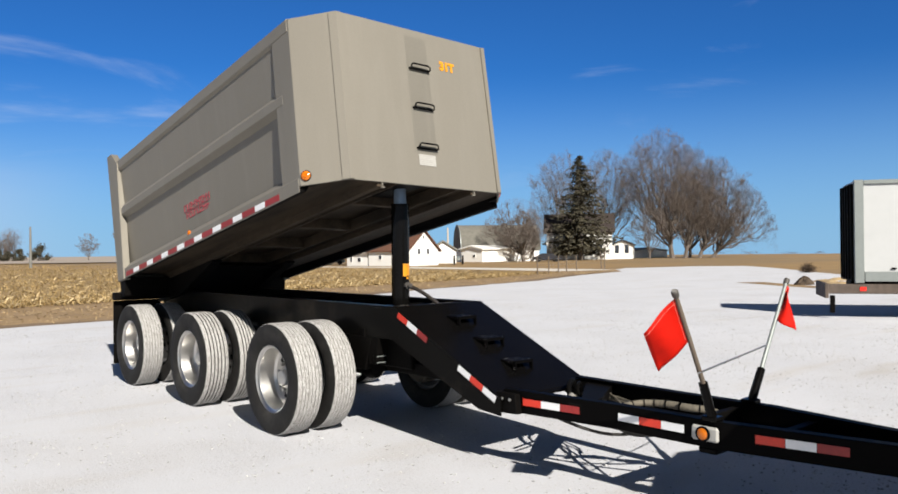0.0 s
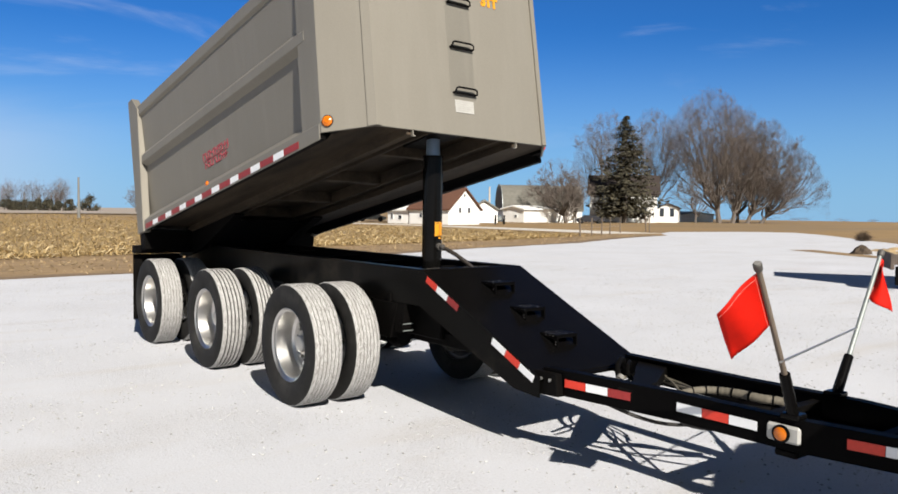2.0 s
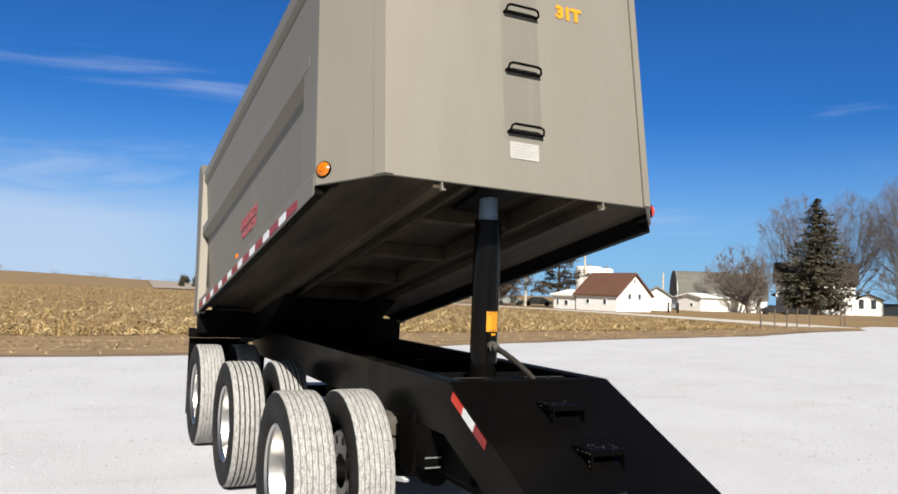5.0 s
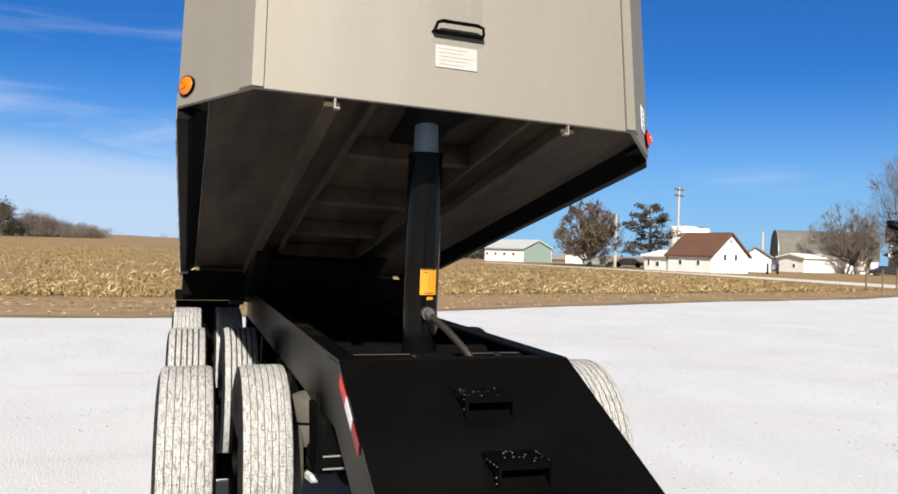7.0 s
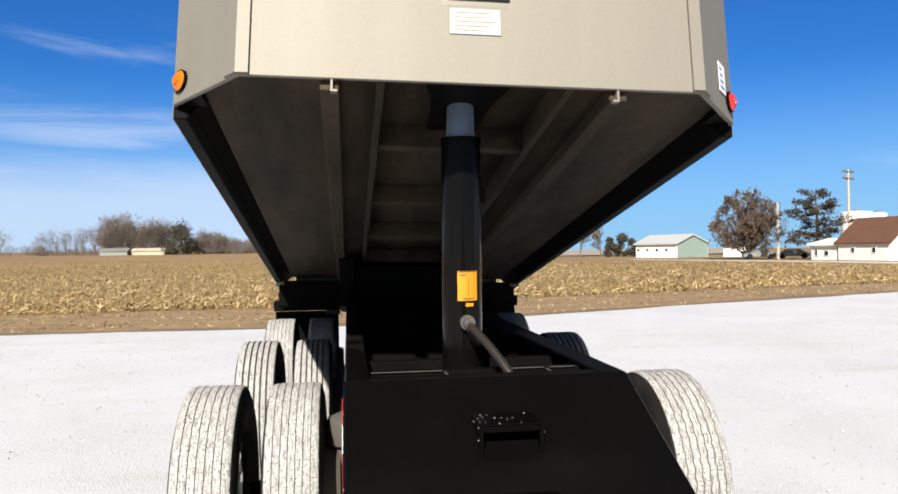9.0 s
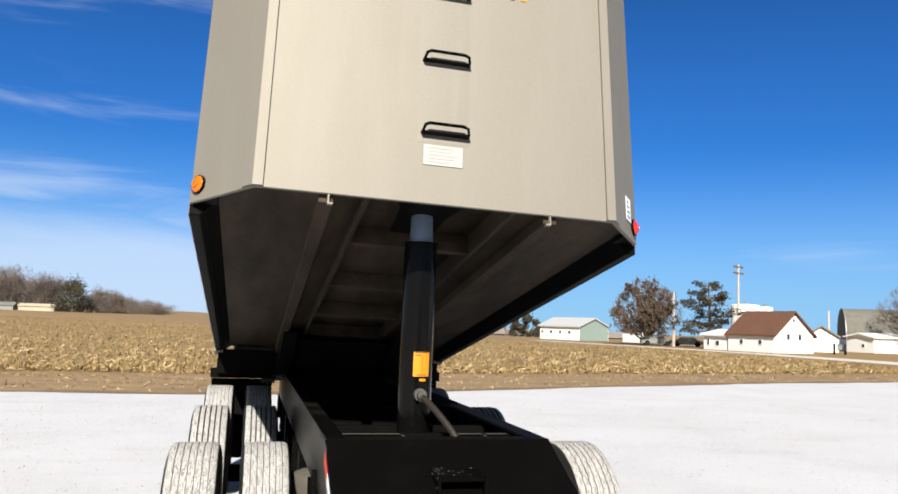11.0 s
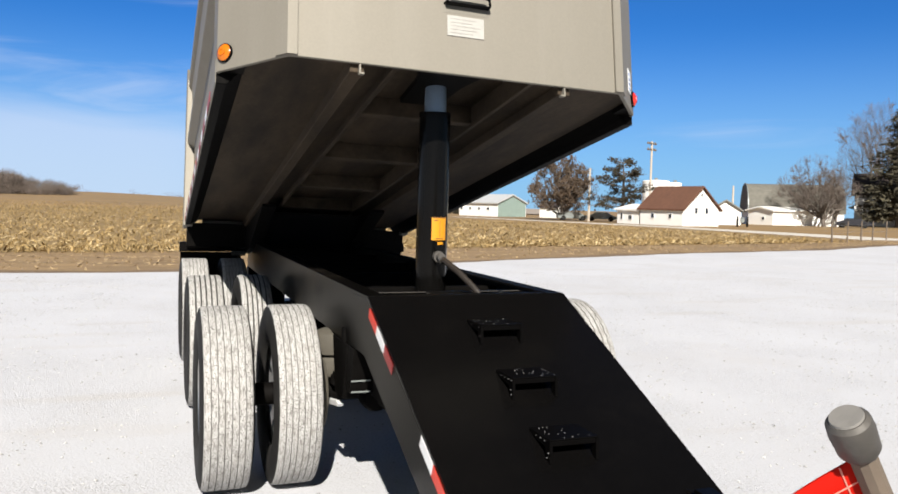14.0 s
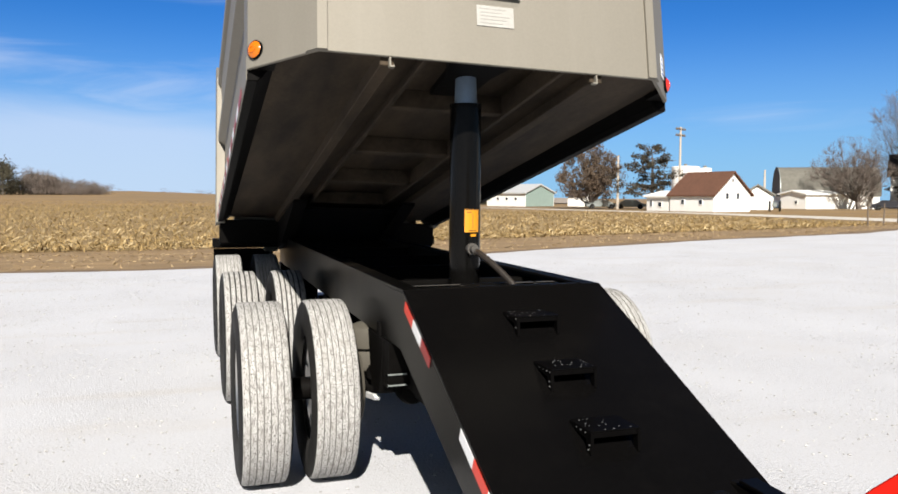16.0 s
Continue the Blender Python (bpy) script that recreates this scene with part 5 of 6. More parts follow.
# ---- trees ----
def limb_mesh(segs, sides):
    """Tapered tubes for (p0, p1, r0, r1) in one go, as verts and faces."""
    p0 = np.array([s[0] for s in segs], float)
    p1 = np.array([s[1] for s in segs], float)
    r0 = np.array([s[2] for s in segs], float)
    r1 = np.array([s[3] for s in segs], float)
    d = p1 - p0
    d /= np.linalg.norm(d, axis=1)[:, None] + 1e-9
    ref = np.where(np.abs(d[:, 2:3]) < 0.9, np.array([[0, 0, 1.0]]), np.array([[1.0, 0, 0]]))
    s = np.cross(d, ref)
    s /= np.linalg.norm(s, axis=1)[:, None] + 1e-9
    u = np.cross(s, d)
    rings = []
    for p, r in ((p0, r0), (p1, r1)):
        for k in range(sides):
            a = 2 * math.pi * k / sides
            rings.append(p + r[:, None] * (math.cos(a) * s + math.sin(a) * u))
    n = len(segs)
    verts = np.stack(rings, 1).reshape(-1, 3)
    base = np.arange(n)[:, None] * 2 * sides
    faces = []
    for k in range(sides):
        j = (k + 1) % sides
        faces.append(np.concatenate([base + k, base + j, base + sides + j, base + sides + k], 1))
    faces = np.concatenate(faces, 0)
    return verts.tolist(), [], faces.tolist()


def grow(h, spread, seed, counts=(9, 7, 6, 5), trunk=0.32, fork=0.22, upward=0.9):
    """Branch segments of a bare tree of height h: thick ones and twigs."""
    rng = np.random.default_rng(seed)
    thick, thin = [], []

    def branch(p, d, length, r, level):
        segs = 4 if level <= 1 else (3 if level == 2 else 1)
        pts, dirs = [p], [d]
        for i in range(segs):
            bendy = rng.normal(0, 0.12 + 0.03 * level, 3)
            d = d + bendy + np.array((0, 0, 0.10 * upward if level else 0.02))
            d = d / np.linalg.norm(d)
            p = p + d * length / segs
            pts.append(p)
            dirs.append(d)
        for i in range(segs):
            a, b = 1 - 0.75 * i / segs, 1 - 0.75 * (i + 1) / segs
            (thick if level <= 1 else thin).append((pts[i], pts[i + 1], r * a, r * b))
        if level < len(counts):
            for k in range(counts[level]):
                f = rng.uniform(fork if level == 0 else 0.15, 1.0)
                i = min(int(f * segs), segs - 1)
                q = pts[i] + (pts[i + 1] - pts[i]) * (f * segs - i)
                side = rng.normal(0, 1, 3)
                side -= side.dot(dirs[i]) * dirs[i]
                side /= np.linalg.norm(side)
                tilt = rng.uniform(0.30, 0.95) * spread if level == 0 else rng.uniform(0.35, 0.85)
                nd = dirs[i] * math.cos(tilt) + side * math.sin(tilt)
                ln = length * (rng.uniform(0.62, 0.95) if level == 0 else rng.uniform(0.38, 0.62)) * (1.15 - 0.45 * f)
                branch(q, nd, ln, max(r * (0.40 - 0.1 * f), 0.011), level + 1)
    branch(np.zeros(3), np.array((0.0, 0.0, 1.0)), h * 0.72, trunk, 0)
    return thick, thin


def bare_tree(x, y, h, seed, spread=1.0, trunk=0.32, label="tall leafless deciduous tree with a dense twig crown", counts=(13, 9, 7, 6), leaves=0, width=1.0, fork=0.22, haze=5000, lean=0.0, dome=0):
    t = thing("bare_tree", pose(x, y, -0.05), label, "tree", "farmyard trees")
    thick, thin = grow(h, spread, seed, counts, trunk, fork)
    top = max(s[1][2] for s in thin)
    k = h / top
    sc = np.array((k * width, k * width, k))
    thick = [(a * sc, b * sc, r, q) for a, b, r, q in thick]
    thin = [(a * sc, b * sc, r, q) for a, b, r, q in thin]
    if lean:
        tilt = lambda p: p + np.array((lean * 0.6, -lean * 0.8, 0.0)) * p[2]
        thick = [(tilt(a), tilt(b), r, q) for a, b, r, q in thick]
        thin = [(tilt(a), tilt(b), r, q) for a, b, r, q in thin]
    rng = np.random.default_rng(seed + 7)
    for j in rng.integers(len(thin), size=haze):
        a, b = thin[j][0], thin[j][1]
        d = (b - a) / (np.linalg.norm(b - a) + 1e-6) + rng.normal(0, 0.45, 3) + (0, 0, 0.15)
        p = a + (b - a) * rng.uniform(0.4, 1.0)
        thin.append((p, p + d * h * rng.uniform(0.018, 0.05), 0.011, 0.006))
    for _ in range(dome):
        d = rng.normal(0, 1, 3)
        d /= np.linalg.norm(d)
        p = np.array((0, 0, 0.52 * h)) + d * np.array((0.46 * h, 0.46 * h, 0.46 * h)) * rng.random() ** 0.4
        o = d * 0.8 + rng.normal(0, 0.4, 3) + (0, 0, 0.4)
        thin.append((p, p + o * h * rng.uniform(0.03, 0.07), 0.013, 0.006))
    part("trunk", limb_mesh(thick, 7), "bark", t, at=WORLD_OF[t])
    part("crown", limb_mesh(thin, 3), "twig", t, at=WORLD_OF[t])
    if leaves:
        rng = np.random.default_rng(seed + 1)
        verts, faces = [], []
        for _ in range(leaves):
            s = thin[rng.integers(len(thin))]
            p = s[0] + (s[1] - s[0]) * rng.random()
            i = len(verts)
            for _k in range(3):
                verts.append(tuple(p + rng.normal(0, 0.075, 3)))
            faces.append((i, i + 1, i + 2))
        part("foliage", (verts, [], faces), "dead_leaf", t, "clinging dry brown leaves", WORLD_OF[t])
    return t


def conifer(x, y, h, r, seed, label="tall dark green spruce with drooping branches", bare=0.08, ragged=0.25, group="farmyard trees", clumps=14, whorls=34):
    t = thing("conifer", pose(x, y, -0.05), label, "tree", group)
    rng = np.random.default_rng(seed)
    part("trunk", tube([(0, 0, 0), (0.02 * h, 0, 0.5 * h), (0.01 * h, 0, h)], [0.022 * h, 0.013 * h, 0.002 * h], 7), "bark", t, at=WORLD_OF[t])
    verts, faces = [], []
    for w in range(whorls):
        f = w / (whorls - 1)
        z = h * (bare + (1 - bare) * f)
        reach = r * (1 - f) ** 0.78 * (1 if f > 0.12 else 0.75) + 0.006 * h
        for b in range(int(rng.integers(5, 9))):
            a = rng.uniform(0, 2 * math.pi)
            ln = reach * (1 - ragged * rng.random()) * rng.uniform(0.75, 1.12)
            dx, dy = math.cos(a), math.sin(a)
            for c in range(clumps):
                q = ((c + rng.random()) / clumps) ** 0.7
                p = np.array((dx * ln * q, dy * ln * q, min(z, 0.985 * h) - 0.25 * ln * q + 0.12 * ln * q * q + rng.normal(0, 0.01 * h * (1.1 - f))))
                size = 0.055 * h ** 0.5 * rng.uniform(0.7, 1.5) * (1.1 - 0.4 * q) * 2.2 * (1.1 - 0.65 * f)
                i = len(verts)
                for k in range(3):
                    verts.append(tuple(p + rng.normal(0, size * 0.6, 3) * (1, 1, 0.6)))
                faces.append((i, i + 1, i + 2))
    part("crown", (verts, [], faces), "needle", t, "dark green needles", WORLD_OF[t])
    return t


def pine(x, y, h, r, seed):
    t = thing("pine_tree", pose(x, y, -0.05), "broad dark pine with ragged open limbs", "tree", "farmyard trees")
    rng = np.random.default_rng(seed)
    segs = [(np.zeros(3), np.array((0.1, 0, h * 0.5)), 0.28, 0.18), (np.array((0.1, 0, h * 0.5)), np.array((0, 0.1, h * 0.95)), 0.18, 0.04)]
    verts, faces = [], []
    for b in range(44):
        z = h * rng.uniform(0.12, 0.97)
        f = z / h
        a = rng.uniform(0, 2 * math.pi)
        ln = r * rng.uniform(0.35, 1.25) * (1.1 - 0.75 * max(0, f - 0.45) / 0.55)
        p0 = np.array((0.05, 0.05, z))
        d = np.array((math.cos(a), math.sin(a), rng.uniform(-0.1, 0.35)))
        p1 = p0 + d * ln
        segs.append((p0, p1, 0.06, 0.015))
        for c in range(4):
            q = p0 + d * ln * rng.uniform(0.35, 1.05)
            for _ in range(34):
                p = q + rng.normal(0, 0.25, 3) * (1, 1, 0.55)
                i = len(verts)
                for k in range(3):
                    verts.append(tuple(p + rng.normal(0, 0.10, 3)))
                faces.append((i, i + 1, i + 2))
    part("trunk", limb_mesh(segs, 6), "bark", t, at=WORLD_OF[t])
    part("crown", (verts, [], faces), "pine_needle", t, "dark brownish green needle clumps", WORLD_OF[t])


def vase_tree(x, y, h, width, seed, trunk=0.32, fork=0.12, limbs=20, offset=0.0, label="tall leafless tree with rising limbs and a fine twig crown", leaves=0, subs=11, low=0.45, group="farmyard trees"):
    """A bare tree whose limbs leave a short trunk, spread and then rise; width is that of the crown, offset moves the crown along the tree row."""
    t = thing("bare_tree", pose(x, y, -0.05), label, "tree", group)
    rng = np.random.default_rng(seed)
    thick, thin = [], []
    shift = np.array((0.80, -0.60, 0.0)) * offset
    rad = width / 2

    def unit(v):
        return v / (np.linalg.norm(v) + 1e-9)

    def run(p, d, length, r, segs, lift, wild, out):
        pts = [p]
        for k in range(segs):
            d = unit(d + rng.normal(0, wild, 3) + np.array((0, 0, lift)))
            pts.append(pts[-1] + d * length / segs)
        for k in range(segs):
            out.append((pts[k], pts[k + 1], r * (1 - 0.7 * k / segs), r * (1 - 0.7 * (k + 1) / segs)))
        return pts

    def along(pts, f):
        k = min(int(f * (len(pts) - 1)), len(pts) - 2)
        q = f * (len(pts) - 1) - k
        return pts[k] + (pts[k + 1] - pts[k]) * q, unit(pts[k + 1] - pts[k])

    def aside(d, angle):
        side = rng.normal(0, 1, 3)
        side = unit(side - side.dot(d) * d)
        return d * math.cos(angle) + side * math.sin(angle)

    top = np.array((0, 0, h * fork * 1.5)) + shift * 0.25
    thick += [(np.array((0, 0, -0.2)), top * 0.5, trunk * 1.15, trunk * 0.9), (top * 0.5, top, trunk * 0.9, trunk * 0.6)]
    for k in range(limbs):
        a = 2.399963 * (k + rng.uniform(-0.3, 0.3))
        o = math.sqrt((k + rng.random()) / limbs)
        start = top * rng.uniform(0.45, 1.0)
        end = np.array((rad * o * math.cos(a), rad * o * math.sin(a), h * (1 - low * o * o) * rng.uniform(0.84, 0.97))) + shift
        ctrl = start + (end - start) * np.array((0.62, 0.62, 0.36))
        n = 9
        pts = []
        for i in range(n + 1):
            f = i / n
            p = start * (1 - f) ** 2 + 2 * ctrl * f * (1 - f) + end * f * f
            pts.append(p + (rng.normal(0, 0.012 * h, 3) if 0 < i < n else 0))
        r0 = trunk * rng.uniform(0.24, 0.46)
        for i in range(n):
            thick.append((pts[i], pts[i + 1], r0 * (1 - i / n) ** 0.8 + 0.012, r0 * (1 - (i + 1) / n) ** 0.8 + 0.010))
        for i in range(subs):
            f = rng.uniform(0.22, 1.0)
            p, d = along(pts, f)
            ln = h * rng.uniform(0.13, 0.27) * (1.12 - 0.66 * f)
            sub = run(p, unit(aside(d, rng.uniform(0.4, 1.1)) + np.array((0, 0, 0.10))), ln, 0.035 * (1.2 - f) * h / 20 + 0.011, 4, 0.07, 0.16, thick if f < 0.5 else thin)
            for _ in range(10):
                g = rng.uniform(0.15, 1.0)
                p2, d2 = along(sub, g)
                tw = run(p2, unit(aside(d2, rng.uniform(0.4, 1.0)) + np.array((0, 0, 0.1))), ln * rng.uniform(0.28, 0.5), 0.011, 2, 0.08, 0.2, thin)
                for _ in range(5):
                    p3, d3 = along(tw, rng.uniform(0.1, 1.0))
                    e = p3 + unit(aside(d3, rng.uniform(0.3, 0.9)) + np.array((0, 0, 0.15))) * h * rng.uniform(0.015, 0.040)
                    thin.append((p3, e, 0.0085, 0.005))
    for _ in range(int(400 + 9 * limbs * h)):
        a, o = rng.uniform(0, 2 * math.pi), math.sqrt(rng.random())
        z = h * ((1 - low * o * o) * 0.97 - 0.34 * rng.random() ** 1.6)
        p = np.array((rad * o * math.cos(a), rad * o * math.sin(a), z)) + shift
        d = unit(np.array((0.5 * o * math.cos(a), 0.5 * o * math.sin(a), 0.75)) + rng.normal(0, 0.30, 3))
        thin.append((p - d * h * 0.03, p + d * h * rng.uniform(0.0, 0.03), 0.009, 0.005))
    part("trunk", limb_mesh(thick, 6), "bark", t, at=WORLD_OF[t])
    part("crown", limb_mesh(thin, 3), "twig", t, at=WORLD_OF[t])
    if leaves:
        verts, faces = [], []
        for _ in range(leaves):
            q = thin[rng.integers(len(thin))]
            p = q[0] + (q[1] - q[0]) * rng.random()
            i = len(verts)
            for _k in range(3):
                verts.append(tuple(p + rng.normal(0, 0.075, 3)))
            faces.append((i, i + 1, i + 2))
        part("foliage", (verts, [], faces), "dead_leaf", t, "clinging dry brown leaves", WORLD_OF[t])
    return t


# farmyard trees
vase_tree(78.8, 74.2, 9.6, 10.6, 21, 0.30, 0.10, 20, -1.1, "spreading leafless tree in front of the grey barn", low=0.5)
vase_tree(46.8, 84.6, 8.6, 9.0, 22, 0.28, 0.06, 20, 0.0, "rounded oak with clinging brown leaves", leaves=26000, low=0.5, subs=13)
pine(50.6, 76.9, 7.4, 4.1, 23)
conifer(91.2, 74.0, 16.4, 8.2, 24, clumps=30, whorls=48, ragged=0.25, bare=0.10)
# the tall pair behind the house
vase_tree(107.2, 82.9, 20.3, 13.0, 25, 0.36, 0.10, 20, 1.2)
vase_tree(103.1, 86.5, 19.5, 11.5, 26, 0.30, 0.12, 17, -1.5)
# the big clump past the house
vase_tree(114.5, 72.9, 23.0, 16.0, 27, 0.46, 0.10, 30, -2.0, low=0.34)
vase_tree(116.4, 71.6, 19.8, 10.5, 28, 0.38, 0.10, 18, 2.2)
vase_tree(118.4, 70.1, 18.2, 11.5, 29, 0.38, 0.08, 22, 3.4)
vase_tree(120.2, 68.7, 14.2, 12.5, 30, 0.34, 0.07, 24, 5.0, low=0.6, label="leafless tree with low limbs spreading over the grass")
vase_tree(119.3, 72.5, 17.0, 12.0, 33, 0.32, 0.08, 18, 0.5)
vase_tree(106.0, 71.6, 9.5, 6.5, 31, 0.18, 0.12, 11, 0.0, "small leafless tree between the farm sheds", subs=8)
vase_tree(57.5, 208.0, 7.6, 5.2, 36, 0.16, 0.12, 10, 0.0, "lone slender leafless tree past the field", subs=7, group="trees past the field")
vase_tree(81.6, 75.0, 7.2, 2.6, 34, 0.14, 0.15, 7, 0.0, "slim pale leafless tree by the sheds", subs=7, low=0.2)
# tree groups past the field
for x, y, h, s in ((43.5, 141, 6.5, 51), (47.0, 139.5, 5.8, 52)):
    bare_tree(x, y, h, s, 0.9, 0.15, "slender leafless tree past the field", (8, 6, 5, 3), width=0.7)


def crown_mass(x, y, h, w, seed, count, fine=0.05, low=0.12):
    """Slim twig triangles filling an uneven crown on a few rising limbs; returns verts, faces."""
    rng = np.random.default_rng(seed)
    z0 = land(x, y)
    lobes = [(rng.normal(0, 0.22 * w), rng.normal(0, 0.15 * w), h * rng.uniform(0.12 if low < 0.1 else 0.35, 0.72), w * rng.uniform(0.22, 0.36), h * rng.uniform(0.20, 0.30)) for _ in range(6)]
    lobes.append((0.0, 0.0, h * 0.6, w * 0.36, h * 0.4))
    pick = rng.integers(len(lobes), size=count)
    lb = np.array(lobes)[pick]
    d = rng.normal(0, 1, (count, 3))
    d /= np.linalg.norm(d, axis=1)[:, None]
    rad = rng.random((count, 1)) ** 0.5
    p = np.stack([lb[:, 0], lb[:, 1], lb[:, 2]], 1) + d * rad * np.stack([lb[:, 3], lb[:, 3], lb[:, 4]], 1)
    p[:, 2] = np.clip(p[:, 2], low * h, None)
    out = d * 0.6 + np.array((0, 0, 0.8)) + rng.normal(0, 0.35, (count, 3))
    out /= np.linalg.norm(out, axis=1)[:, None]
    side = np.cross(out, rng.normal(0, 1, (count, 3)))
    side /= np.linalg.norm(side, axis=1)[:, None] + 1e-9
    ln = h * rng.uniform(0.06, 0.13, (count, 1))
    tri = np.stack([p - side * fine, p + side * fine, p + out * ln], 1).reshape(-1, 3) + np.array((x, y, z0))
    verts, faces = tri.tolist(), [(3 * i, 3 * i + 1, 3 * i + 2) for i in range(count)]
    limbs = [(np.array((x, y, z0 - 0.1)), np.array((x + rng.normal(0, 0.05 * h), y, z0 + 0.55 * h)), 0.018 * h, 0.008 * h)]
    for lx, ly, lz, lr, lh in lobes[:5]:
        limbs.append((np.array((x, y, z0 + 0.15 * h)), np.array((x + lx, y + ly, z0 + lz + 0.5 * lh)), 0.010 * h, 0.003 * h))
    v, _, f = limb_mesh(limbs, 4)
    k = len(verts)
    return verts + v, faces + [tuple(i + k for i in q) for q in f]


def stand(name, trees, mat, label, category):
    verts, faces = [], []
    for t in trees:
        v, f = crown_mass(*t)
        k = len(verts)
        verts += v
        faces += [tuple(i + k for i in q) for q in f]
    tagged(part(name, (verts, [], faces), mat, None, label), "", category, kind="stuff")


def woods():
    rng = np.random.default_rng(60)
    trees = []
    for k in range(26):                      # scattered open trees
        x = rng.uniform(-150, -80)
        trees.append((x, 252 + rng.uniform(-4, 10), rng.uniform(6, 10), rng.uniform(4.5, 7.5), 100 + k, 340, 0.05))
    for k in range(22):                      # the dense clump
        x = rng.uniform(-78.5, -57)
        trees.append((x, 256 + rng.uniform(-3, 8), rng.uniform(9.5, 13.8) * (1 if x < -66 else 0.9), rng.uniform(7, 10), 150 + k, 1300, 0.06, 0.03))
    for k in range(48):                      # lower woods tapering off
        x = rng.uniform(-47, -25)
        trees.append((x, 254 + rng.uniform(-4, 8), float(np.interp(x, [-47, -25], [8.5, 3.2])) * rng.uniform(0.75, 1.05), rng.uniform(4.5, 7), 200 + k, 620, 0.055, 0.0))
    for k in range(150):                     # undergrowth
        x = rng.uniform(-150, -26)
        trees.append((x, 250 + rng.uniform(-3, 6), rng.uniform(1.6, 3.8), rng.uniform(4, 9), 600 + k, 260, 0.06, 0.0))
    for k in range(14):                      # open row further along
        trees.append((rng.uniform(29, 47), 229 + rng.uniform(-3, 3), rng.uniform(6.5, 9.5), rng.uniform(4, 6), 380 + k, 300, 0.035))
    stand("woods", trees, "twig", "distant leafless brown woods past the field", "woods")
    trees = [(x, 700 + rng.uniform(-60, 60), rng.uniform(2.5, 5.5), rng.uniform(5, 14), 400 + i, 160, 0.10, 0.0)
             for i, x in enumerate((-62, -20, -12, 8, 16, 40, 60))]
    trees += [(x, 330 - 0.35 * x + rng.uniform(-10, 10), rng.uniform(1.2, 2.4), rng.uniform(6, 12), 500 + i, 160, 0.08, 0.0)
              for i, x in enumerate(np.linspace(180, 420, 26).tolist())]
    stand("far_hedgerow", trees, "twig", "distant low leafless hedgerow", "hedgerow")


def cedar(x, y, h, w, seed, lobes=34, label="broad round dark cedar by the far woods"):
    t = thing("cedar_tree", pose(x, y, land(x, y)), label, "tree", "far evergreens")
    rng = np.random.default_rng(seed)
    part("trunk", tube([(0, 0, -0.2), (0, 0, h * 0.7)], [0.03 * h, 0.01 * h], 6), "bark", t, at=WORLD_OF[t])
    verts, faces = [], []
    for lobe in range(lobes):
        a, f = rng.uniform(0, 2 * math.pi), rng.random()
        rr = 0.5 * w * math.sqrt(max(0.05, 1 - (1.9 * (f - 0.35)) ** 2)) * rng.uniform(0.35, 0.85)
        c = np.array((rr * math.cos(a), rr * math.sin(a), h * (0.08 + 0.78 * f)))
        for _ in range(150):
            p = c + rng.normal(0, 0.095 * w, 3)
            i = len(verts)
            for _k in range(3):
                verts.append(tuple(np.maximum(p + rng.normal(0, 0.10 + 0.012 * h, 3), (-99, -99, 0.05))))
            faces.append((i, i + 1, i + 2))
    part("crown", (verts, [], faces), "needle", t, "dense dark evergreen foliage", WORLD_OF[t])


cedar(-50.5, 246.0, 9.6, 11.5, 44)
for k, (x, y, h) in enumerate(((45.6, 130.5, 3.6), (47.6, 129.5, 4.4), (49.0, 128.6, 3.4))):
    cedar(x, y, h, h * 0.62, 80 + k, 12, "small dark evergreen beside the metal building")
for k, (x, h) in enumerate(((23.8, 3.0), (27.0, 2.6), (29.6, 3.2), (31.8, 2.4), (34.0, 3.4), (36.6, 2.9), (38.6, 3.2), (41.2, 2.6), (44.0, 3.0), (48.9, 4.2))):
    cedar(x, 220.0 - 0.1 * k, h * 1.1, h * 1.2, 60 + k, 12, "low bushy evergreen in a row past the field")
woods()


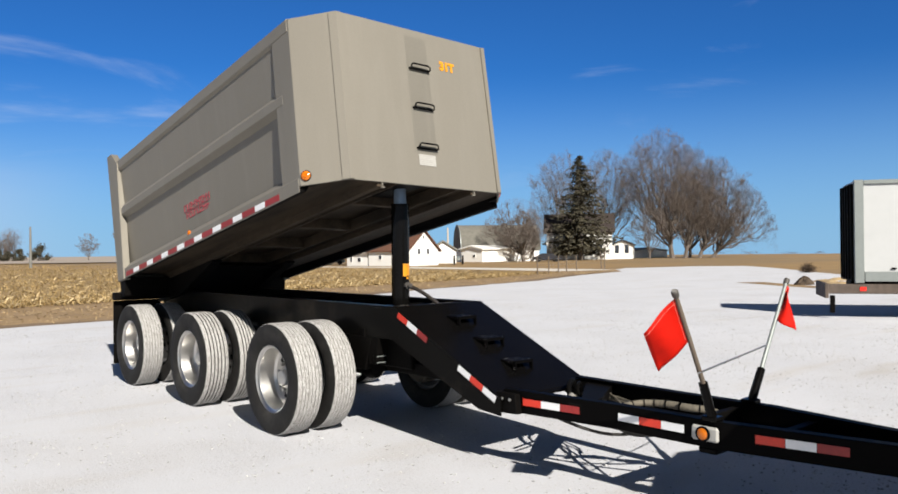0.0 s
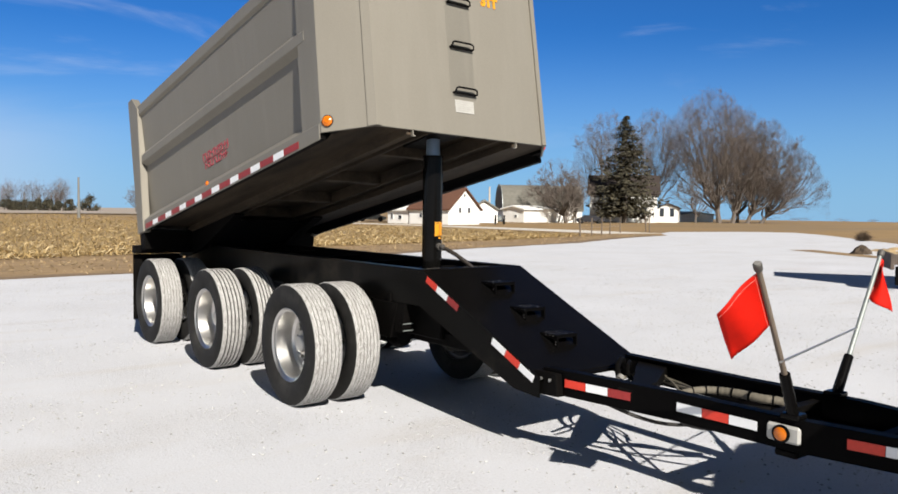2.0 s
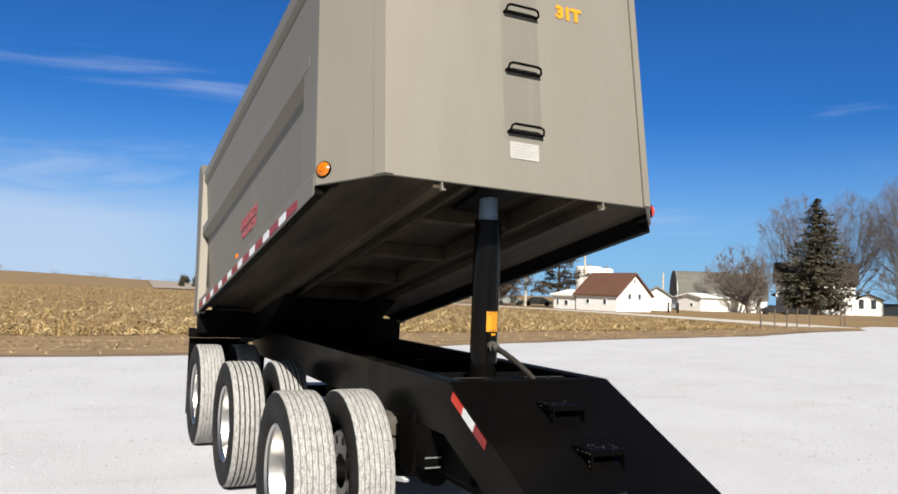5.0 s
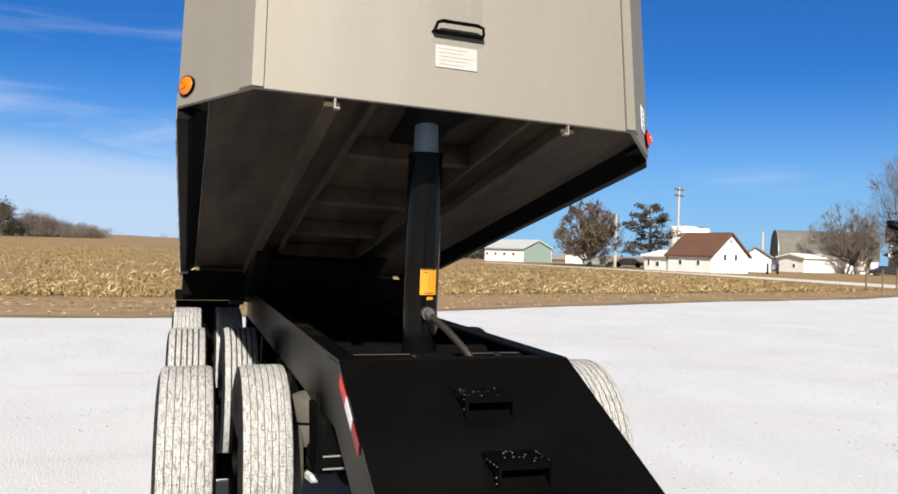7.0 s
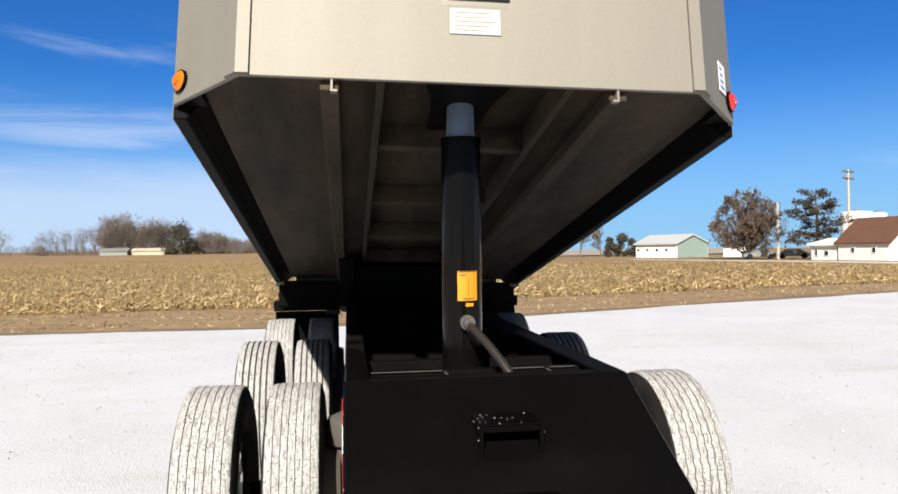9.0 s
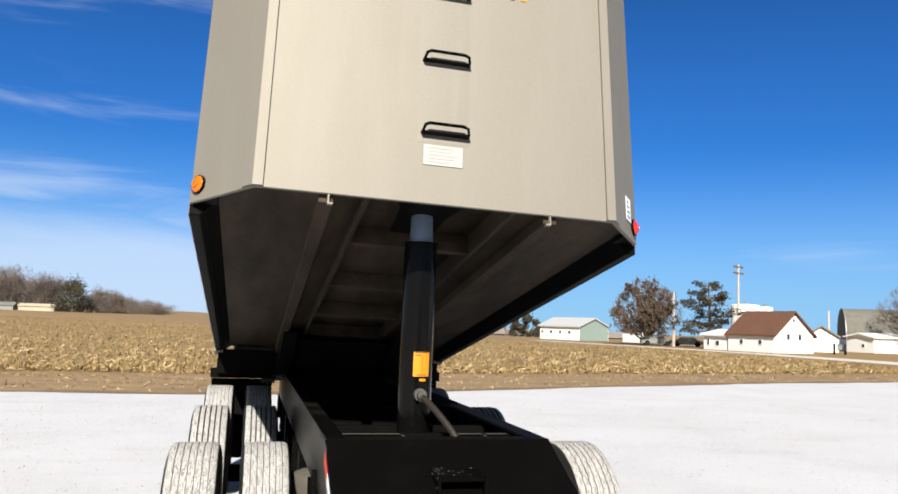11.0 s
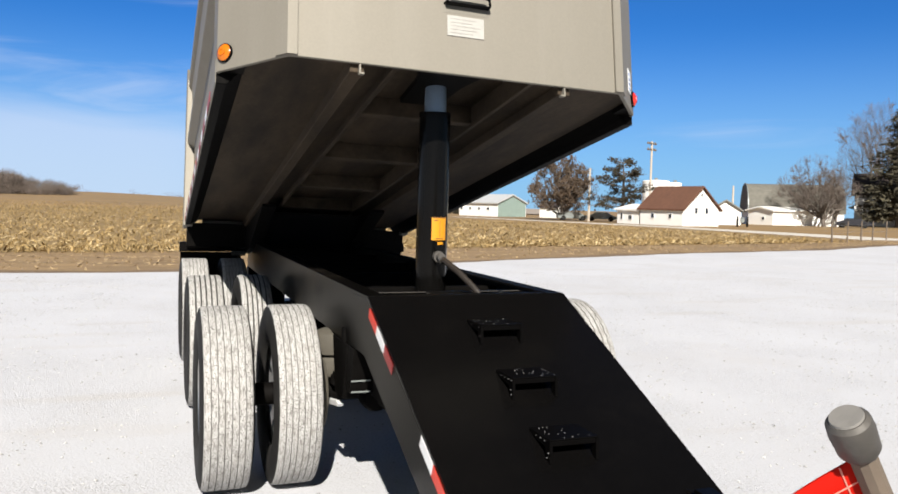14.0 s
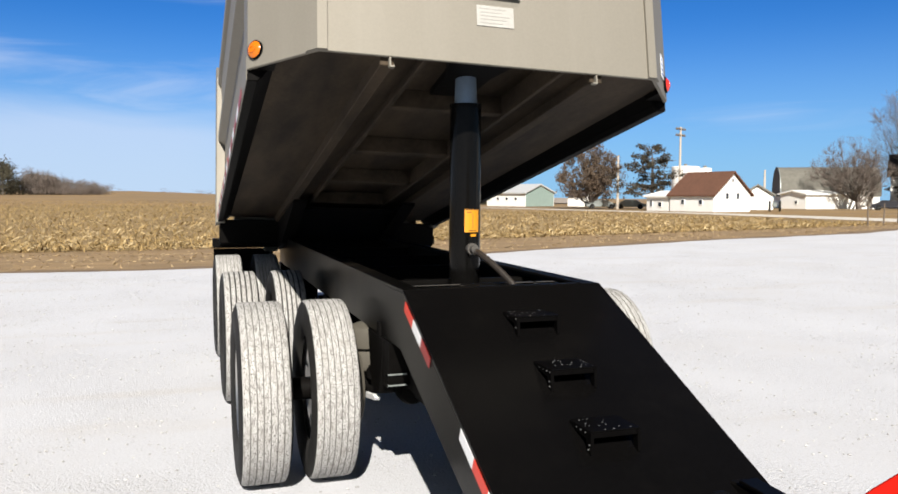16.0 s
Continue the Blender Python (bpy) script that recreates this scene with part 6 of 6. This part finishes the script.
# ---- unseen towing truck behind the camera's way, added for its shadow ----
def tow_truck():
    t = thing("tow_truck", pose(0.62, -4.62, 0.0), "unseen grey dump truck added for its shadow by the tongue", "truck")
    at = pose(0.62, -4.62, 0.0)
    P = lambda nm, bm, mt, lb="", par=None, sm=False: part(nm, bm, mt, par or t, lb, at, sm)
    w = 1.12
    # Gate height and peak are shaped by the shadow it has to cast.
    gate = P("tailgate", prism([(-w, 0.98), (w, 0.98), (w, 1.66), (0.55, 1.95), (-0.05, 2.12), (-0.60, 1.96), (-w, 1.66)], "y", -0.05, 0.0, bevel=0.006), "taupe", "peaked steel tailgate")
    for x in (-0.8, 0.0, 0.8):
        P("rib", box(x - 0.04, x + 0.04, 0.0, 0.05, 1.0, 1.48, 0.006), "taupe", "", gate)
    P("bed_floor", box(-w, w, -4.0, -0.05, 0.98, 1.06, 0.006), "black_matte")
    for x in (-w, w - 0.06):
        P("bed_side", prism([(-0.05, 1.06), (-4.0, 1.06), (-4.0, 1.72), (-0.05, 1.66)], "x", x, x + 0.06, bevel=0.006), "taupe")
    P("bed_front", box(-w, w, -4.06, -4.0, 0.98, 1.95, 0.01), "taupe")
    for x in (-0.43, 0.35):
        P("frame_rail", box(x, x + 0.08, -7.2, -0.35, 0.72, 0.97, 0.006), "black_matte")
    P("hitch_bar", box(-0.43, 0.43, -0.42, -0.34, 0.50, 0.80, 0.01), "black_matte")
    P("cab", prism([(-4.25, 0.80), (-5.75, 0.80), (-7.1, 0.80), (-7.2, 1.35), (-5.95, 1.62), (-5.55, 2.35), (-4.30, 2.38)], "x", -0.98, 0.98, bevel=0.05), "white_wall", "white truck cab and hood")
    P("windshield", prism([(-5.93, 1.66), (-5.57, 2.30), (-5.59, 2.31), (-5.96, 1.67)], "x", -0.85, 0.85), "black", "dark windshield")
    P("bumper", box(-1.05, 1.05, -7.42, -7.22, 0.50, 0.82, 0.03), "plate", "bright front bumper")
    tread = lathe([(-0.14, 0.30), (-0.14, 0.45), (-0.10, 0.49), (0.10, 0.49), (0.14, 0.45), (0.14, 0.30)], "x", 32)
    disc = lathe([(-0.06, 0.0), (-0.06, 0.31), (0.06, 0.31), (0.06, 0.0)], "x", 24)
    for y in (-2.6, -6.3):
        P("axle", tube([(-0.9, y, 0.49), (0.9, y, 0.49)], 0.06, 10), "black_matte", "", None, True)
        for x in (-0.93, 0.93):
            here = at @ pose(x, y, 0.487)
            wheel = part("wheel", tread.copy(), "rubber", t, "black truck tyre", here, True)
            part("rim", disc.copy(), "steel", wheel, "bright rim", here, True)


tow_truck()


# ---- farm buildings ----
def gable_house(name, at, width, length, eave, ridge, wall, roof, label, category="building", windows=(), side_windows=(), doors=(), over=0.3, group="farm buildings"):
    """Gable end on local y = 0, facing -y, ridge along +y; windows are (x, z, w, h) on the gable end, (y, z, w, h) on the -x side."""
    b = thing(name, at, label, category, group)
    w = width / 2
    P = lambda nm, bm, mt, lb="", par=None: part(nm, bm, mt, par or b, lb, at)
    P("wall", prism([(-w, 0), (w, 0), (w, eave), (0, ridge), (-w, eave)], "y", 0, length), wall)
    sl = Vector((w, ridge - eave)).normalized()
    for s in (-1, 1):
        ex, ez = s * (w + over * sl.x), eave - over * sl.y
        P("roof", prism([(0, ridge + 0.02), (ex, ez + 0.02), (ex, ez + 0.20), (0, ridge + 0.20)], "y", -over, length + over), roof)
    for x, z, ww, hh in windows:
        fr = P("window", box(x - ww / 2, x + ww / 2, -0.05, -0.003, z, z + hh, 0), "white_wall")
        P("pane", box(x - ww / 2 + 0.07, x + ww / 2 - 0.07, -0.06, -0.052, z + 0.07, z + hh - 0.07, 0), "pane", "", fr)
    for y, z, ww, hh in side_windows:
        fr = P("window", box(-w - 0.05, -w - 0.003, y - ww / 2, y + ww / 2, z, z + hh, 0), "white_wall")
        P("pane", box(-w - 0.06, -w - 0.052, y - ww / 2 + 0.07, y + ww / 2 - 0.07, z + 0.07, z + hh - 0.07, 0), "pane", "", fr)
    for x, ww, hh in doors:
        P("door", box(x - ww / 2, x + ww / 2, -0.06, -0.003, 0.02, hh, 0), "post_wood")
    return b


# white barn: gable end towards the lot, ridge running off to the side
gable_house("white_barn", pose(51.5, 63.6, 0, 0, 0, 12), 5.5, 5.8, 1.72, 3.95, "white_wall", "brown_roof", "white barn with a rust-brown roof and small gable windows", "barn",
            windows=((0, 3.0, 0.35, 0.45), (-0.8, 1.25, 0.5, 0.7), (0.8, 1.25, 0.5, 0.7)), side_windows=((1.6, 0.7, 0.5, 0.6), (4.0, 0.7, 0.5, 0.6)))
gable_house("lean_to_shed", pose(50.1, 69.6, 0, 0, 0, 12), 5.0, 3.2, 1.5, 2.0, "white_wall", "white_wall", "low white shed joined to the barn", "shed",
            side_windows=((1.2, 0.4, 0.6, 0.6), (2.5, 0.4, 0.4, 0.8)))
gable_house("grey_roof_shed", pose(62.6, 73.2, 0, 0, 0, -38), 3.4, 8.0, 1.75, 2.85, "white_wall", "grey_metal", "small white shed with a grey metal roof", "shed", doors=((-1.2, 0.5, 1.9),))
gable_house("white_machine_shed", pose(72.0, 78.0, 0, 0, 0, -84), 4.0, 10.5, 1.8, 2.2, "white_wall", "white_wall", "long low white machine shed", "shed", windows=((0.5, 0.6, 0.5, 0.5),))


def arched_barn():
    at = pose(75.0, 84.5, -0.3, 0, 0, -123)
    b = thing("arched_barn", at, "grey round-roofed barn with a white front rim", "barn", "farm buildings")
    arc = [(3.9 * math.cos(a), 1.9 + 3.9 * math.sin(a) ** 0.85) for a in np.linspace(0, math.pi, 17)]
    part("wall", prism([(-3.8, 0), (3.8, 0), (3.8, 1.9), (-3.8, 1.9)], "y", 0.2, 11.8), "white_wall", b, at=at)
    part("roof", prism(arc, "y", 0, 12), "barn_roof", b, "weathered grey curved roof", at)
    rim = [(4.0 * math.cos(a), 1.9 + 4.0 * math.sin(a) ** 0.85) for a in np.linspace(0, math.pi, 17)] + [(3.86 * math.cos(a), 1.9 + 3.84 * math.sin(a) ** 0.85) for a in np.linspace(math.pi, 0, 17)]
    part("front_rim", prism(rim, "y", -0.08, 0.02), "trailer_grey", b, "white arched edge", at)


arched_barn()
# storage tank tops behind the barn
for k, (x, y, r, h) in enumerate(((79.3, 111.5, 2.3, 6.6), (82.1, 110.0, 1.1, 6.3))):
    at = pose(x, y, 0)
    tk = thing("storage_tank", at, "white round storage tank behind the barn", "tank", "tanks")
    part("shell", lathe([(0, 0), (0, r), (h - 0.12, r), (h, r * 0.93), (h + 0.15, 0)], "z", 28), "white_wall", tk, at=at, smooth=True)
    part("cap", lathe([(h, 0.0), (h, 0.3), (h + 0.4, 0.3), (h + 0.5, 0)], "z", 12), "grey_metal", tk, at=at)
# metal building with a pale green end
gable_house("metal_building", pose(49.0, 104.5, 0, 0, 0, 20), 6.0, 8.6, 2.0, 3.2, "white_wall", "trailer_white", "white metal building with a pale green end wall", "building", side_windows=((2, 0.9, 0.6, 0.5), (4, 0.9, 0.6, 0.5), (6, 0.9, 0.6, 0.5), (8, 0.9, 0.6, 0.5)))
mb = bpy.data.objects["metal_building"]
part("end_wall", prism([(-2.9, 0.02), (2.9, 0.02), (2.9, 1.95), (0, 3.05), (-2.9, 1.95)], "y", -0.04, -0.004), "green_wall", mb, "pale green end wall", WORLD_OF[mb])
gable_house("small_shed", pose(56.5, 103.0, 0, 0, 0, 30), 2.6, 3.0, 1.6, 2.3, "white_wall", "dark_roof", "small white shed beside the metal building", "shed")
# farmhouse
hs = gable_house("farmhouse", pose(101.5, 76.0, 0, 0, 0, 40), 8.0, 10.5, 4.6, 7.4, "white_wall", "dark_roof", "white farmhouse with a dark roof behind a spruce", "house",
                 windows=((-2, 0.9, 1.0, 1.6), (0, 0.9, 1.0, 1.6), (2, 0.9, 1.0, 1.6), (0, 5.0, 0.9, 1.2)), side_windows=((2, 0.9, 1.0, 1.6), (5, 0.9, 1.0, 1.6), (8, 0.9, 1.0, 1.6)), over=0.5)
gable_house("white_annex", pose(102.5, 74.6, 0, 0, 0, -58), 3.4, 5.0, 2.3, 3.0, "white_wall", "dark_roof", "low white house wing with a dark roof", "house", windows=((-0.8, 0.9, 0.8, 1.5), (0.8, 0.9, 0.8, 1.5)))
gable_house("far_shed", pose(121.0, 82.0, -0.3, 0, 0, 0), 11.0, 5.0, 1.5, 2.0, "white_wall", "grey_metal", "low white shed with a grey roof behind the trees", "shed")
gable_house("distant_shed", pose(-55.0, 247.0, 1.5, 0, 0, 88), 4.0, 9.5, 1.4, 2.0, "pale_tan", "pale_tan", "distant pale farm shed by the woods", "shed")
gable_house("distant_barn", pose(-65.5, 246.0, 1.5, 0, 0, 88), 4.0, 8.0, 1.4, 2.1, "trailer_grey", "grey_metal", "distant low grey barn by the woods", "barn")


def utility_pole(x, y, h, arms, turn, label, wood="wood_pole"):
    at = pose(x, y, -0.05, 0, 0, turn)
    p = thing("utility_pole", at, label, "utility pole", "utility poles")
    part("shaft", tube([(0, 0, 0), (0, 0, h)], [0.17, 0.11], 10), wood, p, at=at, smooth=True)
    for k in range(arms):
        z = h - 0.35 - 0.75 * k
        a = part("crossarm", box(-1.2, 1.2, -0.09, 0.09, z, z + 0.19, 0.01), "post_wood", p, at=at)
        for xx in (-1.0, -0.45, 0.45, 1.0):
            part("insulator", lathe([(z + 0.19, 0), (z + 0.19, 0.05), (z + 0.31, 0.06), (z + 0.35, 0)], "z", 8), "grey_metal", a, at=at @ Matrix.Translation((xx, 0, 0)))
    return p


utility_pole(55.9, 79.1, 10.0, 2, 30, "tall wooden utility pole with two crossarms")
utility_pole(48.6, 81.2, 6.5, 0, 0, "plain pale wooden pole beside the oak")
utility_pole(20.1, 101.8, 5.2, 0, 0, "short grey wooden pole past the field", "grey_metal")
utility_pole(68.8, 79.5, 5.0, 0, 0, "thin pale pole by the sheds")

# fence at the field corner
for k, (x, y) in enumerate(((34.0, 29.9), (36.5, 31.2), (39.0, 32.5), (41.5, 33.9), (44.2, 35.2), (47.5, 35.0), (48.6, 36.2))):
    at = pose(x, y, -0.05, 0, (-3, 2, 4, -2, 1, 0, 3)[k], 20 * k)
    fp = thing("fence_post", at, "thin weathered fence post at the field corner", "fence post", "field fence posts")
    part("stake", tube([(0, 0, 0), (0.01, 0, 0.6), (0, 0, 1.25 if k < 5 else 1.5)], [0.05, 0.045, 0.04], 6), "post_wood", fp, at=at)
fw = thing("fence_wire", pose(34, 29.9, 0.9), "sagging wire strung along the fence posts", "wire")
for z in (0.55, 1.0):
    pts = [(34.0, 29.9, z), (35.2, 30.5, z - 0.04), (36.5, 31.2, z), (39.0, 32.5, z), (41.5, 33.9, z - 0.02), (44.2, 35.2, z)]
    part("strand", tube(pts, 0.006, 4), "steel", fw, at=ID)


def parked_car(x, y, turn):
    at = pose(x, y, 0, 0, 0, turn)
    c = thing("parked_car", at, "dark parked car beside the house", "car")
    part("body", prism([(-1.9, 0.25), (1.9, 0.25), (1.95, 0.6), (1.2, 0.72), (0.75, 1.12), (-0.7, 1.15), (-1.2, 0.75), (-1.95, 0.68)], "y", -0.75, 0.75, bevel=0.06), "car_paint", c, at=at)
    for xx in (-1.2, 1.2):
        for yy in (-0.72, 0.72):
            part("wheel", lathe([(-0.09, 0), (-0.09, 0.28), (-0.06, 0.31), (0.06, 0.31), (0.09, 0.28), (0.09, 0)], "y", 16), "rubber", c, at=at @ Matrix.Translation((xx, yy, 0.31)))


parked_car(77.9, 68.9, -38)
for x, y, turn in ((47.9, 84.0, -20), (51.5, 83.0, -35)):
    pale = copy_thing(bpy.data.objects["parked_car"], pose(x, y, 0, 0, 0, turn))
    tagged(pale, "pale silver car parked between the farm trees", "car", "parked pale cars")
    for kid in pale.children:
        if kid.name.startswith("body"):
            kid.data = kid.data.copy()
            kid.data.materials[0] = M["trailer_grey"]


def tractor(x, y, turn):
    at = pose(x, y, 0, 0, 0, turn)
    c = thing("tractor", at, "small old tractor by the sheds", "tractor")
    part("body", prism([(-0.9, 0.45), (1.1, 0.45), (1.1, 0.85), (0.0, 0.9), (-0.1, 1.05), (-0.9, 0.8)], "y", -0.22, 0.22, bevel=0.04), "trailer_grey", c, at=at)
    for xx, r in ((-0.55, 0.55), (0.85, 0.32)):
        for yy in (-0.5, 0.5):
            part("wheel", lathe([(-0.1, r * 0.55), (-0.1, r * 0.95), (-0.06, r), (0.06, r), (0.1, r * 0.95), (0.1, r * 0.55)], "y", 20, closed=True), "rubber", c, at=at @ Matrix.Translation((xx, yy, r)))


tractor(58.0, 65.0, 50)


def mound(name, x, y, rx, ry, h, seed, mat, label, category):
    """A small uneven heap with lumps."""
    verts, faces = [], []
    n, m = 22, 7
    for k in range(m + 1):
        f = k / m
        for i in range(n):
            a = 2 * math.pi * i / n
            bump = 1 + 0.35 * noise.noise((2.1 * math.cos(a) + seed, 2.1 * math.sin(a), 2.5 * f))
            verts.append((rx * (1 - f) * bump * math.cos(a), ry * (1 - f) * bump * math.sin(a), -0.03 + h * (1 - (1 - f) ** 2.2) * bump))
    for k in range(m):
        for i in range(n):
            q = (i + 1) % n
            faces.append((k * n + i, k * n + q, (k + 1) * n + q, (k + 1) * n + i))
    ob = part(name, (verts, [], faces), mat, None, label, pose(x, y, 0, 0, 0, 25 * seed))
    tagged(ob, "", category, group="heaps by the lot edge")


mound("dirt_mound", 29.9, 10.4, 0.5, 0.42, 0.36, 1, "dark_earth", "dark brown dirt mound at the edge of the gravel", "dirt mound")
for k, (x, y, rx, h) in enumerate(((33.2, 10.9, 0.8, 0.14), (31.6, 9.6, 0.9, 0.12), (35.4, 11.0, 0.9, 0.16))):
    mound("rubble_heap", x, y, rx, 0.5, h, 3 + k, "straw", "low pale tan rubble heap past the gravel", "rubble heap")
sheet("soil_strip", [(30.4, 13.9), (31.5, 13.2), (29.2, 9.8), (27.6, 7.2), (26.4, 7.0), (28.0, 10.2)], 0.004, "verge", "bare soil strip between the lot and the road", "soil", 0.12, 0.6)


def bush(x, y, h, seed):
    t = thing("bush", pose(x, y, land(x, y) - 0.02), "small round leafless bush on the far grass", "bush")
    rng = np.random.default_rng(seed)
    segs = []
    for k in range(500):
        a, e = rng.uniform(0, 2 * math.pi), rng.uniform(0.1, 1.5)
        d = np.array((math.cos(a) * math.cos(e), math.sin(a) * math.cos(e), math.sin(e)))
        p = rng.normal(0, 0.12 * h, 3) * (1, 1, 0) + np.array((0, 0, 0.25 * h * rng.random()))
        segs.append((p, p + d * h * rng.uniform(0.4, 0.8), 0.014, 0.006))
    part("twigs", limb_mesh(segs, 3), "dead_leaf", t, at=WORLD_OF[t])


bush(46.5, 17.9, 0.75, 5)


# ---- parked semitrailer ----
def semitrailer():
    at = pose(14.5, 2.05, 0, 0, 0, -59)   # local +x runs along the white side, +y across the body
    s = thing("semitrailer", at, "parked white box semitrailer with grey corner posts", "semitrailer")
    P = lambda nm, bm, mt, lb="", par=None: part(nm, bm, mt, par or s, lb, at)
    P("box", box(0.02, 9.0, 0.03, 1.6, 0.86, 3.12, 0.01), "trailer_white")
    P("corner_post", box(0.0, 0.20, -0.03, 0.06, 0.80, 3.14, 0.015), "trailer_grey", "grey metal corner post")
    # End turned from the sun: its shade is put in as black.
    P("end_wall", box(-0.05, 0.015, 0.08, 1.58, 0.85, 3.06, 0.006), "black_matte", "end wall blackened for its shaded side")
    for y in (0.25, 0.6, 0.95, 1.3):
        P("end_rib", box(-0.09, -0.052, y, y + 0.08, 0.88, 3.04, 0.006), "black_matte", "", None)
    P("top_rail", box(0.21, 9.0, -0.02, 0.025, 3.04, 3.13, 0.006), "trailer_grey")
    P("bottom_rail", box(0.21, 9.0, -0.03, 0.025, 0.84, 1.06, 0.006), "trailer_grey")
    P("bumper", box(-0.55, 9.0, 0.0, 0.20, 0.56, 0.78, 0.01), "rusty_steel", "rusty brown chassis rail")
    P("bumper_plate", box(-0.62, -0.54, -0.05, 1.6, 0.46, 0.80, 0.01), "rusty_steel")
    P("chassis", box(0.0, 9.0, 0.45, 1.2, 0.55, 0.83, 0.01), "black_matte")
    for x in (0.1, 0.9, 1.7):
        P("marker_lamp", box(x, x + 0.14, -0.012, -0.002, 0.62, 0.72, 0.004), "red_lens" if x < 0.5 else "tape_white", "small rail lamp")
    P("vent_slot", box(0.75, 0.85, -0.006, 0.028, 1.12, 1.15, 0), "black_matte")
    P("vent_slot", box(1.15, 1.25, -0.006, 0.028, 1.12, 1.15, 0), "black_matte")
    P("underride_leg", box(-0.5, -0.40, 0.02, 0.14, 0.12, 0.52, 0.01), "black_matte")
    for x in (1.6, 7.5):
        P("landing_leg", tube([(x, 0.25, 0.0), (x, 0.25, 0.6)], 0.06, 8), "black_matte")
        P("landing_leg", tube([(x, 1.4, 0.0), (x, 1.4, 0.6)], 0.06, 8), "black_matte")
    for x in (3.0, 4.25):
        for y in (0.25, 1.35):
            P("wheel", lathe([(-0.14, 0.28), (-0.14, 0.45), (-0.10, 0.5), (0.10, 0.5), (0.14, 0.45), (0.14, 0.28)], "y", 28, closed=True), "rubber")
            scene.collection.objects[-1].matrix_basis = Matrix.Translation((x, y, 0.5))


semitrailer()
